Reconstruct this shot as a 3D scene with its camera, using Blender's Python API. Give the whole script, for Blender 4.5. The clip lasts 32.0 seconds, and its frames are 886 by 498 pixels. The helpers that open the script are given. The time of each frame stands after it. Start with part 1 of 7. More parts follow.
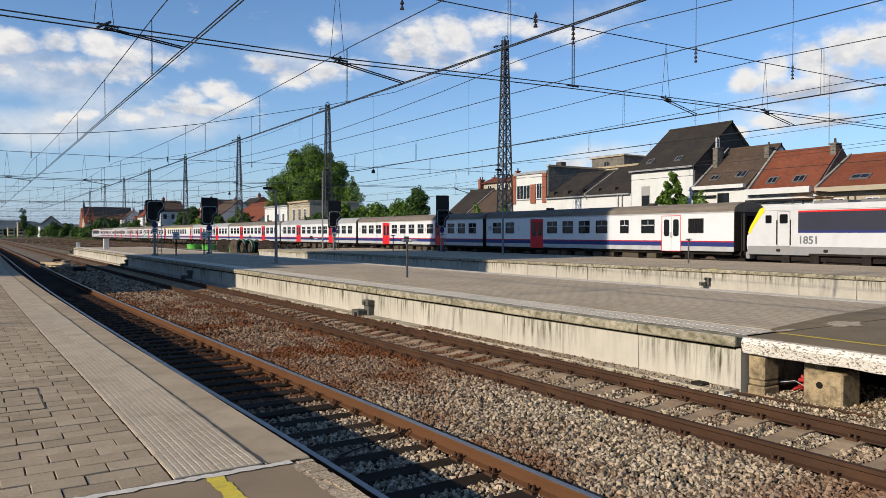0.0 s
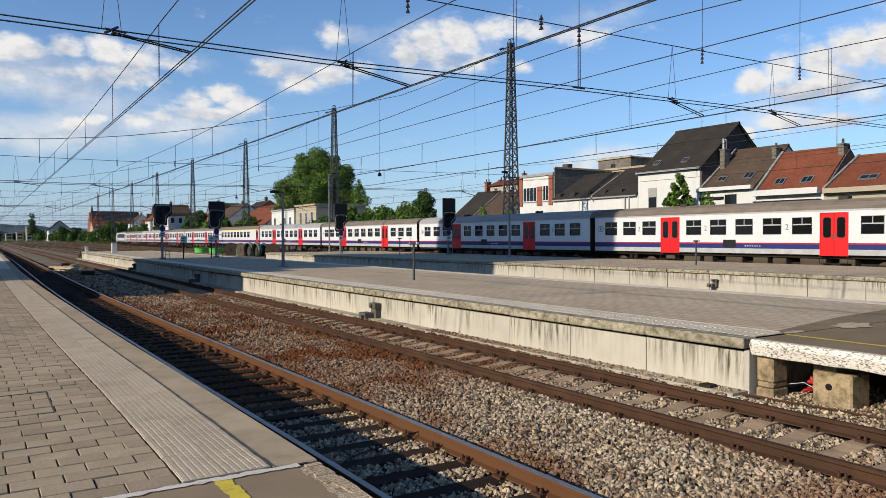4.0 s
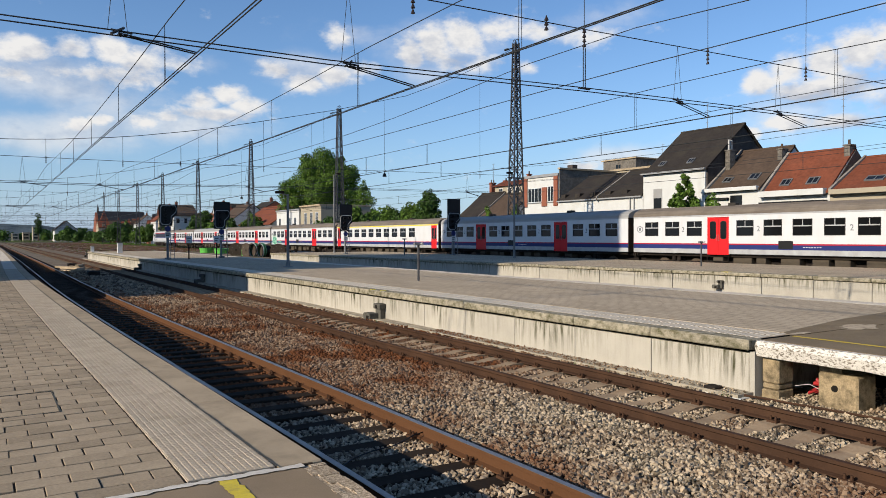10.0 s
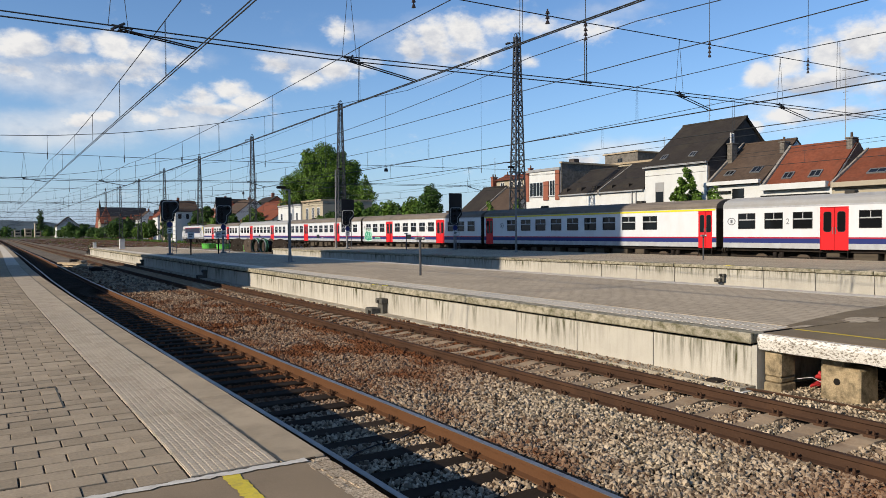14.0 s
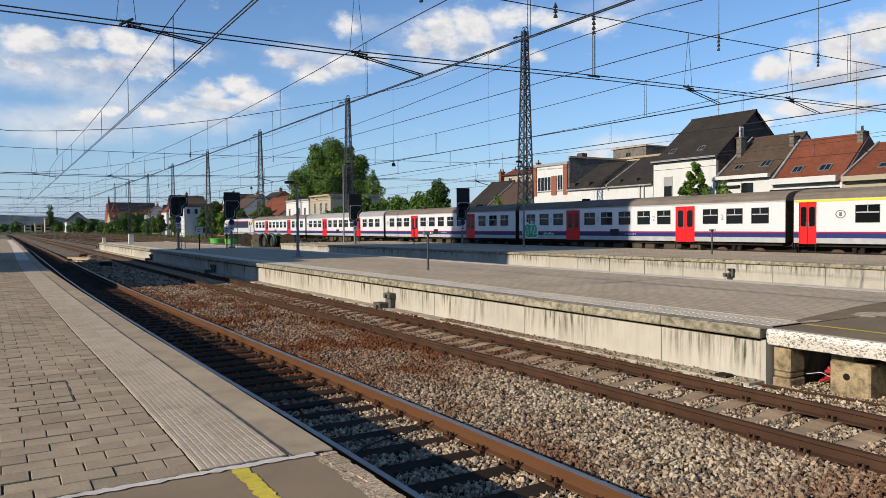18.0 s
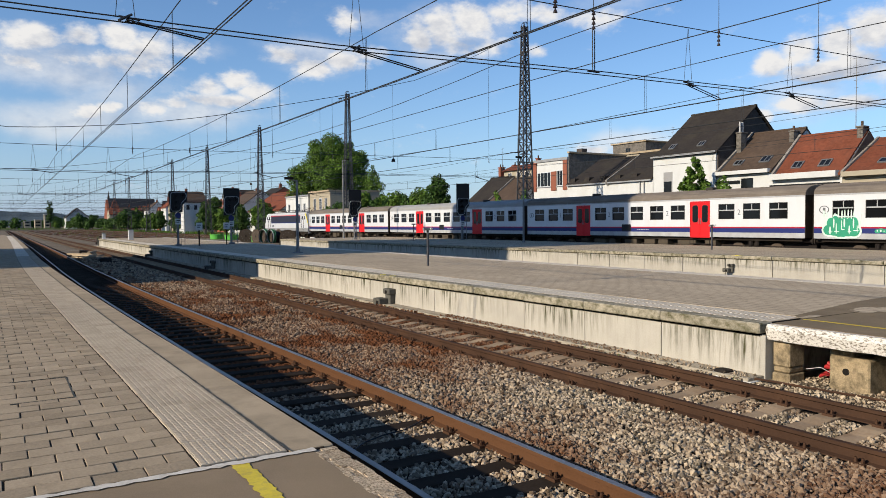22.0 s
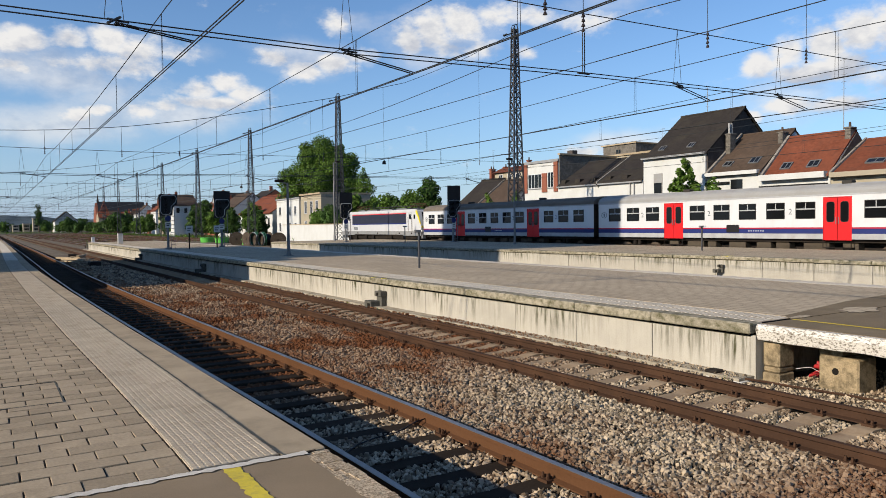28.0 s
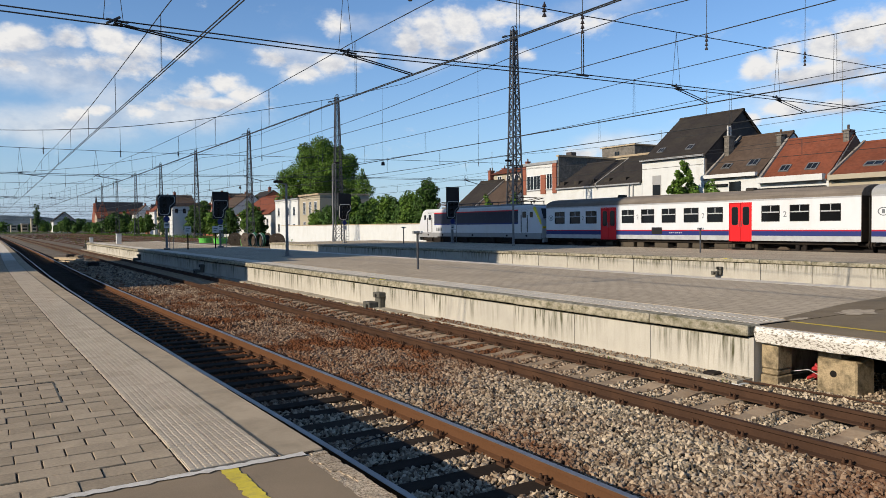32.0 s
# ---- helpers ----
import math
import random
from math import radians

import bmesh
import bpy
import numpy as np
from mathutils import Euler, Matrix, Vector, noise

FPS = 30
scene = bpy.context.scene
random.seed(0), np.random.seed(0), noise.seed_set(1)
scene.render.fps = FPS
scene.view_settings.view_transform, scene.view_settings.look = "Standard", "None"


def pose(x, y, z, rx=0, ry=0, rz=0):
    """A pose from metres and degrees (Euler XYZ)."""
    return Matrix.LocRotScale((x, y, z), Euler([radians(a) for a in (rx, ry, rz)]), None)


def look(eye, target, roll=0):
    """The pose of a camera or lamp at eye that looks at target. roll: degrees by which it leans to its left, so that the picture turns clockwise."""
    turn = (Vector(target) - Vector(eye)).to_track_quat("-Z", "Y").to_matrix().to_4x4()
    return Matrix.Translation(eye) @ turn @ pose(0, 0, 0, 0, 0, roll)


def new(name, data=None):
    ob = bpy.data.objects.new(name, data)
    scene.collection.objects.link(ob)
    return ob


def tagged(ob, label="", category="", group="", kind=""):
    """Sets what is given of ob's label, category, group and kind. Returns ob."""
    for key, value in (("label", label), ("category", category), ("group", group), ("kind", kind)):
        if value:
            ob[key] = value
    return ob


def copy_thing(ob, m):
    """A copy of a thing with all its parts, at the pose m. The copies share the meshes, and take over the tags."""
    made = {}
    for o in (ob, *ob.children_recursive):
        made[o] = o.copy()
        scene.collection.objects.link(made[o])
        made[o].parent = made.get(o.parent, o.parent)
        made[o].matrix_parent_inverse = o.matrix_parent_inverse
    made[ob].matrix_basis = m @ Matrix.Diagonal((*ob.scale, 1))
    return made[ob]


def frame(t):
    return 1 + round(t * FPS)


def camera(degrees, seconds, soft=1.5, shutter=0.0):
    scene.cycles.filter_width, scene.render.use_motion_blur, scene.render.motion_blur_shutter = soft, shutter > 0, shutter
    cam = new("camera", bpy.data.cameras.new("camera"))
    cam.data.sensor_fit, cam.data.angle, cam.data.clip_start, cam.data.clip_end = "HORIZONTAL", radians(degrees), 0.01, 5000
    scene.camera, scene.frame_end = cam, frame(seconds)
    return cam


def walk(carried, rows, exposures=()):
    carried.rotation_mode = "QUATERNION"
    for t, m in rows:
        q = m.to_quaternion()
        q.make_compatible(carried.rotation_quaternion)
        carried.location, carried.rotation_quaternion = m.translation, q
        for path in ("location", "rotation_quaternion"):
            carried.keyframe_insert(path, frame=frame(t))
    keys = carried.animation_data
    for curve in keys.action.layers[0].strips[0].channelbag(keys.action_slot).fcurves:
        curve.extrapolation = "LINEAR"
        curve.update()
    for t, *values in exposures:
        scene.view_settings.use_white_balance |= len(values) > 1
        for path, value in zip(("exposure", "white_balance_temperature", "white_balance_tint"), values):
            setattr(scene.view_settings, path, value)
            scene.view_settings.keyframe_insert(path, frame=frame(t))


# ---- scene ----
cam = camera(62.57, 32.0, soft=0.5)
EYE = (0.0, 0.0, 2.240)
PATH = [
    (0, 88.814, -0.008, -32.939), (0.5, 88.882, 0.023, -32.921), (1, 88.862, 0.123, -32.847),
    (1.5, 88.881, 0.138, -32.614), (2, 88.910, 0.306, -32.392), (2.5, 88.752, 0.311, -32.466),
    (3, 88.853, 0.234, -32.718), (3.5, 88.937, 0.166, -32.532), (5.5, 89.228, 0.429, -32.236),
    (6, 89.177, 0.304, -32.168), (6.5, 88.963, 0.323, -32.088), (7, 88.981, 0.384, -32.007),
    (7.5, 88.996, 0.543, -32.182), (8, 89.111, 0.559, -31.993), (8.5, 89.352, 0.621, -31.900),
    (9, 89.176, 0.549, -31.838), (9.5, 89.144, 0.247, -32.263), (10, 89.076, 0.155, -32.051),
    (10.5, 88.932, 0.085, -31.937), (11, 88.666, 0.133, -31.772), (11.5, 88.600, 0.254, -31.900),
    (12, 88.523, 0.292, -31.927), (12.5, 88.500, 0.327, -31.945), (13, 88.437, 0.045, -31.921),
    (13.5, 88.518, 0.224, -31.829), (14, 88.651, 0.392, -31.914), (14.5, 88.651, 0.318, -31.831),
    (16.5, 88.783, 0.495, -31.561), (17, 88.596, 0.435, -31.567), (17.5, 88.483, 0.404, -31.457),
    (18, 88.241, 0.438, -31.311), (18.5, 88.125, 0.430, -31.479), (19, 88.006, 0.458, -31.500),
    (19.5, 88.061, 0.436, -31.451), (20, 88.152, 0.530, -31.379), (20.5, 88.068, 0.540, -31.431),
    (21, 87.960, 0.565, -31.550), (21.5, 87.865, 0.559, -31.595), (22, 87.902, 0.502, -31.330),
    (22.5, 88.160, 0.665, -31.461), (23, 88.219, 0.776, -31.548), (23.5, 88.425, 0.703, -31.915),
    (24, 88.400, 0.515, -31.939), (24.5, 88.264, 0.668, -31.841), (25, 88.377, 0.801, -31.867),
    (25.5, 88.259, 0.835, -31.984), (27.5, 87.981, 0.594, -31.832), (28, 88.058, 0.739, -32.025),
    (28.5, 88.095, 0.660, -31.890), (29, 88.114, 0.642, -31.851), (29.5, 88.257, 0.453, -31.880),
    (30, 88.192, 0.701, -31.954), (30.5, 88.303, 0.769, -31.967), (31, 88.202, 0.730, -32.007),
    (31.5, 88.174, 0.602, -32.039), (32, 88.159, 0.568, -32.127),
]
walk(cam, [(t, pose(*EYE, rx, ry, rz)) for t, rx, ry, rz in PATH])

# ---- world, sun, exposure ----
SUN_EL, SUN_AZ = radians(23.0), radians(-94.0)          # azimuth from +y towards +x
SUN_DIR = Vector((math.sin(SUN_AZ) * math.cos(SUN_EL), math.cos(SUN_AZ) * math.cos(SUN_EL), math.sin(SUN_EL)))
world = bpy.data.worlds.new("world")
scene.world = world
world.use_nodes = True


def build_sky():
    nt = world.node_tree
    nt.nodes.clear()
    N, L = nt.nodes.new, nt.links.new
    out, bg = N("ShaderNodeOutputWorld"), N("ShaderNodeBackground")
    sky = N("ShaderNodeTexSky")
    sky.sky_type, sky.sun_disc = "NISHITA", False
    sky.sun_elevation, sky.sun_rotation = SUN_EL, SUN_AZ
    sky.altitude, sky.air_density, sky.dust_density, sky.ozone_density = 50, 1.0, 0.3, 2.5
    tc = N("ShaderNodeTexCoord")

    def math_node(op, a, b=None, c=None, clamp=False):
        n = N("ShaderNodeMath")
        n.operation, n.use_clamp = op, clamp
        for i, v in enumerate((a, b, c)):
            if v is None:
                continue
            if isinstance(v, (int, float)):
                n.inputs[i].default_value = v
            else:
                L(v, n.inputs[i])
        return n.outputs[0]

    def dot_node(v):
        n = N("ShaderNodeVectorMath")
        n.operation = "DOT_PRODUCT"
        L(tc.outputs["Generated"], n.inputs[0])
        n.inputs[1].default_value = v
        return n.outputs["Value"]
    # clouds: lobes (azimuth, elevation, half width, half height in degrees, weight), broken up by noise
    def lobe_field(lobes):
        total = None
        for az, el, hw, hh, w in lobes:
            a, e = radians(az), radians(el)
            side = dot_node((math.cos(a) / math.sin(radians(hw)), -math.sin(a) / math.sin(radians(hw)), 0))
            k = 1 / math.sin(radians(hh))
            up = dot_node((-math.sin(a) * math.sin(e) * k, -math.cos(a) * math.sin(e) * k, math.cos(e) * k))
            fwd = dot_node((math.sin(a) * math.cos(e), math.cos(a) * math.cos(e), math.sin(e)))
            d = math_node("MULTIPLY_ADD", side, side, math_node("MULTIPLY", up, up))
            g = math_node("MULTIPLY", math_node("MULTIPLY", math_node("EXPONENT", math_node("MULTIPLY", d, -1.0)), w), math_node("GREATER_THAN", fwd, 0.0))
            total = g if total is None else math_node("MAXIMUM", total, g)
        return total
    total, haze, under = lobe_field(CLOUDS), lobe_field(HAZE), lobe_field(SHADES)
    mp = N("ShaderNodeMapping")
    mp.inputs["Scale"].default_value = (1, 1, 1.7)
    L(tc.outputs["Generated"], mp.inputs["Vector"])

    def noise_node(scale, detail, rough, shift=(0, 0, 0)):
        m2 = N("ShaderNodeMapping")
        m2.inputs["Location"].default_value = shift
        L(mp.outputs[0], m2.inputs["Vector"])
        n = N("ShaderNodeTexNoise")
        n.inputs["Scale"].default_value, n.inputs["Detail"].default_value, n.inputs["Roughness"].default_value = scale, detail, rough
        L(m2.outputs[0], n.inputs["Vector"])
        return n.outputs["Fac"]
    n1 = noise_node(19, 11, 0.58)
    n1b = noise_node(19, 11, 0.58, (-0.0115, 0.0066, 0.0135))   # the same heaps, a step towards the sun
    n2 = noise_node(64, 6, 0.6, (3, 1, 2))
    nn = math_node("ADD", math_node("MULTIPLY", n1, 0.75), math_node("MULTIPLY", n2, 0.25))
    dens = math_node("ADD", total, math_node("MULTIPLY", math_node("SUBTRACT", nn, 0.5), 2.25))
    ramp = N("ShaderNodeMapRange")
    ramp.interpolation_type = "SMOOTHSTEP"
    ramp.inputs["From Min"].default_value, ramp.inputs["From Max"].default_value = 0.20, 0.94
    L(dens, ramp.inputs["Value"])
    # thin veil round the heaps
    veil = noise_node(6, 8, 0.62, (5, 7, 1))
    vr = N("ShaderNodeMapRange")
    vr.interpolation_type = "SMOOTHSTEP"
    vr.inputs["From Min"].default_value, vr.inputs["From Max"].default_value, vr.inputs["To Max"].default_value = 0.32, 1.10, 0.66
    L(math_node("ADD", haze, math_node("MULTIPLY", math_node("SUBTRACT", veil, 0.5), 1.6)), vr.inputs["Value"])
    cover = math_node("MAXIMUM", ramp.outputs[0], vr.outputs[0], clamp=True)
    low = math_node("MULTIPLY", math_node("EXPONENT", math_node("MULTIPLY", math_node("ABSOLUTE", dot_node((0, 0, 1))), -11.0)), 0.85)
    # cloud tone: white tops, grey-lilac hearts
    tone = N("ShaderNodeMapRange")
    tone.inputs["From Min"].default_value, tone.inputs["From Max"].default_value = 0.7, 1.35
    L(dens, tone.inputs["Value"])
    cc = N("ShaderNodeMix")
    cc.data_type = "RGBA"
    cc.inputs["A"].default_value, cc.inputs["B"].default_value = CLOUD_LIGHT, CLOUD_SHADE
    self_shade = math_node("MULTIPLY_ADD", math_node("SUBTRACT", n1b, n1), 3.2, math_node("MULTIPLY", tone.outputs[0], 0.30))
    L(math_node("ADD", self_shade, math_node("MULTIPLY", under, math_node("ADD", nn, 0.4)), clamp=True), cc.inputs["Factor"])
    gain = N("ShaderNodeMix")
    gain.data_type, gain.blend_type = "RGBA", "MULTIPLY"
    gain.inputs["Factor"].default_value = 1.0
    L(sky.outputs[0], gain.inputs["A"])
    gain.inputs["B"].default_value = SKY_TINT
    mix = N("ShaderNodeMix")
    mix.data_type = "RGBA"
    L(cover, mix.inputs["Factor"])
    air = N("ShaderNodeMix")
    air.data_type = "RGBA"
    L(low, air.inputs["Factor"])
    L(gain.outputs["Result"], air.inputs["A"])
    air.inputs["B"].default_value = AIR
    L(air.outputs["Result"], mix.inputs["A"])
    L(cc.outputs["Result"], mix.inputs["B"])
    L(mix.outputs["Result"], bg.inputs["Color"])
    bg.inputs["Strength"].default_value = 0.1025
    L(bg.outputs[0], out.inputs[0])


AIR = (3.3, 4.2, 5.95, 1)
CLOUD_LIGHT, CLOUD_SHADE, SKY_TINT = (7.1, 7.0, 6.9, 1), (4.0, 4.3, 5.0, 1), (0.81, 1.01, 1.23, 1)
CLOUDS = [
    (2.3, 12.6, 2.0, 1.1, 1.0), (5.3, 12.9, 1.4, 1.0, 1.05), (7.8, 13.2, 1.5, 1.2, 1.1), (9.4, 12.6, 1.8, 1.2, 1.0), (6.5, 11.6, 5.0, 1.0, 0.85), (12.5, 12.5, 1.6, 0.8, 0.72), (1.6, 10.9, 2.5, 0.8, 0.72),
    (13.9, 10.0, 1.5, 0.9, 1.1), (15.6, 10.6, 1.4, 0.8, 1.1), (17.0, 9.9, 1.5, 0.8, 1.0), (14.5, 9.2, 3.5, 0.7, 0.95),
    (5.6, 8.0, 1.3, 0.7, 1.05), (7.0, 8.4, 1.4, 0.7, 1.0), (9.5, 8.4, 2.2, 0.7, 0.88), (11.6, 8.8, 1.8, 0.7, 0.85),
    (19.3, 12.6, 1.9, 0.9, 0.8), (21.5, 11.8, 1.9, 0.9, 1.0), (23.7, 12.3, 2.2, 1.0, 1.0), (25.6, 12.9, 1.8, 0.8, 0.85), (24.0, 15.2, 1.3, 1.0, 0.72),
    (29.8, 14.0, 1.4, 1.6, 1.05), (31.3, 14.7, 2.0, 1.8, 1.1), (33.6, 15.2, 2.2, 1.6, 1.05), (36.2, 15.7, 2.2, 1.1, 0.98), (33.0, 13.3, 3.5, 0.9, 0.82), (38.6, 12.9, 0.9, 0.7, 0.7), (43.2, 15.2, 3.2, 1.1, 0.7), (39.5, 15.6, 2.5, 0.8, 0.7),
    (55.4, 11.0, 1.2, 1.1, 1.1), (57.3, 11.6, 1.6, 1.2, 1.1), (59.5, 11.8, 1.6, 1.3, 1.15), (61.8, 12.5, 1.8, 1.5, 1.15), (64.2, 12.6, 2.5, 2.0, 1.15), (60.0, 10.2, 4.0, 1.2, 1.1), (57.0, 8.0, 2.5, 0.8, 1.0), (60.4, 8.0, 2.6, 0.8, 0.9), (54.8, 7.5, 1.4, 0.6, 0.9),
    (46.0, 5.6, 2.4, 0.6, 0.9), (43.0, 5.4, 1.8, 0.5, 0.82), (48.5, 5.4, 2.2, 0.7, 0.85), (51.8, 6.0, 2.0, 0.6, 0.8), (70.0, 12.0, 6.0, 4.0, 1.0),
]
# grey undersides of the heaps
SHADES = [
    (6.0, 11.2, 5.0, 0.9, 0.9), (5.2, 12.0, 1.0, 0.8, 0.6), (9.2, 11.8, 2.0, 0.6, 0.7), (15.0, 9.0, 3.2, 0.5, 0.7), (8.0, 7.6, 4.0, 0.5, 0.6), (20.5, 12.6, 2.4, 0.7, 0.6), (24.0, 11.5, 2.6, 0.4, 0.5), (33.0, 13.6, 4.0, 0.8, 0.8), (59.6, 9.6, 3.8, 0.7, 1.0), (64.5, 10.4, 3.5, 1.2, 1.1), (62.0, 7.6, 4.0, 0.9, 1.1), (63.0, 9.0, 3.0, 0.8, 1.0), (62.5, 11.2, 2.6, 0.8, 0.6),
]
HAZE = [
    (9.0, 9.6, 14.0, 4.0, 0.5), (28.0, 15.5, 14.0, 1.6, 0.55), (31.0, 12.6, 4.0, 1.6, 0.7),     (3.0, 11.0, 6.5, 2.4, 0.95), (4.0, 7.2, 6.5, 1.8, 0.95), (13.0, 8.3, 6.5, 1.6, 0.9), (13.5, 12.6, 3.5, 1.5, 0.75), (21.5, 12.7, 5.0, 1.9, 0.9), (33.0, 14.4, 6.5, 2.8, 0.8), (25.0, 15.5, 3.5, 1.2, 0.7), (44.0, 15.9, 6.0, 1.8, 0.75), (58.0, 8.8, 5.5, 2.6, 0.7), (46.0, 6.0, 6.0, 1.2, 0.75),
]
build_sky()
sun = new("sun", bpy.data.lights.new("sun", "SUN"))
sun.data.energy, sun.data.angle, sun.data.color = 5.0, radians(0.5), (1.0, 0.875, 0.70)
sun.matrix_world = look(tuple(SUN_DIR * 100), (0, 0, 0))
scene.view_settings.exposure = 0.25

# ---- materials ----
def mat(name, col, rough=0.8, metal=0.0, var=0.18, scale=1.5, fine=30.0, fvar=0.10, bump=0.25, bscale=None, rand=0.0,
        island=0.0, stretch=(1, 1, 1), stain=None, stain_amt=0.0, stain_scale=1.0, stain_stretch=(1, 1, 1), stain_lo=0.47, stain_hi=0.72, stain_top=False, stain_zone=False, joints=False, spec=None, coat=0.0):
    m = bpy.data.materials.new(name)
    m.use_nodes = True
    nt = m.node_tree
    N, L = nt.nodes.new, nt.links.new
    b = nt.nodes["Principled BSDF"]
    b.inputs["Roughness"].default_value, b.inputs["Metallic"].default_value = rough, metal
    b.inputs["Specular IOR Level"].default_value = (0.08 if rough >= 0.75 else 0.3) if spec is None else spec   # dusty, porous surfaces hardly shine
    b.inputs["Coat Weight"].default_value = coat
    tc = N("ShaderNodeTexCoord")
    grain = tc.outputs["Object"]
    if rand:
        oi = N("ShaderNodeObjectInfo")
        sh = N("ShaderNodeVectorMath")
        sh.operation = "MULTIPLY_ADD"
        L(oi.outputs["Random"], sh.inputs[0])
        sh.inputs[1].default_value = (37.0, 53.0, 11.0)
        L(grain, sh.inputs[2])
        grain = sh.outputs[0]

    def tex(sc, st, detail=5, rough_=0.6):
        mp = N("ShaderNodeMapping")
        mp.inputs["Scale"].default_value = st
        L(grain, mp.inputs["Vector"])
        n = N("ShaderNodeTexNoise")
        n.inputs["Scale"].default_value, n.inputs["Detail"].default_value, n.inputs["Roughness"].default_value = sc, detail, rough_
        L(mp.outputs[0], n.inputs["Vector"])
        return n.outputs["Fac"]

    def mth(op, a, v, w=None):
        n = N("ShaderNodeMath")
        n.operation = op
        for i, q in enumerate((a, v, w)):
            if q is None:
                continue
            if isinstance(q, (int, float)):
                n.inputs[i].default_value = q
            else:
                L(q, n.inputs[i])
        return n.outputs[0]
    f1, f2 = tex(scale, stretch), tex(fine, stretch, 3)
    v = mth("MULTIPLY_ADD", mth("SUBTRACT", f1, 0.5), var * 4, 1.0)
    v = mth("MULTIPLY_ADD", mth("SUBTRACT", f2, 0.5), fvar * 4, v)
    if rand:
        v = mth("MULTIPLY_ADD", mth("SUBTRACT", oi.outputs["Random"], 0.5), rand * 2, v)
    if island:
        ge = N("ShaderNodeNewGeometry")
        v = mth("MULTIPLY_ADD", mth("SUBTRACT", ge.outputs["Random Per Island"], 0.5), island * 2, v)
    v = mth("MAXIMUM", v, 0.05)
    mx = N("ShaderNodeMix")
    mx.data_type, mx.blend_type = "RGBA", "MULTIPLY"
    mx.inputs["Factor"].default_value = 1.0
    mx.inputs["A"].default_value = (*(c * 0.87 for c in col), 1)
    L(v, mx.inputs["B"])
    res = mx.outputs["Result"]
    if stain:
        s = tex(stain_scale, stain_stretch, 6, 0.65)
        mr = N("ShaderNodeMapRange")
        mr.inputs["From Min"].default_value, mr.inputs["From Max"].default_value, mr.inputs["To Max"].default_value = stain_lo, stain_hi, stain_amt
        L(s, mr.inputs["Value"])
        fac = mr.outputs[0]
        if stain_top or stain_zone:
            sx = N("ShaderNodeSeparateXYZ")
            L(tc.outputs["Object"], sx.inputs[0])

            def ramp(src, a, b, lo, hi):
                q = N("ShaderNodeMapRange")
                q.interpolation_type = "SMOOTHSTEP"
                for nm, val in (("From Min", a), ("From Max", b), ("To Min", lo), ("To Max", hi)):
                    q.inputs[nm].default_value = val
                L(src, q.inputs["Value"])
                return q.outputs[0]
            if stain_top:      # run-off streaks start under the coping and fade downwards
                fac = mth("MULTIPLY", mth("MULTIPLY", fac, ramp(sx.outputs["Z"], -0.70, 0.0, 0.06, 1.3)), ramp(tex(0.9, (1, 1, 0.2), 2), 0.39, 0.58, 0.14, 1.1))
            if stain_zone:     # rust lies where trains brake, from about 8 to 30 m along the line
                y = sx.outputs["Y"]
                fac = mth("MAXIMUM", mth("MAXIMUM", mth("MULTIPLY", fac, 0.6), ramp(y, 3.4, 4.8, 0.75, 0.0)), mth("MULTIPLY", mth("MULTIPLY", ramp(y, 7.0, 11.5, 0.0, 1.0), ramp(y, 22.0, 40.0, 1.0, 0.35)), mth("MULTIPLY_ADD", fac, 1.2, 0.58)))
                dirt = mth("MULTIPLY", mth("MULTIPLY", ramp(sx.outputs["X"], 4.6, 6.0, 1.0, 0.0), ramp(tex(1.3, (1, 0.6, 1), 4), 0.40, 0.58, 0.0, 0.95)), ramp(y, 2.0, 3.5, 0.4, 1.0))
                fac = mth("MULTIPLY", mth("MAXIMUM", fac, dirt), mth("MAXIMUM", ramp(sx.outputs["X"], 4.25, 4.55, 0.0, 1.0), 0.25))     # the first track's own stones are cleaner
                fac = mth("MAXIMUM", fac, mth("MULTIPLY", ramp(sx.outputs["X"], 4.25, 4.55, 1.0, 0.0), ramp(y, 8.0, 11.5, 0.0, 0.97)))     # but dark brown further along
            fac = mth("MINIMUM", fac, 1.0)
        m2 = N("ShaderNodeMix")
        m2.data_type = "RGBA"
        L(fac, m2.inputs["Factor"])
        L(res, m2.inputs["A"])
        m2.inputs["B"].default_value = (*(c * 0.87 for c in stain), 1)
        res = m2.outputs["Result"]
    if joints:
        mp = N("ShaderNodeMapping")
        mp.inputs["Rotation"].default_value = (0, 0, radians(90))
        L(tc.outputs["Object"], mp.inputs["Vector"])
        bt = N("ShaderNodeTexBrick")
        bt.inputs["Scale"].default_value = 1.0
        bt.inputs["Brick Width"].default_value, bt.inputs["Row Height"].default_value, bt.inputs["Mortar Size"].default_value = 0.44, 0.22, 0.016
        bt.inputs["Color1"].default_value, bt.inputs["Color2"].default_value, bt.inputs["Mortar"].default_value = (1.04, 1.04, 1.04, 1), (0.93, 0.93, 0.93, 1), (0.60, 0.60, 0.60, 1)
        L(mp.outputs[0], bt.inputs["Vector"])
        m3 = N("ShaderNodeMix")
        m3.data_type, m3.blend_type = "RGBA", "MULTIPLY"
        m3.inputs["Factor"].default_value = 1.0
        L(res, m3.inputs["A"])
        L(bt.outputs["Color"], m3.inputs["B"])
        res = m3.outputs["Result"]
    L(res, b.inputs["Base Color"])
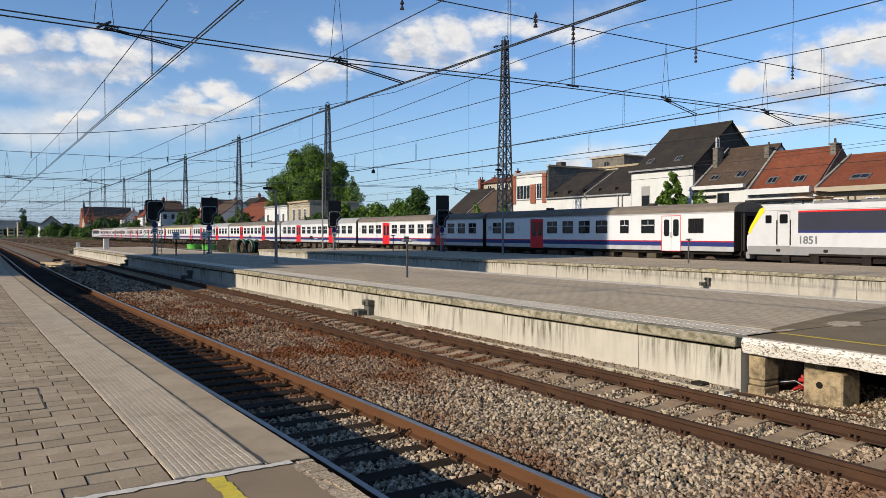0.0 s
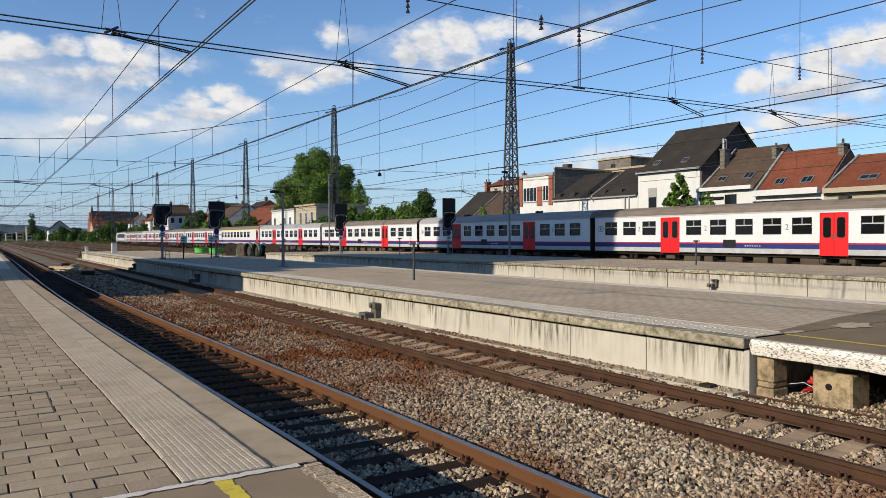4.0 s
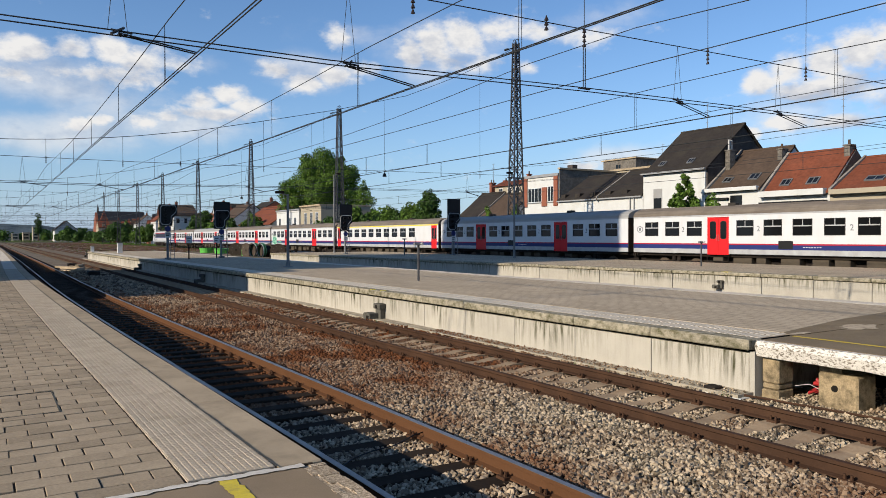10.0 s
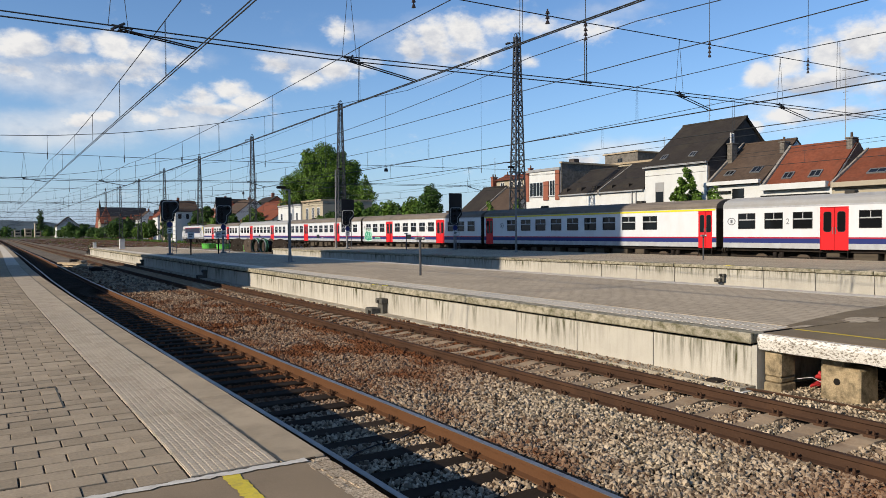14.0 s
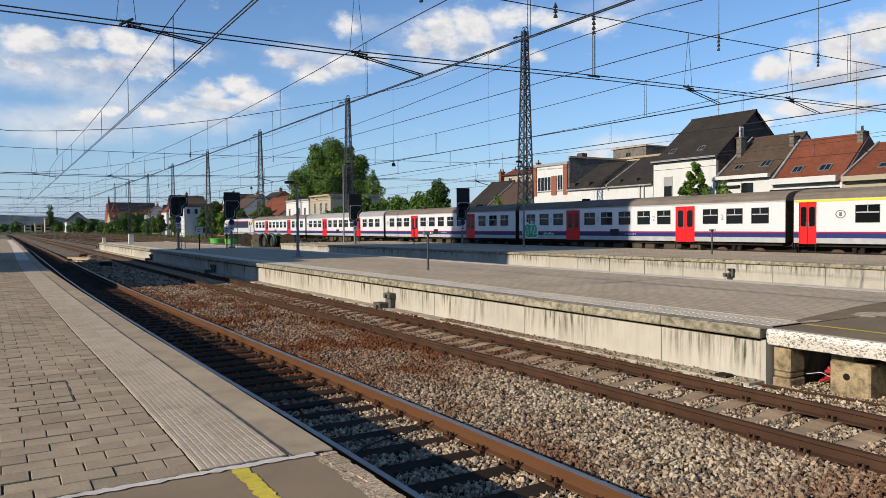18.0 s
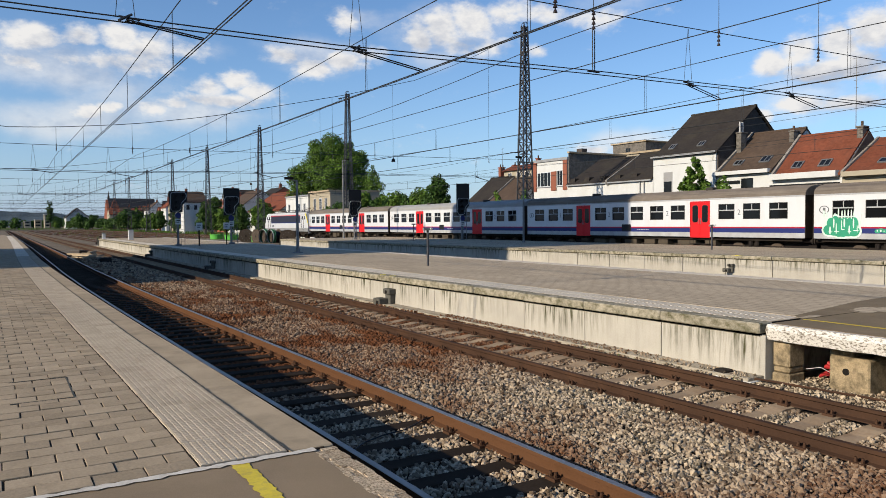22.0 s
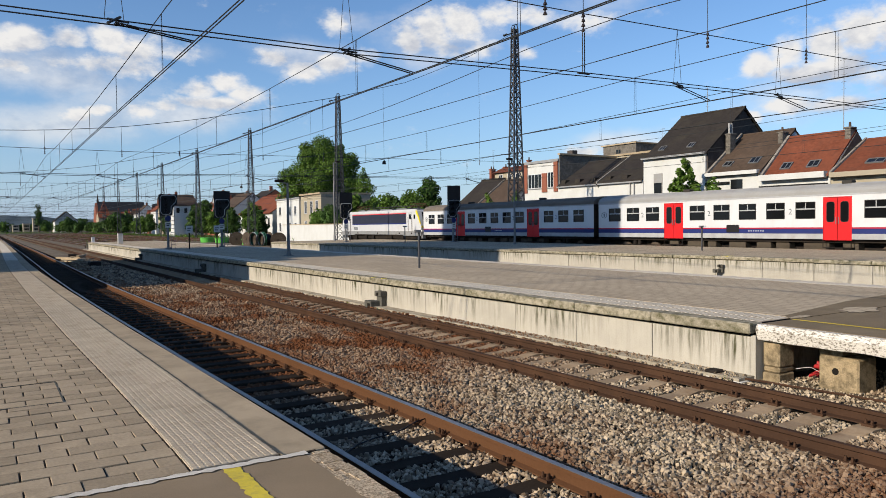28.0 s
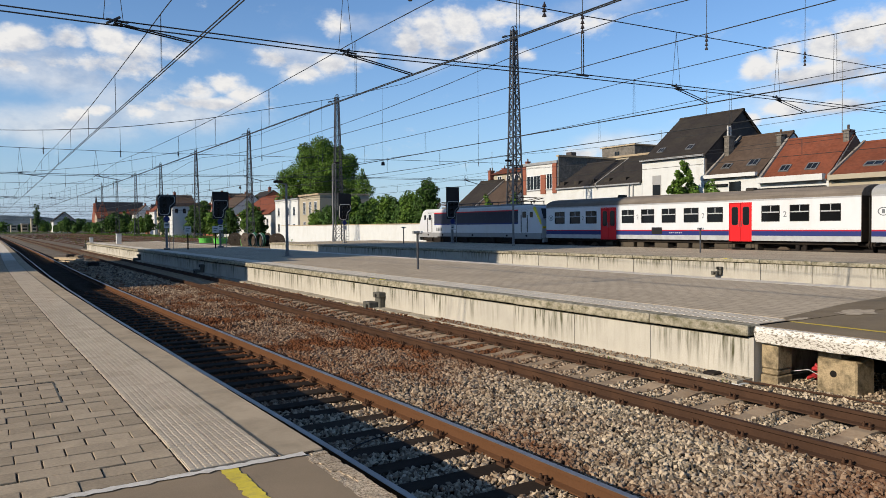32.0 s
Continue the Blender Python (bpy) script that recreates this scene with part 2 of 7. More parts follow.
    if bump:
        bp = N("ShaderNodeBump")
        bp.inputs["Strength"].default_value, bp.inputs["Distance"].default_value = bump, 0.01
        L(tex(bscale or fine, (1, 1, 1), 4), bp.inputs["Height"])
        L(bp.outputs[0], b.inputs["Normal"])
    return m


M = {}
M["paver"] = mat("paver", (0.36, 0.285, 0.195), 0.9, rand=0.16, island=0.16, var=0.12, fine=45, fvar=0.16, bump=0.5, stain=(0.20, 0.155, 0.10), stain_amt=0.5, stain_scale=1.6)
M["joint"] = mat("joint_sand", (0.060, 0.046, 0.031), 0.95, fine=60, fvar=0.3)
M["tactile"] = mat("tactile", (0.50, 0.42, 0.315), 0.85, rand=0.07, var=0.10, stain=(0.26, 0.21, 0.145), stain_amt=0.55, stain_scale=3)
M["coping"] = mat("coping", (0.41, 0.325, 0.22), 0.9, rand=0.08, var=0.14, fine=90, fvar=0.10, bump=0.2, stain=(0.23, 0.185, 0.125), stain_amt=0.7, stain_scale=2)
M["asphalt"] = mat("asphalt", (0.27, 0.205, 0.135), 0.9, var=0.14, fine=140, fvar=0.10, bump=0.2, stain=(0.27, 0.20, 0.125), stain_amt=0.5, stain_scale=0.8)
M["paving2"] = mat("island_paving", (0.50, 0.405, 0.285), 0.9, var=0.10, scale=0.9, fine=6, fvar=0.05, stretch=(1.6, 0.5, 1), stain=(0.31, 0.25, 0.175), stain_amt=0.5, stain_scale=0.5, joints=True)
M["tactile2"] = mat("island_tactile", (0.66, 0.58, 0.46), 0.85, fine=14, fvar=0.25)
M["asphalt2"] = mat("asphalt_patched", (0.215, 0.165, 0.105), 0.9, fine=110, fvar=0.2, bump=0.5, stain=(0.27, 0.21, 0.13), stain_amt=0.5, stain_scale=0.9)
M["wall"] = mat("platform_wall", (0.445, 0.415, 0.355), 0.9, rand=0.07, var=0.12, fine=50, fvar=0.10, stain=(0.070, 0.068, 0.034), stain_amt=1.0, stain_scale=2.6, stain_stretch=(1, 4.0, 0.32), stain_lo=0.46, stain_hi=0.66, stain_top=True)
M["moss"] = mat("mossy_concrete", (0.13, 0.12, 0.085), 0.95, stain=(0.34, 0.31, 0.25), stain_amt=0.6, stain_scale=1.5)
M["moss_top"] = mat("weathered_coping", (0.37, 0.33, 0.25), 0.95, rand=0.10, var=0.2, scale=2.0, fine=60, fvar=0.25, bump=0.5, stain=(0.085, 0.08, 0.038), stain_amt=0.95, stain_scale=9, stain_stretch=(1.0, 0.7, 1.0), stain_lo=0.40, stain_hi=0.68)
M["slab_paint"] = mat("peeling_white", (0.72, 0.68, 0.61), 0.9, var=0.12, scale=3, fine=60, fvar=0.16, bump=0.6, stain=(0.15, 0.12, 0.085), stain_amt=0.95, stain_scale=42, stain_stretch=(1, 0.55, 1.0), stain_lo=0.50, stain_hi=0.60)
M["oldstone"] = mat("old_stone", (0.33, 0.255, 0.155), 0.95, rand=0.12, var=0.3, fine=55, fvar=0.3, bump=0.8, stain=(0.10, 0.08, 0.05), stain_amt=0.85, stain_scale=7, stain_lo=0.44, stain_hi=0.66)
M["old_edge"] = mat("crumbling_edge", (0.54, 0.43, 0.30), 0.95, island=0.22, fine=70, fvar=0.4, bump=1.0, stain=(0.20, 0.135, 0.075), stain_amt=0.9, stain_scale=48, stain_lo=0.46, stain_hi=0.62)
# near-black stand-in for shade inside holes, gaps and hollow cores
M["void"] = mat("void_shade", (0.018, 0.016, 0.014), 0.95)
M["ballast"] = mat("ballast_bed", (0.20, 0.165, 0.12), 0.95, var=0.25, scale=0.6, fine=16, fvar=0.5, bump=1.0, stain=(0.085, 0.048, 0.028), stain_amt=0.7, stain_scale=0.35)
# near-black bed puts the shade of the gaps between stones into the colour
M["bed_dark"] = mat("gap_shade_bed", (0.028, 0.021, 0.015), 0.95, fine=22, fvar=0.35, bump=1.0)
M["stone"] = mat("ballast_stone", (0.335, 0.272, 0.193), 0.9, island=0.85, var=0.05, fine=80, stain=(0.135, 0.053, 0.023), stain_amt=0.9, stain_scale=0.5, stain_stretch=(1.6, 0.8, 1), stain_zone=True)
M["earth"] = mat("earth", (0.11, 0.09, 0.065), 0.95, fine=8, fvar=0.25, stain=(0.07, 0.085, 0.035), stain_amt=0.8, stain_scale=0.15)
M["sleeper_wood"] = mat("sleeper_wood", (0.033, 0.024, 0.017), 0.9, rand=0.2, stretch=(1, 6, 1), fine=20, fvar=0.3)
M["sleeper_con"] = mat("sleeper_concrete", (0.36, 0.265, 0.17), 0.9, rand=0.1, stain=(0.19, 0.11, 0.06), stain_amt=0.7, stain_scale=3)
M["rust"] = mat("rust_rail", (0.115, 0.055, 0.027), 0.8, fine=40, stain=(0.09, 0.045, 0.025), stain_amt=0.5, stain_scale=1.5)
M["rust_dark"] = mat("rust_dark", (0.060, 0.033, 0.021), 0.85, fine=40, stain=(0.095, 0.048, 0.026), stain_amt=0.5, stain_scale=1.5)
M["polished"] = mat("rail_head", (0.36, 0.33, 0.31), 0.45, 0.8, var=0.08, bump=0.0, stain=(0.20, 0.14, 0.10), stain_amt=0.4, stain_scale=2)
M["steel"] = mat("grey_steel", (0.20, 0.205, 0.21), 0.6, 0.4, var=0.15, stain=(0.12, 0.10, 0.08), stain_amt=0.4, stain_scale=2)
M["mast"] = mat("mast_steel", (0.060, 0.063, 0.070), 0.6, 0.2, stain=(0.10, 0.08, 0.066), stain_amt=0.5, stain_scale=1.0)
M["wire"] = mat("wire", (0.035, 0.038, 0.04), 0.6, 0.3, bump=0)
M["insulator"] = mat("insulator", (0.03, 0.022, 0.02), 0.3, bump=0)
M["white"] = mat("white_paint", (0.61, 0.625, 0.645), 0.35, var=0.025, fvar=0.02, bump=0.02, stain=(0.48, 0.44, 0.38), stain_amt=0.25, stain_scale=0.7, stain_stretch=(1, 1.5, 0.5), coat=0.2)
M["roofgrey"] = mat("carriage_roof", (0.165, 0.138, 0.112), 0.7, stain=(0.075, 0.06, 0.048), stain_amt=0.75, stain_scale=2.2, stain_stretch=(3, 0.12, 3), bump=0.1)
M["lightgrey"] = mat("light_grey_paint", (0.30, 0.30, 0.295), 0.5, var=0.06, bump=0.05, stain=(0.26, 0.23, 0.20), stain_amt=0.5, stain_scale=1.2)
M["sill"] = mat("sill_grey", (0.37, 0.38, 0.395), 0.6, stain=(0.24, 0.22, 0.20), stain_amt=0.35, stain_scale=2)
M["red"] = mat("red_paint", (0.60, 0.012, 0.016), 0.5, var=0.05, fvar=0.02, bump=0.02, spec=0.25)
M["maroon"] = mat("stripe_red", (0.36, 0.012, 0.035), 0.5, var=0.05, fvar=0.02, bump=0.02, spec=0.25)
M["blue"] = mat("blue_paint", (0.016, 0.027, 0.135), 0.5, var=0.05, fvar=0.02, bump=0.02, spec=0.25)
M["navy"] = mat("navy_panel", (0.022, 0.025, 0.045), 0.55, var=0.1, bump=0.05)
M["yellow"] = mat("yellow_paint", (0.74, 0.60, 0.02), 0.45, var=0.05, bump=0.03)
M["yellowline"] = mat("yellow_line", (0.66, 0.52, 0.07), 0.85, stain=(0.3, 0.24, 0.12), stain_amt=0.6, stain_scale=16)
M["yellowpaint"] = mat("fresh_yellow_line", (0.70, 0.52, 0.06), 0.8, stain=(0.3, 0.24, 0.14), stain_amt=0.5, stain_scale=9)
M["whiteline"] = mat("white_line", (0.64, 0.59, 0.51), 0.9, stain=(0.30, 0.26, 0.20), stain_amt=0.5, stain_scale=7)
M["glass"] = mat("dark_glass", (0.008, 0.009, 0.010), 0.05, var=0.2, scale=0.8, bump=0, spec=0.22)
M["rubber"] = mat("black_rubber", (0.02, 0.02, 0.02), 0.7, bump=0.05)
M["under"] = mat("underframe", (0.024, 0.02, 0.018), 0.85, stain=(0.055, 0.042, 0.03), stain_amt=0.6, stain_scale=2)
M["letter"] = mat("grey_lettering", (0.13, 0.14, 0.15), 0.5, bump=0)
M["black"] = mat("black_paint", (0.008, 0.008, 0.009), 0.55, bump=0.05)
M["graffiti"] = mat("green_spray", (0.03, 0.28, 0.16), 0.5, bump=0)
M["graffiti2"] = mat("pale_spray", (0.55, 0.70, 0.62), 0.5, bump=0)
M["render_w"] = mat("white_render", (0.58, 0.59, 0.58), 0.9, var=0.05, stain=(0.42, 0.39, 0.33), stain_amt=0.35, stain_scale=0.6, stain_stretch=(1, 1, 0.4))
M["render_c"] = mat("cream_render", (0.37, 0.325, 0.245), 0.9, var=0.06, stain=(0.33, 0.28, 0.2), stain_amt=0.4, stain_scale=0.8)
M["brick"] = mat("red_brick", (0.27, 0.10, 0.065), 0.9, fine=14, fvar=0.2, stain=(0.17, 0.07, 0.045), stain_amt=0.5, stain_scale=1.5)
M["brick_d"] = mat("dark_brick", (0.085, 0.072, 0.065), 0.9, fine=12, fvar=0.25)
M["slate"] = mat("dark_slate", (0.036, 0.031, 0.028), 0.8, fine=5, fvar=0.25, stretch=(1, 1, 2), stain=(0.068, 0.060, 0.042), stain_amt=0.5, stain_scale=0.5)
M["tile_r"] = mat("red_tiles", (0.185, 0.060, 0.034), 0.85, fine=4, fvar=0.22, var=0.25, scale=0.7, stain=(0.085, 0.042, 0.030), stain_amt=0.6, stain_scale=1.4, rand=0.06)
M["tile_b"] = mat("brown_tiles", (0.088, 0.062, 0.046), 0.85, fine=4, fvar=0.22, var=0.2, scale=0.7, stain=(0.056, 0.042, 0.034), stain_amt=0.6, stain_scale=1.3)
M["zinc"] = mat("zinc", (0.34, 0.34, 0.34), 0.5, 0.3)
M["winglass"] = mat("window_glass", (0.012, 0.014, 0.016), 0.08, bump=0)
M["bark"] = mat("bark", (0.09, 0.065, 0.045), 0.9)
M["leaf"] = mat("leaf", (0.078, 0.142, 0.020), 0.6, island=0.6, var=0.25, scale=0.45, bump=0, spec=0.15)
M["leaf_d"] = mat("leaf_dark", (0.042, 0.086, 0.016), 0.6, island=0.6, var=0.25, scale=0.45, bump=0, spec=0.15)
M["slate_b"] = mat("blue_slate", (0.022, 0.024, 0.03), 0.7, fine=3, fvar=0.2)
M["stone_g"] = mat("grey_stone", (0.17, 0.155, 0.135), 0.9, fine=6, fvar=0.5, stain=(0.055, 0.047, 0.04), stain_amt=0.85, stain_scale=3)
M["cable_green"] = mat("green_sheath", (0.03, 0.16, 0.08), 0.5, bump=0)
M["loco_white"] = mat("loco_paint", (0.54, 0.55, 0.57), 0.35, var=0.03, fvar=0.02, bump=0.02, stain=(0.33, 0.32, 0.30), stain_amt=0.3, stain_scale=0.8, coat=0.2)
M["skirt"] = mat("skirt_grey", (0.24, 0.245, 0.25), 0.55, stain=(0.14, 0.12, 0.10), stain_amt=0.5, stain_scale=1.5)
M["verge"] = mat("verge_mortar", (0.27, 0.25, 0.225), 0.9, fine=12, fvar=0.3, stain=(0.09, 0.075, 0.06), stain_amt=0.7, stain_scale=2.5)
M["box_concrete"] = mat("dark_concrete", (0.115, 0.11, 0.095), 0.9, fine=30, fvar=0.25, stain=(0.045, 0.042, 0.035), stain_amt=0.7, stain_scale=5)
M["footing"] = mat("pale_footing", (0.40, 0.355, 0.28), 0.95, fine=30, fvar=0.25, stain=(0.14, 0.12, 0.085), stain_amt=0.85, stain_scale=3.5, stain_stretch=(1, 0.6, 1))
# distance haze is mixed into this blue-grey base colour
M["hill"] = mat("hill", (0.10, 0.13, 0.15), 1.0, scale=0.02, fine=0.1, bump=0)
M["green"] = mat("green_paint", (0.10, 0.42, 0.06), 0.5)
M["wood"] = mat("drum_wood", (0.075, 0.058, 0.045), 0.85, rand=0.2)
M["cablered"] = mat("red_sheath", (0.38, 0.022, 0.024), 0.6, bump=0)


# ---- mesh helpers ----
def box(bm, x0, x1, y0, y1, z0, z1):
    vs = [bm.verts.new(p) for p in ((x0, y0, z0), (x1, y0, z0), (x1, y1, z0), (x0, y1, z0), (x0, y0, z1), (x1, y0, z1), (x1, y1, z1), (x0, y1, z1))]
    for f in ((0, 3, 2, 1), (4, 5, 6, 7), (0, 1, 5, 4), (1, 2, 6, 5), (2, 3, 7, 6), (3, 0, 4, 7)):
        bm.faces.new([vs[i] for i in f])
    return vs


def cbox(x0, x1, y0, y1, z0, z1, r=0.01, seg=1):
    bm = bmesh.new()
    box(bm, x0, x1, y0, y1, z0, z1)
    bmesh.ops.bevel(bm, geom=bm.edges[:], offset=r, segments=seg, affect="EDGES")
    return bm


def prism(bm, profile, y0, y1, axis="y"):
    """A closed profile of (u, z) drawn out along y (or x)."""
    def at(u, z, w):
        return (u, w, z) if axis == "y" else (w, u, z)
    a = [bm.verts.new(at(u, z, y0)) for u, z in profile]
    b = [bm.verts.new(at(u, z, y1)) for u, z in profile]
    n = len(profile)
    fs = [bm.faces.new(a), bm.faces.new(b[::-1])]
    for i in range(n):
        fs.append(bm.faces.new((a[i], b[i], b[(i + 1) % n], a[(i + 1) % n])))
    bmesh.ops.recalc_face_normals(bm, faces=fs)


def tube(bm, p0, p1, r0, r1=None, seg=6, caps=True):
    p0, p1 = Vector(p0), Vector(p1)
    r1 = r0 if r1 is None else r1
    d = (p1 - p0).normalized()
    u = d.orthogonal().normalized()
    w = d.cross(u)
    ra = [bm.verts.new(p0 + (u * math.cos(k * math.tau / seg) + w * math.sin(k * math.tau / seg)) * r0) for k in range(seg)]
    rb = [bm.verts.new(p1 + (u * math.cos(k * math.tau / seg) + w * math.sin(k * math.tau / seg)) * r1) for k in range(seg)]
    for k in range(seg):
        bm.faces.new((ra[k], ra[(k + 1) % seg], rb[(k + 1) % seg], rb[k]))
    if caps:
        bm.faces.new(ra[::-1])
        bm.faces.new(rb)


def wire_run(bm, pts, r, seg=5):
    """One unbroken wire through the points."""
    pts = [Vector(p) for p in pts]
    d = (pts[-1] - pts[0]).normalized()
    u = d.orthogonal().normalized()
    w = d.cross(u)
    rings = [[bm.verts.new(p + (u * math.cos(k * math.tau / seg) + w * math.sin(k * math.tau / seg)) * r) for k in range(seg)] for p in pts]
    for a, b in zip(rings, rings[1:]):
        for k in range(seg):
            bm.faces.new((a[k], a[(k + 1) % seg], b[(k + 1) % seg], b[k]))


def mesh_of(bm, name, material):
    me = bpy.data.meshes.new(name)
    bm.to_mesh(me)
    bm.free()
    me.materials.append(material)
    return me


def part(name, bm, material, parent=None, label="", at=None):
    me = bm if isinstance(bm, bpy.types.Mesh) else mesh_of(bm, name, material)
    ob = new(name, me)
    ob.parent = parent
    if at is not None:
        ob.matrix_basis = at if isinstance(at, Matrix) else Matrix.Translation(at)
    if label:
        ob["label"] = label
    return ob


def thing(name, label, category, x=0, y=0, z=0, rz=0, group="", kind=""):
    ob = new(name)
    ob.matrix_basis = pose(x, y, z, 0, 0, rz)
    return tagged(ob, label, category, group, kind)


def one(name, bm, material, label, category="", group="", kind="", at=None):
    return tagged(part(name, bm, material, None, label, at), label, category, group, kind)


def boxes(*bs):
    bm = bmesh.new()
    for b in bs:
        box(bm, *b)
    return bm


def raw(name, verts, faces, material):
    me = bpy.data.meshes.new(name)
    me.from_pydata(verts, [], faces)
    me.update()
    me.materials.append(material)
    return me

# ---- ground, platforms ----
def plane(x0, x1, y0, y1, z):
    bm = bmesh.new()
    bm.faces.new([bm.verts.new(p) for p in ((x0, y0, z), (x1, y0, z), (x1, y1, z), (x0, y1, z))])
    return bm


def bend(y):
    """How far the first track and its platform drift sideways along their length."""
    return float(np.interp(y, (0, 5, 8.5, 12, 16, 21, 30, 39, 60, 85, 130), (0, 0, -0.05, -0.13, -0.19, -0.27, -0.36, -0.38, -0.25, -0.12, -0.1)))


def stations(y0, y1):
    ys = [y for y in (*range(4, 42, 2), *range(45, 140, 8)) if y0 < y < y1]
    return [y0, *ys, y1]


def sweep(name, profile, y0, y1, material, bent=True):
    """A closed (x, z) profile drawn along the bent line."""
    ys = stations(y0, y1) if bent else [y0, y1]
    n = len(profile)
    v = [(x + (bend(y) if bent else 0), y, z) for y in ys for x, z in profile]
    f = [(k * n + i, k * n + (i + 1) % n, (k + 1) * n + (i + 1) % n, (k + 1) * n + i) for k in range(len(ys) - 1) for i in range(n)]
    f += [tuple(range(n))[::-1], tuple(range((len(ys) - 1) * n, len(ys) * n))]
    me = raw(name, v, f, material)
    bm = bmesh.new()
    bm.from_mesh(me)
    bmesh.ops.recalc_face_normals(bm, faces=bm.faces[:])
    bm.to_mesh(me)
    bm.free()
    return me


def rect(x0, x1, z0, z1):
    return [(x0, z0), (x1, z0), (x1, z1), (x0, z1)]


TOP = 0.65
one("ground", plane(-2500, 2500, -2500, 2500, -0.42), M["earth"], "flat earth and weeds beside the railway", "ground", kind="structure")
one("ballast_bed", boxes((-60.0, 44.0, -120, 420, -0.45, -0.228)), M["ballast"], "grey-brown track ballast with rusty patches", "ballast", kind="structure")
one("ballast_shoulder", boxes((2.0, 4.53, -40, 33, -0.30, -0.224), (4.53, 7.1, -40, 33, -0.30, -0.19), (7.1, 9.6, -40, 33, -0.30, -0.224)), M["bed_dark"], "near-black bed for the shade between the loose stones", "ballast", kind="structure")
one("ballast_crown", boxes((4.53, 7.1, 33.004, 130, -0.30, -0.19)), M["ballast"], "raised grey-brown ballast between two tracks", "ballast", kind="structure")

# platform 1, on which the camera stands
plat_1 = thing("platform_1", "low station platform paved with grey-brown blocks", "platform", kind="structure")
part("core", sweep("core", rect(-9.0, 1.95, -0.43, TOP - 0.010), 4.86, 150, M["joint"]), None, plat_1)
part("old_core", boxes((-9.0, 1.93, -45, 4.84, -0.43, TOP - 0.03)), M["coping"], plat_1)
bm = bmesh.new()
prism(bm, [(-9.0, TOP - 0.03), (1.84, TOP - 0.03), (1.84, TOP - 0.004), (-9.0, TOP - 0.004)], -45, 4.82)
part("asphalt", bm, M["asphalt"], plat_1, "worn brown asphalt")
bm = bmesh.new()
rng = random.Random(4)
y = -6.0
while y < 4.8:
    d = rng.uniform(0.04, 0.11) if y > 1.5 else 0.6
    y2 = min(4.82, y + d)
    x = 1.83
    while x < 1.97:                      # broken stone set two or three deep
        x2 = x + rng.uniform(0.03, 0.07)
        x2 = 2.01 + rng.uniform(-0.006, 0.006) if x2 > 1.94 else x2
        box(bm, x, x2, y, y2, TOP - 0.24, TOP - 0.005 + rng.uniform(-0.004, 0.004))
        x = x2
    y = y2
part("old_edge", bm, M["old_edge"], plat_1, "crumbling stone edge")


def blotch_strip(x0, x1, y0, y1, z, n, jig, seed, along="x"):
    """A thin painted strip with a ragged outline."""
    r = random.Random(seed)
    bm = bmesh.new()
    a, b = [], []
    for i in range(n + 1):
        q = i / n
        if along == "x":
            x = x0 + (x1 - x0) * q
            a.append(bm.verts.new((x, y0 + r.uniform(-jig, jig), z)))
            b.append(bm.verts.new((x, y1 + r.uniform(-jig, jig), z)))
        else:
            yy = y0 + (y1 - y0) * q
            a.append(bm.verts.new((x0 + r.uniform(-jig, jig), yy, z)))
            b.append(bm.verts.new((x1 + r.uniform(-jig, jig), yy, z)))
    for i in range(n):
        bm.faces.new((a[i], a[i + 1], b[i + 1], b[i]) if along == "x" else (a[i], b[i], b[i + 1], a[i + 1]))
    return bm


grit = blotch_strip(1.684, 1.70, 4.88, 34.0, TOP + 0.005, 300, 0.006, 19, "y")
for v in grit.verts:
    v.co.x += bend(v.co.y)
part("grit_line", grit, M["box_concrete"], plat_1, "dark grit in the joint beside the coping")
part("seam", blotch_strip(-8, 1.86, 4.785, 4.855, TOP + 0.004, 190, 0.018, 3), M["whiteline"], plat_1, "pale mortar seam")
part("yellow_line", blotch_strip(1.27, 1.375, -20, 4.80, TOP + 0.001, 700, 0.014, 7, "y"), M["yellowline"], plat_1, "worn yellow safety line")

for q in ((0.04, 0.56, 7.50, 7.514), (0.04, 0.56, 8.55, 8.564), (0.548, 0.56, 7.514, 8.55)):
    part("cover_frame", boxes((*q, TOP - 0.02, TOP + 0.0045)), M["box_concrete"], plat_1, "dark rim of a paved access cover")

# platform 2
plat_2 = thing("platform_2", "island platform with stained concrete edge wall", "platform", kind="structure")
P2A, P2B, P2N, P2F = 9.98, 18.1, 6.98, 96.0
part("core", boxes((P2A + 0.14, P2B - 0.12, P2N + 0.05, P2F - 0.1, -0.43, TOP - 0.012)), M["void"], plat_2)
part("paving", boxes((P2A + 1.16, P2B - 0.72, P2N + 0.06, P2F - 0.12, TOP - 0.012, TOP - 0.002)), M["paving2"], plat_2, "grey block paving with faint diagonal joints")
part("tactile_strip", boxes((P2A + 0.28, P2A + 1.15, 47.0, P2F - 0.12, TOP - 0.012, TOP)), M["tactile2"], plat_2, "pale ribbed warning strip")
part("tactile_bed", boxes((P2A + 0.275, P2A + 1.155, P2N + 0.06, 46.99, TOP - 0.012, TOP - 0.008)), M["paving2"], plat_2)
bv, bf = [], []
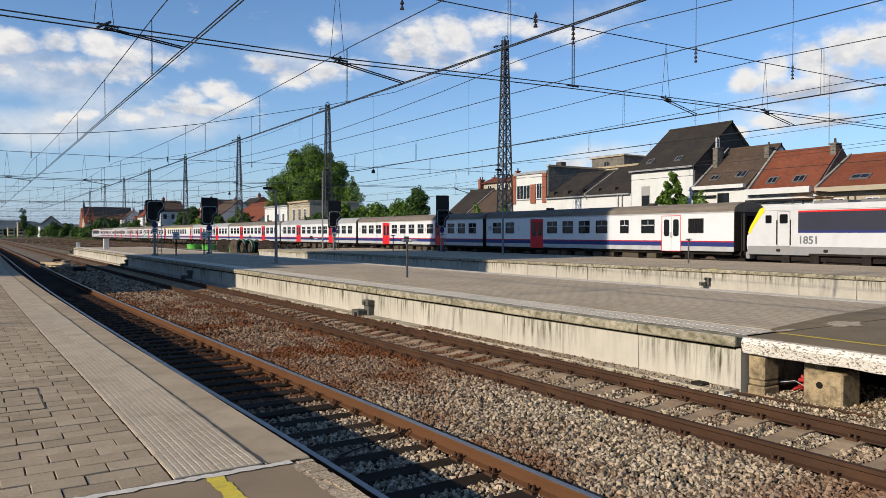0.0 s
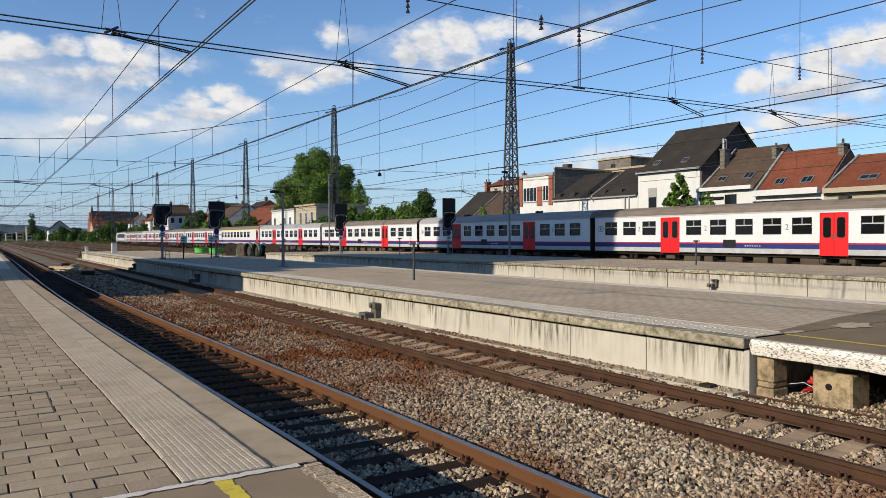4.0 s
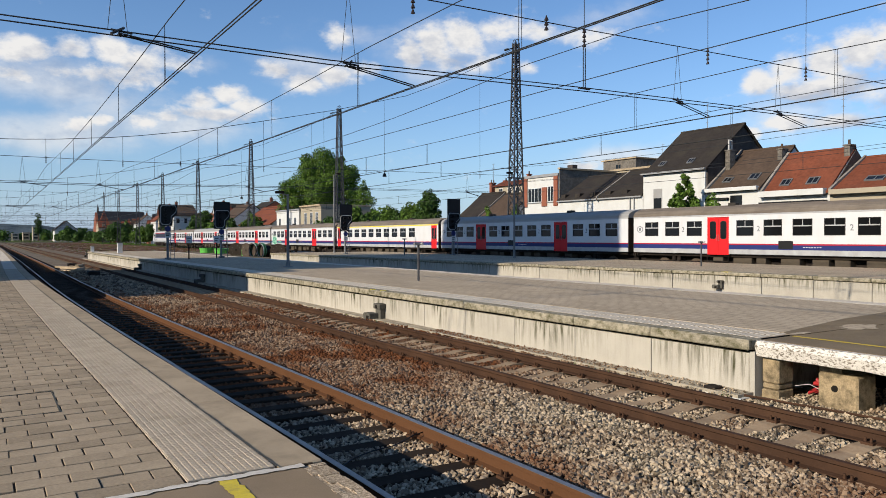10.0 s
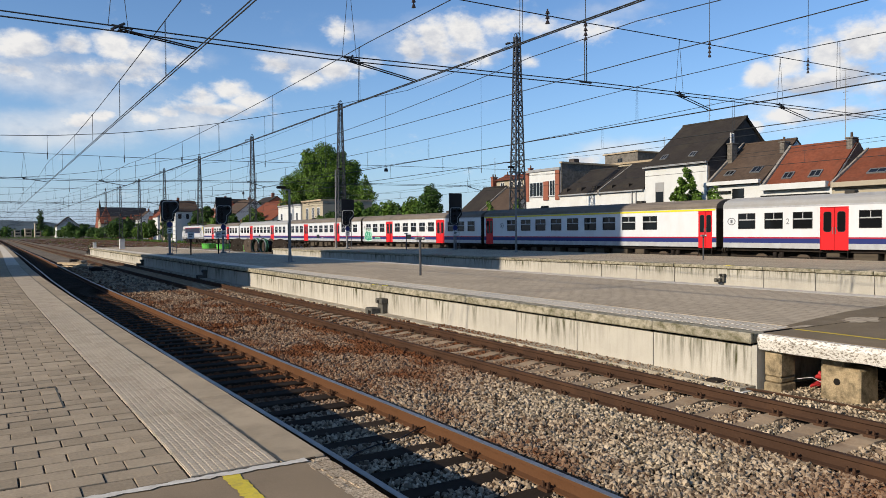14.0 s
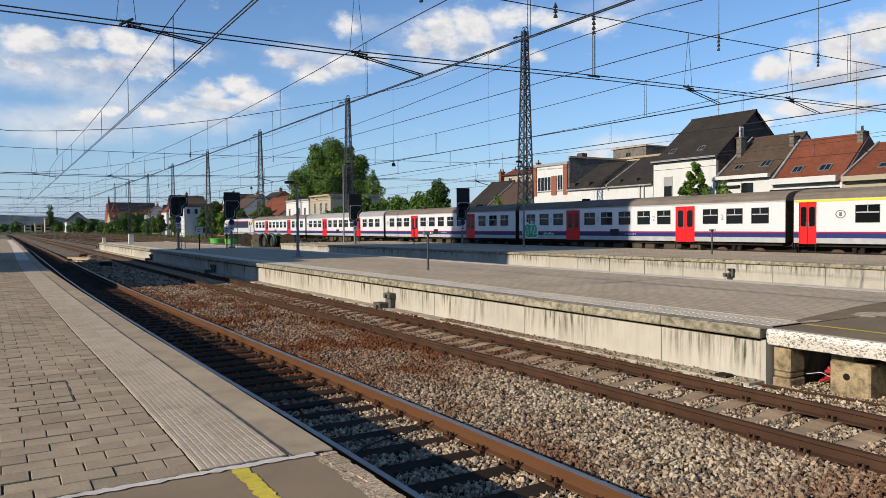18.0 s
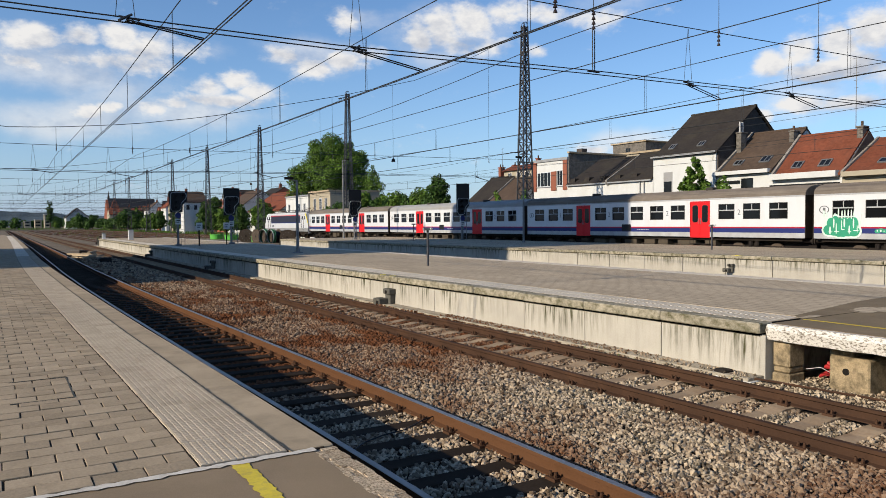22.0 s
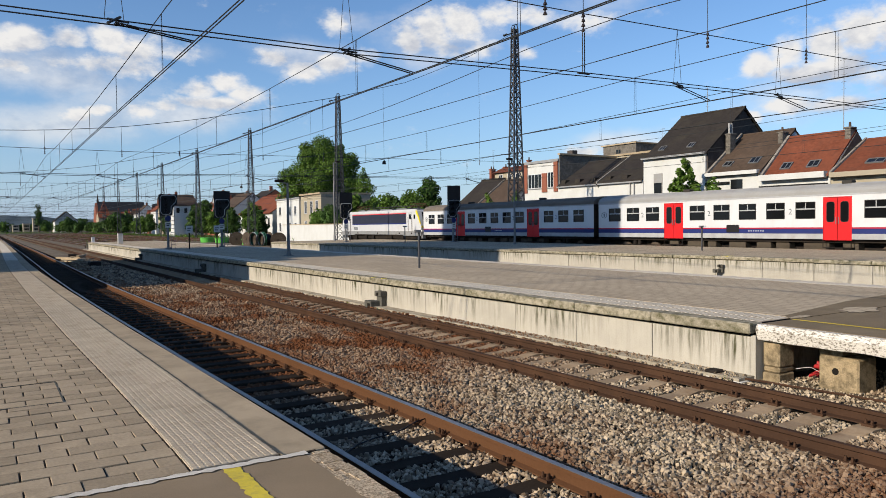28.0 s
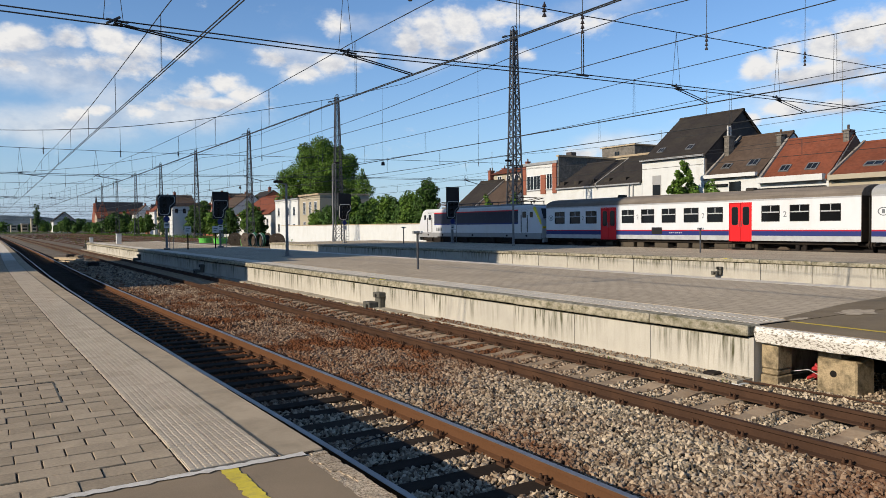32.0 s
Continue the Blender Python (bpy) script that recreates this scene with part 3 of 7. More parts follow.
for k in range(int((46.9 - P2N - 0.1) / 0.1)):
    y = P2N + 0.1 + 0.1 * k
    for x0, x1 in ((P2A + 0.30, P2A + 0.70), (P2A + 0.73, P2A + 1.13)):
        q = len(bv)
        bv += [(x0, y, TOP - 0.009), (x1, y + 0.05, TOP - 0.009), (x1, y + 0.11, TOP - 0.009), (x0, y + 0.06, TOP - 0.009), (x0 + 0.012, y + 0.010, TOP - 0.001), (x1 - 0.012, y + 0.060, TOP - 0.001), (x1 - 0.012, y + 0.100, TOP - 0.001), (x0 + 0.012, y + 0.050, TOP - 0.001)]
        bf += [tuple(q + i for i in c) for c in ((4, 5, 6, 7), (0, 1, 5, 4), (1, 2, 6, 5), (2, 3, 7, 6), (3, 0, 4, 7))]
tagged(part("tactile_ribs", raw("tactile_ribs", bv, bf, M["tactile2"]), None, plat_2, "pale slanting warning ribs"), kind="stuff")
part("paved_edge", boxes((P2B - 0.71, P2B - 0.1, P2N + 0.06, P2F - 0.12, TOP - 0.012, TOP)), M["tactile2"], plat_2)
part("ledge", boxes((P2A - 0.36, P2A + 0.1, P2N - 0.02, P2F, -0.43, -0.165)), M["footing"], plat_2, "low concrete footing along the wall")
part("end_wall", boxes((P2A + 0.02, P2B - 0.04, P2N - 0.04, P2N + 0.048, -0.43, TOP - 0.19)), M["wall"], plat_2)
part("far_wall", boxes((P2B - 0.11, P2B - 0.02, P2N, P2F, -0.43, TOP - 0.02)), M["wall"], plat_2)
part("far_end_wall", boxes((P2A, P2B, P2F - 0.09, P2F, -0.43, TOP - 0.02)), M["wall"], plat_2)

# the older part of platform 2: a slab on stone piers
old = thing("platform_4", "old platform slab with peeling white edge on stone piers", "platform", kind="structure")
bm = bmesh.new()
rng = random.Random(11)
ys = [-44 + 0.35 * k for k in range(int(50.9 / 0.35))] + [P2N - 0.06]
prof = []
for s, y in enumerate(ys):
    j = rng.uniform(-0.018, 0.018) if y > -5 else 0
    prof.append([bm.verts.new(p) for p in ((P2A + 0.02 + j, y, TOP - 0.01), (P2A - 0.02 + j, y, TOP - 0.09), (P2A + 0.03 + j, y, TOP - 0.25 + j), (P2A + 0.16, y, TOP - 0.28 + j * 1.5), (P2B, y, TOP - 0.28), (P2B, y, TOP - 0.01))])
for a, b in zip(prof, prof[1:]):
    for i in range(6):
        bm.faces.new((a[i], a[(i + 1) % 6], b[(i + 1) % 6], b[i]))
bm.faces.new(prof[0])
bm.faces.new(prof[-1][::-1])
bmesh.ops.recalc_face_normals(bm, faces=bm.faces[:])
part("slab", bm, M["slab_paint"], old, "peeling white-painted concrete edge")
part("asphalt", boxes((P2A + 0.13, P2B - 0.02, -44, P2N - 0.07, TOP - 0.012, TOP - 0.003)), M["asphalt2"], old, "patched brown asphalt")
bm = bmesh.new()
prism(bm, [(P2A + 0.9, P2N - 0.07), (P2B - 0.3, P2N - 0.07), (P2B - 0.3, P2N + 1.2), (P2A + 4.0, P2N + 0.8), (P2A + 1.2, P2N + 0.25)], TOP + 0.001, TOP + 0.004)
for v in bm.verts:
    v.co = (v.co.x, v.co.z, v.co.y)
bmesh.ops.recalc_face_normals(bm, faces=bm.faces[:])
part("asphalt_patch", bm, M["asphalt2"], old, "brown asphalt patch")
part("yellow_line", blotch_strip(P2A + 0.86, P2A + 0.95, -44, P2N - 0.1, TOP + 0.001, 240, 0.008, 9, "y"), M["yellowpaint"], old, "yellow safety line")
def ragged_patch(cx, cy, rx, ry, z, seed):
    r = random.Random(seed)
    bm = bmesh.new()
    vs = []
    for k in range(22):
        a = k * math.tau / 22
        q = r.uniform(0.55, 1.1)
        vs.append(bm.verts.new((cx + rx * q * math.cos(a), cy + ry * q * math.sin(a), z)))
    bm.faces.new(vs)
    return bm


for cx, cy, rx, ry in ((12.9, 6.9, 0.62, 0.30), (11.25, 6.98, 0.32, 0.1), (14.8, 6.6, 0.5, 0.2)):
    part("pale_patch", ragged_patch(cx, cy, rx, ry, TOP + 0.007, int(cx * 10)), M["paving2"], old, "pale worn patch in the asphalt")
# black sheet that stands in for the deep shade under the slab
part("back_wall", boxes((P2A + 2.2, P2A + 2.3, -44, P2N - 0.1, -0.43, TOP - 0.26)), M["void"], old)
pier_y = [(6.62, 6.90, 10.12, 10.5), (5.50, 6.08, 10.24, 10.72)] + [(5.5 - 1.45 * k, 6.2 - 1.45 * k, 10.24, 10.72) for k in range(1, 26)]
for k, (a, b, x0, x1) in enumerate(pier_y):
    if k == 0:
        for z0, z1, d in ((-0.43, -0.10, 0.02), (-0.095, -0.01, -0.01), (-0.005, 0.40, 0.0)):
            part("pier_stone", cbox(x0 - d, x1, a - d * 0.5, b + 0.0, z0, z1, 0.02), M["oldstone"], old)
    else:
        q = part("pier_block", cbox(x0, x1, a, b, -0.43, 0.27, 0.025), M["oldstone"], old)
        part("pier_cap", boxes((x0 + 0.10, x1, a + 0.28, b + 0.04, 0.26, 0.39)), M["oldstone"], old)
        # shallow black disc carries the shade of the hole
        bm = bmesh.new()
        tube(bm, (x0 - 0.004, a + 0.33, 0.06), (x0 + 0.012, a + 0.33, 0.06), 0.05, seg=14)
        part("hole", bm, M["void"], q, "black disc for the shaded round hole in the stone")

# platform 3
plat_3 = thing("platform_3", "island platform with pale panelled concrete wall", "platform", kind="structure")
P3 = [(-45, 27.6), (14, 27.3), (20, 27.15), (31, 26.3), (48, 25.2), (72, 24.2)]


def edge_3(y):
    return float(np.interp(y, [p[0] for p in P3], [p[1] for p in P3]))


def slab_3(d0, x1, z0, z1, y0=-45.0, y1=72.0):
    ys = [y0] + [p[0] for p in P3 if y0 < p[0] < y1] + [y1]
    v, f = [], []
    for y in ys:
        v += [(edge_3(y) + d0, y, z0), (x1, y, z0), (x1, y, z1), (edge_3(y) + d0, y, z1)]
    for k in range(len(ys) - 1):
        f += [(4 * k + i, 4 * k + (i + 1) % 4, 4 * k + 4 + (i + 1) % 4, 4 * k + 4 + i) for i in range(4)]
    f += [(3, 2, 1, 0), tuple(4 * (len(ys) - 1) + i for i in range(4))]
    me = bpy.data.meshes.new("slab")
    me.from_pydata(v, [], f)
    bm = bmesh.new()
    bm.from_mesh(me)
    bmesh.ops.recalc_face_normals(bm, faces=bm.faces[:])
    return bm


part("core", slab_3(0.12, 36.2, -0.43, TOP), M["void"], plat_3)
part("paving", slab_3(0.45, 36.1, TOP, TOP + 0.05), M["paving2"], plat_3, "grey block paving")
part("far_coping", boxes((36.1, 36.3, -45, 72, 0.4, TOP + 0.05)), M["coping"], plat_3)
# ---- tracks ----
RAIL = [(-0.036, 0), (-0.036, -0.035), (-0.009, -0.05), (-0.009, -0.13), (-0.07, -0.145), (-0.07, -0.16), (0.07, -0.16), (0.07, -0.145), (0.009, -0.13),
        (0.009, -0.05), (0.036, -0.035), (0.036, 0)]


def track(name, x, y0, y1, web, sleeper_mat, near, label, bent=False, head=None):
    head = head or M["polished"]
    t = thing(name, label, "railway track", x, kind="structure")
    for s in (-0.7535, 0.7535):
        r = part("rail", sweep("rail", [(s + u, w - 0.004) for u, w in RAIL], y0, y1, web, bent), None, t)
        part("rail_head", sweep("rail_head", rect(s - 0.034, s + 0.034, -0.006, 0.0), y0, y1, head, bent), None, r, "bright worn running surface" if head is M["polished"] else "brown running surface")
    if sleeper_mat is M["sleeper_con"]:
        bm = bmesh.new()
        prism(bm, [(-1.25, -0.34), (-1.25, -0.19), (-0.95, -0.165), (-0.5, -0.165), (-0.25, -0.20), (0.25, -0.20), (0.5, -0.165), (0.95, -0.165), (1.25, -0.19), (1.25, -0.34)], -0.13, 0.13)
        me = mesh_of(bm, "sleeper", sleeper_mat)
    else:
        me = mesh_of(cbox(-1.28, 1.28, -0.125, 0.125, -0.33, -0.165, 0.012), "sleeper", sleeper_mat)
    fit = bmesh.new()
    for s in (-1, 1):
        box(fit, s * 0.105 - 0.035, s * 0.105 + 0.035, -0.07, 0.07, -0.166, -0.135)
        for q in (-0.035, 0.035):
            tube(fit, (s * 0.10, q, -0.14), (s * 0.10, q, -0.085), 0.018, 0.014, 6)
            box(fit, s * 0.085 - 0.03, s * 0.085 + 0.03, q - 0.012, q + 0.012, -0.13, -0.112)
    fme = mesh_of(fit, "fastening", M["rust_dark"])
    y, n = near, 0
    far = []
    while y < y1:
        if n < 90:
            part("sleeper", me, None, t, at=(bend(y) if bent else 0, y, 0))
            if n < 26:
                for s in (-0.7535, 0.7535):
                    part("fastening", fme, None, t, at=(s + (bend(y) if bent else 0), y, 0))
        else:
            far.append(y)
        y += 0.6
        n += 1
    if far:
        v, f = [], []
        for y in far:
            k = len(v)
            v += [(-1.25, y - .12, -.17), (1.25, y - .12, -.17), (1.25, y + .12, -.17), (-1.25, y + .12, -.17), (-1.25, y - .12, -.3), (1.25, y - .12, -.3)]
            f += [(k, k + 1, k + 2, k + 3), (k + 4, k + 5, k + 1, k)]
        tagged(part("distant_sleepers", raw("distant_sleepers", v, f, sleeper_mat), None, t), kind="stuff")
    return t


track("track_1", 3.69, -40, 400, M["rust"], M["sleeper_wood"], 1.6, "rusty rails on dark timber sleepers", True)
track("track_2", 7.95, -40, 400, M["rust_dark"], M["sleeper_con"], 2.1, "brown rails on concrete sleepers", head=M["rust_dark"])
for i, x in enumerate((19.9, 24.3)):
    track("track_%d" % (i + 3), x, -40, 400, M["rust_dark"], M["sleeper_wood"], 60, "brown rails on concrete sleepers between platforms")
track("track_5", 38.0, -300, 420, M["rust_dark"], M["sleeper_con"], 40, "rails carrying the moving train")
for i, (x, y0) in enumerate(((12.6, 99), (16.2, 99), (28.4, 130), (32.6, 76))):
    track("track_%d" % (i + 6), x, y0, 400, M["rust_dark"], M["sleeper_wood"], y0 + 120, "yard rails on dark sleepers past the platform ends")
# ---- train ----
HALF = 1.44


def sbox(bm, s, d0, d1, y0, y1, z0, z1):
    """A box on the side s (-1, 1) of a vehicle, from d0 inside to d1 outside the side wall."""
    a, b = s * (HALF + d0), s * (HALF + d1)
    box(bm, min(a, b), max(a, b), y0, y1, z0, z1)


def text_mesh(body, size, material, bold=0.0):
    cu = bpy.data.curves.new("text", "FONT")
    cu.body, cu.size, cu.align_x, cu.align_y, cu.extrude, cu.offset = body, size, "CENTER", "CENTER", 0.003, bold
    ob = bpy.data.objects.new("text", cu)
    scene.collection.objects.link(ob)
    bpy.context.view_layer.update()
    me = bpy.data.meshes.new_from_object(ob.evaluated_get(bpy.context.evaluated_depsgraph_get()))
    bpy.data.objects.remove(ob)
    me.materials.clear()
    me.materials.append(material)
    return me


def rounded_plate(s, y0, y1, z0, z1, r, d0, d1, seg=3):
    """A plate with rounded corners on a vehicle's side."""
    bm = bmesh.new()
    pr = []
    for cy, cz, a0 in ((y1 - r, z1 - r, 0), (y0 + r, z1 - r, 90), (y0 + r, z0 + r, 180), (y1 - r, z0 + r, 270)):
        for k in range(seg + 1):
            a = radians(a0 + 90 * k / seg)
            pr.append((cy + r * math.cos(a), cz + r * math.sin(a)))
    a, b = s * (HALF + d0), s * (HALF + d1)
    prism(bm, pr, min(a, b), max(a, b), "x")
    return bm


def ring_plate(s, y0, y1, z0, z1, w, d0, d1):
    bm = bmesh.new()
    for q in ((y0, y1, z0, z0 + w), (y0, y1, z1 - w, z1), (y0, y0 + w, z0 + w, z1 - w), (y1 - w, y1, z0 + w, z1 - w)):
        sbox(bm, s, d0, d1, *q)
    return bm


MESH = {}


def shared(key, make, material):
    if key not in MESH:
        MESH[key] = mesh_of(make(), key[0], material)
    return MESH[key]


Z_SILL, Z_BAND, Z_STRIPE, Z_STRIPE2, Z_W0, Z_W1, Z_CANT = 1.24, 1.50, 1.755, 1.84, 2.28, 3.17, 3.50


def car_window(c, s, y, w, barred=False):
    h = w / 2
    f = part("window", shared(("window_frame", s, w), lambda: ring_plate(s, -h, h, Z_W0, Z_W1, 0.035, -0.07, 0.012), M["rubber"]), None, c, at=(0, y, 0))
    if barred:
        part("pane", shared(("pane", s, w, "b"), lambda: rounded_plate(s, -h + .03, h - .03, Z_W0 + .03, Z_W1 - .03, 0.05, -0.05, -0.03), M["glass"]), None, f)
        bm = bmesh.new()
        for k in range(9):
            yy = -h + 0.08 + k * (w - 0.16) / 8
            sbox(bm, s, -0.03, -0.015, yy - 0.012, yy + 0.012, Z_W0 + .03, Z_W1 - .03)
        part("bars", bm, M["under"], f, "upright window bars")
        return
    part("lower_pane", shared(("lower_pane", s, w), lambda: rounded_plate(s, -h + .03, h - .03, Z_W0 + .03, 2.765, 0.05, -0.05, -0.03), M["glass"]), None, f)
    part("upper_pane", shared(("upper_pane", s, w, 0), lambda: rounded_plate(s, -h + .03, -0.02, 2.83, Z_W1 - .03, 0.04, -0.05, -0.025), M["glass"]), None, f)
    part("upper_pane", shared(("upper_pane", s, w, 1), lambda: rounded_plate(s, 0.02, h - .03, 2.83, Z_W1 - .03, 0.04, -0.05, -0.012), M["glass"]), None, f)

    def bars():
        bm = bmesh.new()
        sbox(bm, s, -0.055, 0.006, -h + .03, h - .03, 2.765, 2.83)
        sbox(bm, s, -0.055, 0.0, -0.02, 0.02, 2.83, Z_W1 - .03)
        return bm
    part("glazing_bar", shared(("glazing_bar", s, w), bars, M["sill"]), None, f)


def car_door(c, s, y, paint, w=1.48):
    g = min(0.19, w / 4 - 0.10)
    for q in (-1, 1):
        a, b = sorted((0.012 * q, q * (w / 2 - 0.03)))
        leaf = part("door_leaf", shared(("door_leaf", s, q, paint.name, w), lambda: rounded_plate(s, a, b, 1.20, 3.34, 0.02, -0.06, -0.015), paint), None, c, at=(0, y, 0))
        m = (a + b) / 2
        part("door_window", shared(("door_window", s, q, w), lambda: rounded_plate(s, m - g, m + g, 2.12, 3.12, g * 0.63, -0.016, -0.008, 4), M["glass"]), None, leaf)
        part("window_seal", shared(("window_seal", s, q, w), lambda: rounded_plate(s, m - g - 0.025, m + g + 0.025, 2.095, 3.145, g * 0.68, -0.017, -0.011, 4), M["rubber"]), None, leaf)
        part("handle", shared(("handle", s, q), lambda: boxes((min(s * (HALF - .015), s * (HALF + .02)), max(s * (HALF - .015), s * (HALF + .02)), q * 0.07 - 0.012, q * 0.07 + 0.012, 2.0, 2.35)), M["steel"]), None, leaf)
    part("door_frame", shared(("door_frame", s, paint.name, w), lambda: ring_plate(s, -w / 2, w / 2, 1.17, 3.385, 0.03, -0.07, 0.01), M["red"]), None, c, at=(0, y, 0))

    def step():
        bm = bmesh.new()
        a, b = sorted((s * (HALF - .3), s * (HALF + .04)))
        box(bm, a, b, -w / 2, w / 2, 0.77, 0.80)
        for q in (-w / 2, w / 2 - 0.03):
            box(bm, *sorted((s * (HALF + .01), s * (HALF + .04))), q, q + 0.03, 0.80, 1.17)
        return bm
    part("footboard", shared(("footboard", s, w), step, M["under"]), None, c, "black hung step", at=(0, y, 0))


def bogie(c, y, r=0.46, base=1.25):
    def frame_mesh():
        bm = bmesh.new()
        for s in (-1, 1):
            box(bm, s * 1.05 - 0.06, s * 1.05 + 0.06, -base - 0.45, base + 0.45, 0.58, 0.74)
            box(bm, s * 1.05 - 0.07, s * 1.05 + 0.07, -0.5, 0.5, 0.40, 0.60)
            for q in (-base, base):
                box(bm, s * 1.1 - 0.08, s * 1.1 + 0.08, q - 0.16, q + 0.16, 0.30, 0.60)
                for d in (-0.26, 0.26):
                    tube(bm, (s * 1.1, q + d, 0.36), (s * 1.1, q + d, 0.62), 0.085, seg=8)
            tube(bm, (s * 1.1, -0.2, 0.6), (s * 1.1, -0.2, 1.0), 0.12, seg=8)
            tube(bm, (s * 1.1, 0.2, 0.6), (s * 1.1, 0.2, 1.0), 0.12, seg=8)
        box(bm, -1.0, 1.0, -0.3, 0.3, 0.55, 0.9)
        return bm

    def wheel_mesh():
        bm = bmesh.new()
        tube(bm, (-0.065, 0, 0), (0.065, 0, 0), r, seg=24)
        tube(bm, (-0.09, 0, 0), (0.09, 0, 0), 0.13, seg=10)
        return bm
    b = part("bogie", shared(("bogie", base), frame_mesh, M["under"]), None, c, at=(0, y, 0))
    for q in (-base, base):
        for s in (-1, 1):
            part("wheel", shared(("wheel", r), wheel_mesh, M["wheel"]), None, b, at=(s * 0.75, q, r))
        part("axle", shared(("axle",), lambda: boxes((-0.68, 0.68, -0.07, 0.07, -0.07, 0.07)), M["under"]), None, b, at=(0, q, r))


def roof_arc(h, n=16, drop=0.0):
    return [(-HALF * math.cos(k * math.pi / n), Z_CANT + h * math.sin(k * math.pi / n) ** 0.75 - drop) for k in range(n + 1)]


def carriage(label, wins, doors, roof, extra=()):
    """wins: (y, width, barred); doors: (y, paint, width)."""
    c = thing("carriage", label, "railway carriage", group="carriages of the train")
    gaps = sorted([(y - w / 2, y + w / 2, "w") for y, w, _ in wins] + [(y - w / 2, y + w / 2, "d") for y, _, w in doors])
    L = 11.9
    bm = bmesh.new()
    ys = sorted({-L, L, *[v for a, b, k in gaps for v in (a, b)]})
    zs = [Z_SILL, Z_W0, Z_W1, 3.385, Z_CANT]

    def filled(i, j):
        if not (0 <= i < len(ys) - 1 and 0 <= j < 4):
            return False
        m = (ys[i] + ys[i + 1]) / 2
        for a, b, k in gaps:
            if a < m < b:
                return j != 1 if k == "w" else j == 3
        return True
    for s in (-1, 1):
        vo = {(i, j, q): bm.verts.new((s * (HALF - 0.08 * q), y, z)) for i, y in enumerate(ys) for j, z in enumerate(zs) for q in (0, 1)}
        for i in range(len(ys) - 1):
            for j in range(4):
                if not filled(i, j):
                    continue
                for q in (0, 1):
                    bm.faces.new([vo[k] for k in ((i, j, q), (i + 1, j, q), (i + 1, j + 1, q), (i, j + 1, q))])
                for di, dj, e0, e1 in ((-1, 0, (i, j), (i, j + 1)), (1, 0, (i + 1, j), (i + 1, j + 1)), (0, -1, (i, j), (i + 1, j)), (0, 1, (i, j + 1), (i + 1, j + 1))):
                    if not filled(i + di, j + dj):
                        bm.faces.new([vo[(*e0, 0)], vo[(*e1, 0)], vo[(*e1, 1)], vo[(*e0, 1)]])
    bmesh.ops.delete(bm, geom=[v for v in bm.verts if not v.link_faces], context="VERTS")
    for e in (-1, 1):
        a, b = sorted((e * (L - 0.09), e * (L + 0.0)))
        box(bm, -HALF + 0.08, HALF - 0.08, a, b, Z_SILL, Z_CANT)
    bmesh.ops.recalc_face_normals(bm, faces=bm.faces[:])
    part("body", bm, M["white"], c)
    bm = bmesh.new()
    arc = roof_arc(0.60)
    prof = [arc[0]]
    for x, z in arc[1:-1]:
        prof += [(x - 0.022, z - 0.001), (x - 0.012, z + 0.016), (x + 0.012, z + 0.016), (x + 0.022, z - 0.001)]
    prism(bm, prof + [arc[-1]], -L - 0.02, L + 0.02)
    part("roof", bm, roof, c, "ribbed grey roof" if roof is M["lightgrey"] else "ribbed brown-grey roof")
    for y in (-5.1, 5.0):
        part("roof_vent", shared(("roof_vent",), lambda: cbox(-0.62, -0.18, -0.26, 0.26, 4.02, 4.24, 0.04), M["roofdark"]), None, c, "dark roof ventilator", at=(0, y, 0))
    for s in (-1, 1):
        bm = bmesh.new()
        sbox(bm, s, -0.02, 0.012, -L, L, Z_CANT - 0.05, Z_CANT + 0.03)
        part("rain_gutter", bm, M["sill"], c)
        cuts = [-L] + [v for y, w in sorted((d[0], d[2]) for d in doors) for v in (y - w / 2, y + w / 2)] + [L]
        for a, b in zip(cuts[::2], cuts[1::2]):
            if b - a < 0.1:
                continue
            for nm, z0, z1, m in (("red_stripe", Z_STRIPE, Z_STRIPE2 - 0.01, M["maroon"]), ("blue_band", Z_BAND, Z_STRIPE, M["blue"]), ("sill_strip", Z_SILL - 0.02, Z_BAND, M["sill"])):
                bm = bmesh.new()
                sbox(bm, s, -0.01, 0.004, a, b, z0, z1)
                part(nm, bm, m, c)
        for y, w, barred in wins:
            car_window(c, s, y, w, barred)
        for y, paint, w in doors:
            car_door(c, s, y, paint, w)
        for y, ch in extra:
            ry = 90 if s > 0 else -90
            if ch == "oval":
                def oval():
                    bm = bmesh.new()
                    n = 28
                    for r0, r1 in ((0.80, 1.0),):
                        for k in range(n):
                            a, b = k * math.tau / n, (k + 1) * math.tau / n
                            bm.faces.new([bm.verts.new((s * (HALF + 0.005), 0.27 * r * math.cos(t), 2.72 + 0.21 * r * math.sin(t))) for r, t in ((r0, a), (r1, a), (r1, b), (r0, b))])
                    return bm
                o = part("oval_mark", shared(("oval_mark", s), oval, M["letter"]), None, c, "grey oval emblem", at=(0, y, 0))
                part("bar", shared(("oval_bar", s), lambda: boxes((min(s * HALF, s * (HALF + .005)), max(s * HALF, s * (HALF + .005)), -0.07, 0.07, 2.62, 2.82)), M["letter"]), None, o)
            elif ch == "box":
                part("socket_cover", shared(("socket_cover", s), lambda: rounded_plate(s, -0.42, 0.42, 1.55, 1.99, 0.05, -0.01, 0.02), M["black"]), None, c, "dark inspection cover", at=(0, y, 0))
                bm = bmesh.new()
                for k in range(7):
                    sbox(bm, s, 0, 0.007, y - 1.0 - k * 0.15 - 0.09, y - 1.0 - k * 0.15, 1.62, 1.665)
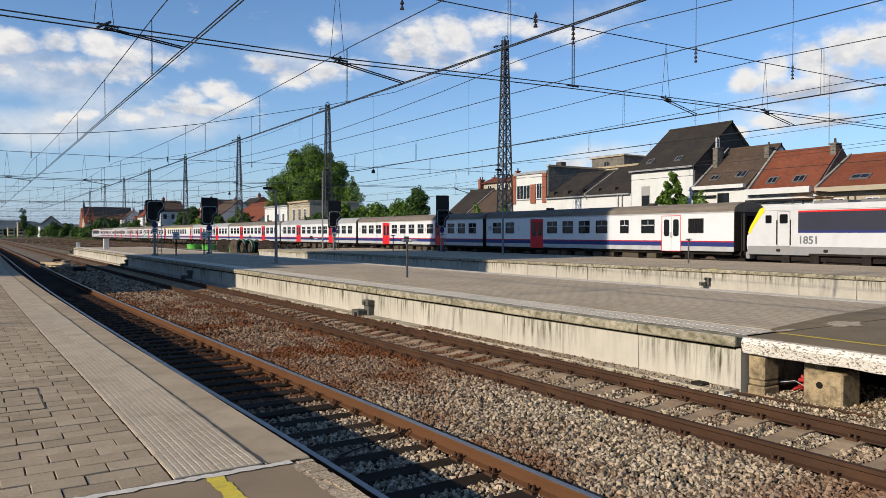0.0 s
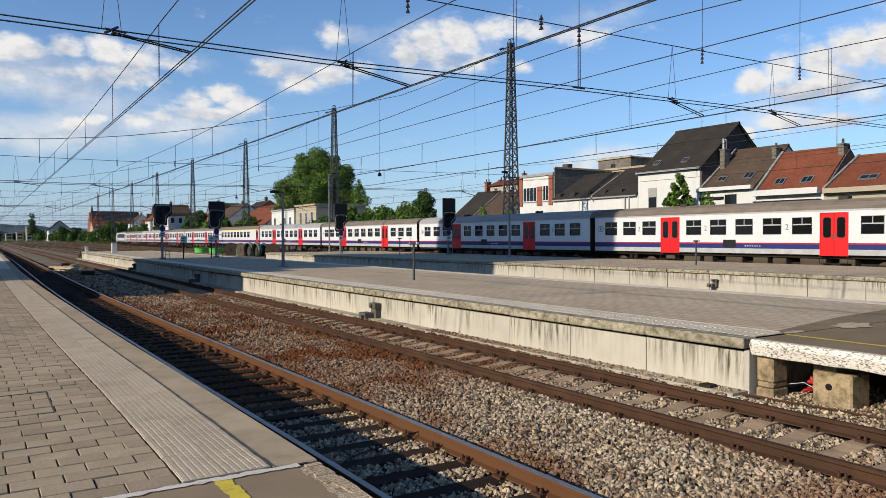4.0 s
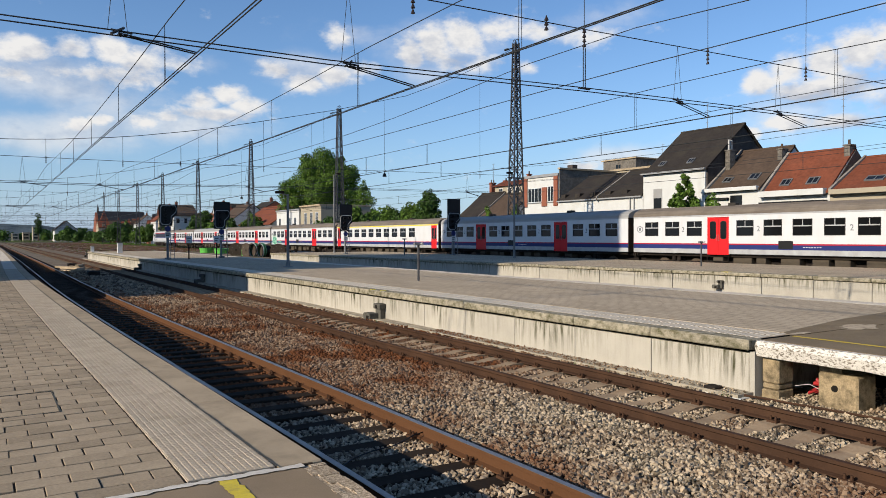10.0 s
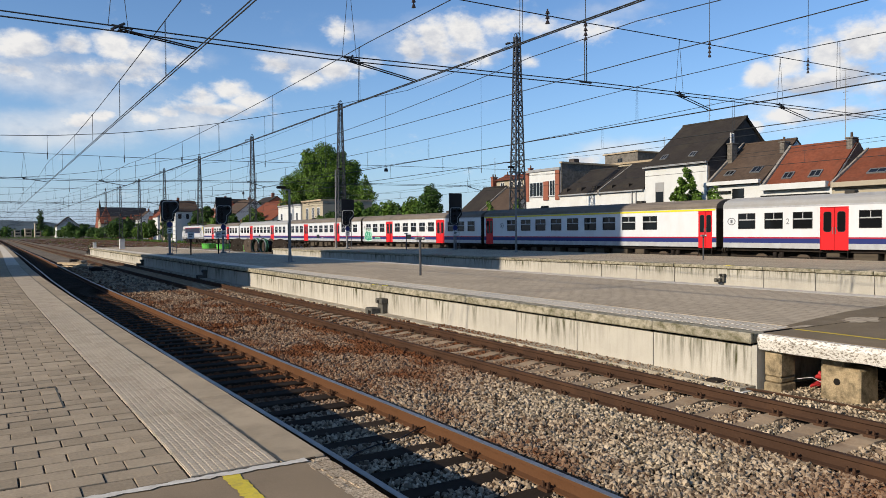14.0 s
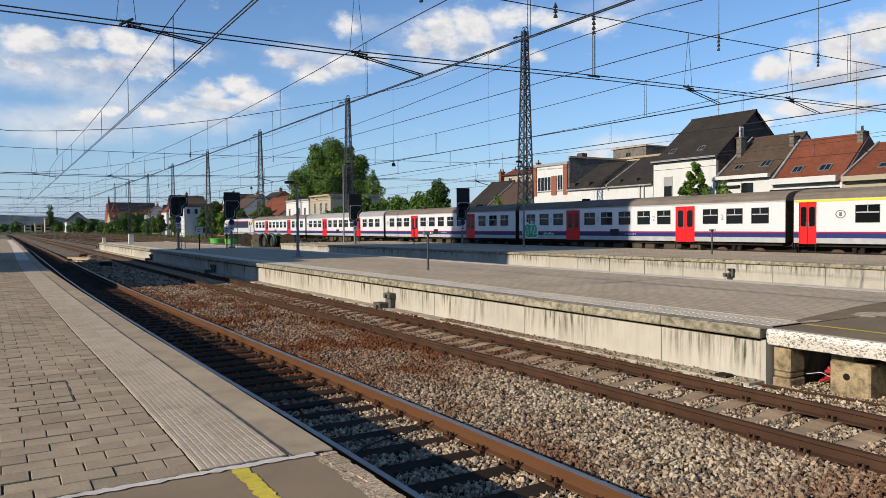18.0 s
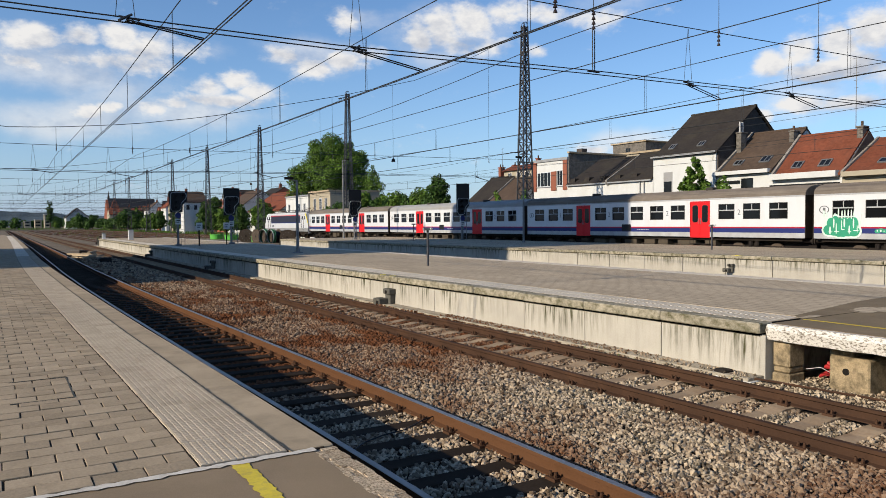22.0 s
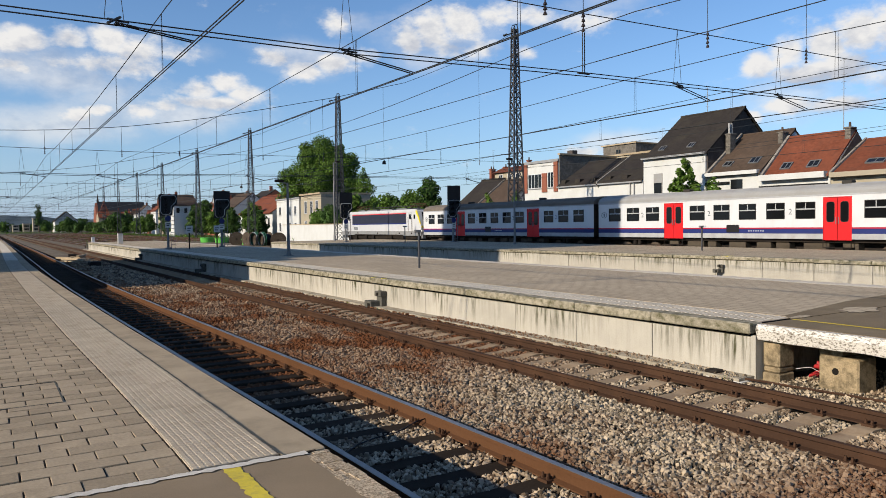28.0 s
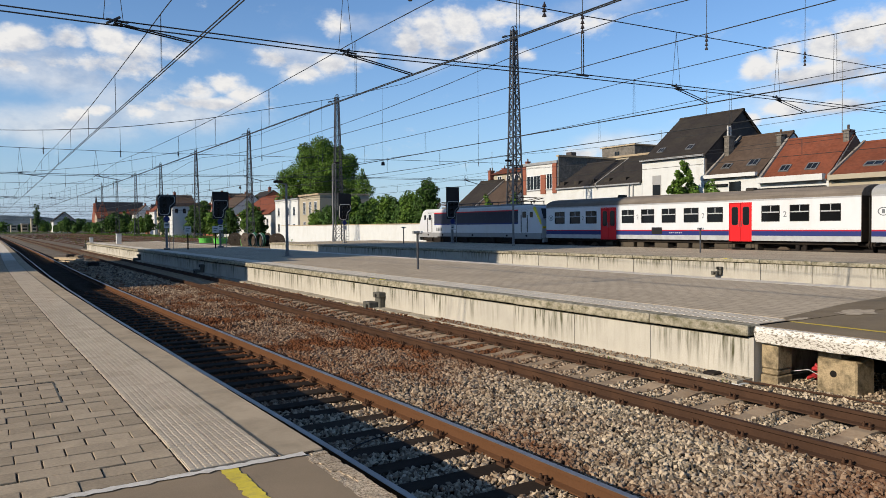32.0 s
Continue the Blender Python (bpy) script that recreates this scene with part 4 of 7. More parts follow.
                tagged(part("lettering", bm, M["white"], c, "small white lettering"), kind="stuff")
            else:
                part("class_number", text_mesh(ch, 0.44, M["letter"]), None, c, "grey class numeral", at=Matrix.Translation((s * (HALF + 0.001), y, 2.66)) @ Euler((radians(90), 0, radians(90 * s))).to_matrix().to_4x4())
    bm = bmesh.new()
    box(bm, -1.18, 1.18, -11.6, 11.6, 1.04, 1.23)
    # dark spine added to block the bright view beneath, keeping it dark there
    box(bm, -0.55, 0.55, -12.05, 12.05, 0.32, 1.0)
    part("underframe", bm, M["under"], c)
    for a, b, d in ((-6.0, -5.2, 0.66), (-4.5, -3.1, 0.46), (-2.3, -1.5, 0.60), (-1.2, -0.3, 0.52), (0.4, 1.5, 0.44), (2.4, 3.0, 0.62), (3.3, 4.5, 0.48), (5.2, 5.9, 0.64)):
        part("equipment_box", shared(("equipment_box", a), lambda: cbox(-1.12, 1.12, a, b, d, 1.0, 0.03), M["boxgrey"]), None, c)
    for y in (-8.6, 8.6):
        bogie(c, y)
    for e in (-1, 1):
        def gang():
            bm = bmesh.new()
            for k in range(3):
                a, b = sorted((e * (L + 0.0 + 0.09 * k), e * (L + 0.06 + 0.09 * k)))
                w = 0.78 - 0.04 * (k % 2)
                for q in ((-w, -w + 0.16, 1.05, 3.42), (w - 0.16, w, 1.05, 3.42), (-w + 0.16, w - 0.16, 3.28, 3.42), (-w + 0.16, w - 0.16, 1.05, 1.2)):
                    box(bm, q[0], q[1], a, b, q[2], q[3])
            return bm
        # dark brown plate laid over the white end face
        part("end_panel", shared(("end_panel", e), lambda: boxes((-1.435, 1.435, min(e * (L + 0.004), e * (L + 0.03)), max(e * (L + 0.004), e * (L + 0.03)), 1.24, 3.52)), M["endbrown"]), None, c, "dark brown end wall")
        part("gangway", shared(("gangway", e), gang, M["rubber"]), None, c, "black rubber gangway")
        part("end_door", shared(("end_door", e), lambda: boxes((-0.6, 0.6, min(e * (L - .02), e * (L + .03)), max(e * (L - .02), e * (L + .03)), 1.2, 3.25)), M["under"]), None, c)
        for s in (-1, 1):
            def buff():
                bm = bmesh.new()
                tube(bm, (s * 0.88, e * 11.5, 1.06), (s * 0.88, e * 12.05, 1.06), 0.09, seg=10)
                tube(bm, (s * 0.88, e * 12.05, 1.06), (s * 0.88, e * 12.12, 1.06), 0.22, seg=12)
                return bm
            part("buffer", shared(("buffer", s, e), buff, M["under"]), None, c)
    return c


M["roofdark"] = mat("dark_roof_fitting", (0.05, 0.045, 0.04), 0.8)
M["endbrown"] = mat("dark_end", (0.035, 0.028, 0.022), 0.8, stain=(0.09, 0.05, 0.03), stain_amt=0.6, stain_scale=2)
M["wheel"] = mat("wheel_steel", (0.10, 0.075, 0.055), 0.7, 0.3)
M["boxgrey"] = mat("dusty_box", (0.085, 0.070, 0.052), 0.85, stain=(0.07, 0.055, 0.045), stain_amt=0.6, stain_scale=2)
STD = [(y, 1.1, False) for y in (10.35, 8.68, 7.0, 3.5, 1.77, 0.05, -1.68, -3.4, -7.0, -8.68, -10.35)]
DOORS = [(5.3, M["red"], 1.48), (-5.1, M["red"], 1.48)]
MARKS = [(11.35, "oval"), (7.85, "2"), (2.65, "2"), (-2.55, "2"), (-7.85, "2"), (1.0, "box")]
car_b = carriage("white railway carriage with red doors, blue band and brown roof", STD, DOORS, M["roofgrey"], MARKS)
car_g = carriage("white railway carriage with red doors, blue band and grey roof", STD, DOORS, M["lightgrey"], MARKS)
lead = carriage("white end carriage with one red door and a white luggage door",
                [(y, 1.1, False) for y in (10.4, 8.7, 3.6, 1.9, 0.2, -1.5, -5.6)] + [(-3.6, 0.76, False), (-9.3, 1.1, True)],
                [(5.37, M["red"], 1.48), (-7.45, M["white"], 1.48)], M["roofgrey"], [(11.35, "oval"), (7.6, "2")])
first = carriage("white carriage with end doors and a yellow stripe under its roof", [(8.0 - 1.85 * k, 1.2, False) for k in range(9)],
                 [(11.12, M["red"], 0.98), (-11.12, M["red"], 0.98)], M["roofgrey"], [(9.35, "oval")])
for s in (-1, 1):
    bm = bmesh.new()
    sbox(bm, s, 0, 0.018, -11.85, 11.85, 3.395, 3.495)
    part("yellow_stripe", bm, M["yellow"], first)
sprayed = copy_thing(car_b, Matrix.Identity(4))
sprayed["label"] = "white railway carriage with green graffiti near one end"


def spray(name, material, parent, blots, d, label=""):
    """Overlapping sprayed ovals (y, z, ry, rz) on the side, one skin of paint."""
    bm = bmesh.new()
    for k, (y, z, ry, rz) in enumerate(blots):
        a, b = -(HALF + d + 0.0006 * k), -(HALF - 0.002)
        prism(bm, [(y + ry * math.cos(q * math.tau / 14), z + rz * math.sin(q * math.tau / 14)) for q in range(14)], a, b, "x")
    return part(name, bm, material, parent, label)


rg = random.Random(8)
body = [(11.1 - 0.26 * k + rg.uniform(-.04, .04), 1.62 + rg.uniform(-.06, .06), 0.30, 0.27) for k in range(6)] + [(10.98 - 0.24 * k, 2.02 + rg.uniform(-.08, .06), 0.22, 0.34) for k in range(6)]
tips = [(11.36, 2.5, 0.05, 0.2), (11.2, 2.42, 0.06, 0.18)] + [(10.95 - 0.17 * k + rg.uniform(-.04, .04), 2.42 + rg.uniform(-.12, .12), 0.035, 0.24) for k in range(8)] + [(9.5, 2.3, 0.06, 0.34), (9.4, 2.5, 0.12, 0.04)]
pale = spray("graffiti_outline", M["graffiti2"], sprayed, [(y, z, ry + 0.10, rz + 0.09) for y, z, ry, rz in body] + tips, 0.005, "pale sprayed outline")
spray("graffiti_fill", M["graffiti"], pale, body, 0.016, "green sprayed filling")
spray("graffiti_stroke", M["graffiti2"], pale, [(11.05 - 0.2 * k + rg.uniform(-.05, .05), 1.80 + rg.uniform(-.18, .25), rg.uniform(.02, .05), rg.uniform(.14, .30)) for k in range(8)] + [(11.0 - 0.33 * k, 1.62 + rg.uniform(-.1, .1), rg.uniform(.08, .14), .025) for k in range(5)], 0.026, "pale sprayed strokes")
small = spray("graffiti_tag", M["graffiti"], sprayed, [(8.65 - 0.18 * k, 1.64 + rg.uniform(-.04, .04), 0.14, 0.10) for k in range(7)], 0.008, "small green tag")
spray("tag_stroke", M["graffiti2"], small, [(8.65 - 0.16 * k, 1.64 + rg.uniform(-.04, .04), rg.uniform(.02, .07), rg.uniform(.02, .09)) for k in range(7)], 0.014)
cars = [lead, car_b, copy_thing(car_g, Matrix.Identity(4)), copy_thing(car_b, Matrix.Identity(4)), copy_thing(car_g, Matrix.Identity(4)), first, sprayed,
        copy_thing(car_b, Matrix.Identity(4)), car_g, copy_thing(car_b, Matrix.Identity(4))]


def locomotive(label, number):
    c = thing("locomotive", label, "locomotive", group="locomotives of the train")
    E = [(-9.45, 1.22), (9.45, 1.22), (9.52, 1.62), (9.5, 2.1), (9.32, 2.62), (8.72, 3.62), (8.3, 3.80), (-8.3, 3.80), (-8.72, 3.62), (-9.32, 2.62), (-9.5, 2.1), (-9.52, 1.62)]
    bm = bmesh.new()
    prism(bm, [(y, z) for y, z in E], -1.44, 1.44, "x")
    bmesh.ops.bevel(bm, geom=[e for e in bm.edges if abs(e.verts[0].co.x - e.verts[1].co.x) < 0.01 and min(e.verts[0].co.z, e.verts[1].co.z) > 2.5], offset=0.10, segments=3, affect="EDGES")
    part("body", bm, M["loco_white"], c)
    for s in (-1, 1):
        def plate(nm, y0, y1, z0, z1, m, d=0.006, lab="", par=c):
            bm = bmesh.new()
            sbox(bm, s, -0.01, d, y0, y1, z0, z1)
            return part(nm, bm, m, par, lab)
        plate("side_panel", -6.5, 6.5, 2.42, 3.38, M["navy"], 0.012, "dark blue ribbed side panel")
        plate("blue_line", -6.5, 6.5, 2.30, 2.42, M["blue"], 0.012)
        plate("red_line", -6.5, 6.5, 3.38, 3.46, M["red"], 0.012)
        plate("skirt", -9.45, 9.45, 1.12, 1.58, M["skirt"], 0.03, "grey skirt")
        plate("skirt_lip", -5.9, 5.9, 1.12, 1.22, M["under"], 0.034)
        for y in (7.2, 5.6, 3.0, 1.2, -3.0, -5.6):
            plate("spring_box", y - 0.22, y + 0.22, 0.45, 1.10, M["under"], -0.12)
        for e in (-1, 1):
            a, b = sorted((e * 6.97, e * 7.65))
            part("door_seam", ring_plate(s, a - 0.02, b + 0.02, 1.585, 3.44, 0.03, 0, 0.009), M["rubber"], c)
            d = plate("cab_door", a, b, 1.60, 3.42, M["loco_white"], 0.014)
            bm = rounded_plate(s, min(e * 7.08, e * 7.54), max(e * 7.08, e * 7.54), 2.80, 3.30, 0.07, 0.010, 0.02)
            part("door_window", bm, M["glass"], d)
            for q in (6.92, 7.70):
                bm = bmesh.new()
                sbox(bm, s, 0, 0.05, e * q - 0.02, e * q + 0.02, 1.65, 3.0)
                part("grab_rail", bm, M["under"], d)
            part("cab_window", rounded_plate(s, min(e * 8.02, e * 8.38), max(e * 8.02, e * 8.38), 2.82, 3.26, 0.05, -0.01, 0.012), M["glass"], c)
            if (e > 0) != bool(number):          # only the end beside the carriages is painted
                continue
            bm = bmesh.new()
            pr = [(e * 9.32, 2.62), (e * 8.72, 3.62), (e * 8.52, 3.70), (e * 8.42, 3.5), (e * 8.80, 3.05), (e * 9.12, 2.60), (e * 9.30, 2.25), (e * 9.44, 2.3)]
            prism(bm, pr, *sorted((s * 1.435, s * 1.452)), "x")
            part("yellow_flash", bm, M["yellow"], c, "yellow warning paint")
        if number:
            me = text_mesh(number, 0.56, M["letter"], 0.012)
            part("fleet_number", me, None, c, "grey painted numerals", at=Matrix.Translation((s * 1.447, 5.94, 1.90)) @ Euler((radians(90), 0, radians(90 * s))).to_matrix().to_4x4())
        else:
            bm = bmesh.new()
            for k in range(4):
                sbox(bm, s, 0, 0.008, 5.1 + k * 0.28, 5.3 + k * 0.28, 1.70, 2.05)
            part("fleet_mark", bm, M["letter"], c, "grey painted marks")
        bm = bmesh.new()
        for k in range(30):
            z = 2.46 + k * 0.031
            sbox(bm, s, 0.008, 0.016, -6.2, 6.2, z, z + 0.012)
        part("louvre", bm, M["navy"], c)
        for y in (-7.6, -5.0, 0.0, 5.0, 7.6):
            bm = rounded_plate(s, y - 0.12, y + 0.12, 1.28, 1.44, 0.06, 0.028, 0.036)
            part("skirt_fitting", bm, M["under"], c)
    for e in (-1, 1):
        bm = bmesh.new()
        v = [bm.verts.new(p) for p in ((-1.1, e * 9.30, 2.75), (1.1, e * 9.30, 2.75), (0.95, e * 8.82, 3.52), (-0.95, e * 8.82, 3.52))]
        w = [bm.verts.new(p) for p in ((-1.1, e * 9.24, 2.72), (1.1, e * 9.24, 2.72), (0.95, e * 8.74, 3.50), (-0.95, e * 8.74, 3.50))]
        bm.faces.new(v)
        bm.faces.new(w[::-1])
        for i in range(4):
            bm.faces.new((v[i], w[i], w[(i + 1) % 4], v[(i + 1) % 4]))
        bmesh.ops.recalc_face_normals(bm, faces=bm.faces[:])
        part("windscreen", bm, M["glass"], c)
        part("yellow_front", boxes((-1.40, 1.40, min(e * 9.45, e * 9.53), max(e * 9.45, e * 9.53), 1.95, 2.12)), M["yellow"], c)
        part("buffer_beam", boxes((-1.35, 1.35, min(e * 9.4, e * 9.62), max(e * 9.4, e * 9.62), 0.86, 1.24)), M["skirt"], c)
        for s in (-1, 1):
            bm = bmesh.new()
            tube(bm, (s * 0.88, e * 9.6, 1.05), (s * 0.88, e * 9.78, 1.05), 0.10, seg=10)
            tube(bm, (s * 0.88, e * 9.78, 1.05), (s * 0.88, e * 9.84, 1.05), 0.24, seg=14)
            part("buffer", bm, M["under"], c)
            bm = bmesh.new()
            tube(bm, (s * 0.95, e * 9.50, 1.72), (s * 0.95, e * 9.56, 1.72), 0.11, seg=12)
            part("headlight", bm, M["glass"], c)
    # roof, its hatches and the lowered pantographs
    bm = bmesh.new()
    prism(bm, [(-1.455, 3.50), (-1.18, 3.83), (1.18, 3.83), (1.455, 3.50)], -8.45, 8.45)
    part("roof", bm, M["lightgrey"], c, "light grey roof")
    for y0, y1 in ((-5.6, -3.4), (-2.4, 0.4), (1.2, 3.6), (4.2, 6.0)):
        part("roof_hatch", cbox(-0.9, 0.9, y0, y1, 3.82, 3.98, 0.03), M["steel"], c)
    for e in (-1, 1):
        bm = bmesh.new()
        yc = e * 6.6
        for s in (-1, 1):
            tube(bm, (s * 0.5, yc - 0.9, 4.15), (s * 0.5, yc + 0.9, 4.15), 0.03)
            tube(bm, (s * 0.5, yc - e * 0.9, 4.17), (s * 0.25, yc + e * 1.1, 4.38), 0.028)
            tube(bm, (s * 0.25, yc + e * 1.1, 4.38), (s * 0.55, yc - e * 0.7, 4.46), 0.022)
        for yy in (yc - e * 0.7, yc - e * 0.4):
            tube(bm, (-0.8, yy, 4.47), (0.8, yy, 4.47), 0.025)
        p = part("pantograph", bm, M["rust_dark"], c, "lowered pantograph")
        for s in (-1, 1):
            for q in (-0.8, 0.8):
                bm = bmesh.new()
                for k in range(4):
                    tube(bm, (s * 0.5, yc + q, 3.80 + k * 0.085), (s * 0.5, yc + q, 3.86 + k * 0.085), 0.075, 0.05, 8)
                part("insulator", bm, M["insulator"], p)
    bm = bmesh.new()
    for s in (-0.35, 0.35):
        tube(bm, (s, -5.6, 4.22), (s, 5.6, 4.22), 0.022)
        for y in (-4.5, -1.5, 1.5, 4.5):
            tube(bm, (s, y, 3.97), (s, y, 4.22), 0.045, seg=6)
    part("roof_conductor", bm, M["insulator"], c)
    # the last, narrow box is an added dark spine blocking the bright view
    part("underframe", boxes((-1.25, 1.25, -9.0, 9.0, 0.80, 1.18), (-1.2, 1.2, -2.2, 2.2, 0.42, 0.80), (-0.5, 0.5, -9.6, 9.6, 0.30, 0.80)), M["under"], c)
    for y in (-5.4, 5.4):
        bogie(c, y, 0.57, 1.5)
    return c


locos = [locomotive("white electric locomotive with dark side panel and yellow nose", "1851"),
         locomotive("white electric locomotive with yellow nose pushing at the rear", "")]

# ---- masts and overhead line ----
def lattice_mast(x, y, near=False, h=20.6, half=0.72, top=0.22):
    m = thing("lattice_mast", "tall tapering steel lattice mast for overhead wires", "mast", x, y, -0.3, group="lattice masts")
    if "legs" not in MESH:
        def w(z):
            return half + (top - half) * (z / h) ** 0.85
        leg = bmesh.new()
        zs = [h * k / 10 for k in range(11)]
        wire_run(leg, [(w(a), w(a) * 0.8, a) for a in zs], 0.075, 4)
        MESH["legs"] = mesh_of(leg, "leg", M["mast"])
        br = []
        z, k = 0.25, 0
        levels = []
        while z < h - 0.3:
            levels.append(z)
            z += 0.55 + 1.5 * w(z) * 0.75
        levels.append(h - 0.1)
        MESH["braces"] = []
        for face in range(4):
            bm = bmesh.new()
            for k, (a, b) in enumerate(zip(levels, levels[1:])):
                def P(side, z):
                    u, v = side * w(z), w(z)
                    return ((u, -v * 0.8, z), (v, u * 0.8, z), (-u, v * 0.8, z), (-v, -u * 0.8, z))[face]
                s = 1 if k % 2 else -1
                for p0, p1, rr in ((P(-s, a), P(s, b), 0.038), (P(s, a), P(-s, b), 0.030), (P(-1, b), P(1, b), 0.032)):
                    tube(bm, p0, p1, rr, seg=4, caps=False)
                    one_brace = bmesh.new()
                    tube(one_brace, p0, p1, rr, seg=4)
                    MESH["braces"].append(mesh_of(one_brace, "brace", M["mast"]))
            br.append(mesh_of(bm, "bracing", M["mast"]))
        MESH["bracing"] = br
        MESH["cap"] = []
        for sx in (-1, 1):
            bm = bmesh.new()
            wire_run(bm, [(top * math.cos(k * math.pi / 6), sx * top * 0.8, h - 0.05 + 0.4 * math.sin(k * math.pi / 6)) for k in range(7)], 0.05, 4)
            MESH["cap"].append(mesh_of(bm, "cap_bow", M["mast"]))
        MESH["foot"] = mesh_of(cbox(-1.0, 1.0, -0.85, 0.85, -0.3, 0.12, 0.05), "foot", M["coping"])
    for q in range(4):
        sx, sy = ((1, 1), (-1, 1), (-1, -1), (1, -1))[q]
        if (sx, sy) not in MESH:
            me = MESH["legs"].copy()
            me.transform(Matrix.Diagonal((sx, sy, 1, 1)))
            if sx * sy < 0:
                me.flip_normals()
            MESH[(sx, sy)] = me
        part("leg", MESH[(sx, sy)], None, m)
        if not near:
            tagged(part("bracing", MESH["bracing"][q], None, m), kind="stuff")
    for me in MESH["braces"] if near else ():
        part("brace", me, None, m)
    for me in MESH["cap"]:
        part("cap_bow", me, None, m)
    part("foot", MESH["foot"], None, m, "concrete foot")
    if "clamp" not in MESH:
        bm = bmesh.new()
        tube(bm, (-0.2, 0, 20.15), (-1.3, 0, 19.75), 0.05)
        for k in range(3):
            tube(bm, (-0.9 - 0.16 * k, 0, 19.92 - 0.06 * k), (-1.0 - 0.16 * k, 0, 19.88 - 0.06 * k), 0.12, 0.06, 8)
        MESH["clamp"] = mesh_of(bm, "clamp", M["wire"])
        MESH["crossarm"] = mesh_of(boxes((-0.95, 0.95, -0.06, 0.06, 8.0, 8.12)), "crossarm", M["mast"])
    part("clamp", MESH["clamp"], None, m, "dark insulated wire clamp")
    part("crossarm", MESH["crossarm"], None, m)
    return m


SPANS = [14.0 + 40.2 * k for k in range(0, 9)]
HEAD_X = (-48.0, -12.5, 0.4, 3.3, 8.1, 13.3, 18.1, 23.7, 30.5, 36.0, 41.8)
HEAD_Z = (18.0, 9.9, 8.55, 8.69, 9.19, 10.06, 11.13, 12.43, 14.29, 16.7, 19.8)
LINES = [(3.35, 5.65, 1.35, 5.83), (8.0, 5.54, 1.55, 5.80), (17.9, 5.72, 1.3, 6.02), (22.8, 5.81, 1.5, 6.1), (37.9, 5.9, 1.4, 6.22)]


def head_z(x):
    return float(np.interp(x, HEAD_X, HEAD_Z))


def up_z(x):
    return 7.52 + 0.014 * (x - 10) if x > 10 else 7.52


def low_z(x):
    return float(np.interp(x, (-48, 6, 13, 22, 42), (5.95, 5.80, 5.98, 6.12, 6.3)))


def insulator_string(x, y, z0, z1, n=4, r=0.075):
    bm = bmesh.new()
    d = (z1 - z0) / n
    for k in range(n):
        tube(bm, (x, y, z0 + d * k), (x, y, z0 + d * (k + 0.6)), r, r * 0.5, 8)
        tube(bm, (x, y, z0 + d * (k + 0.6)), (x, y, z0 + d * (k + 1)), r * 0.35, seg=6)
    return bm


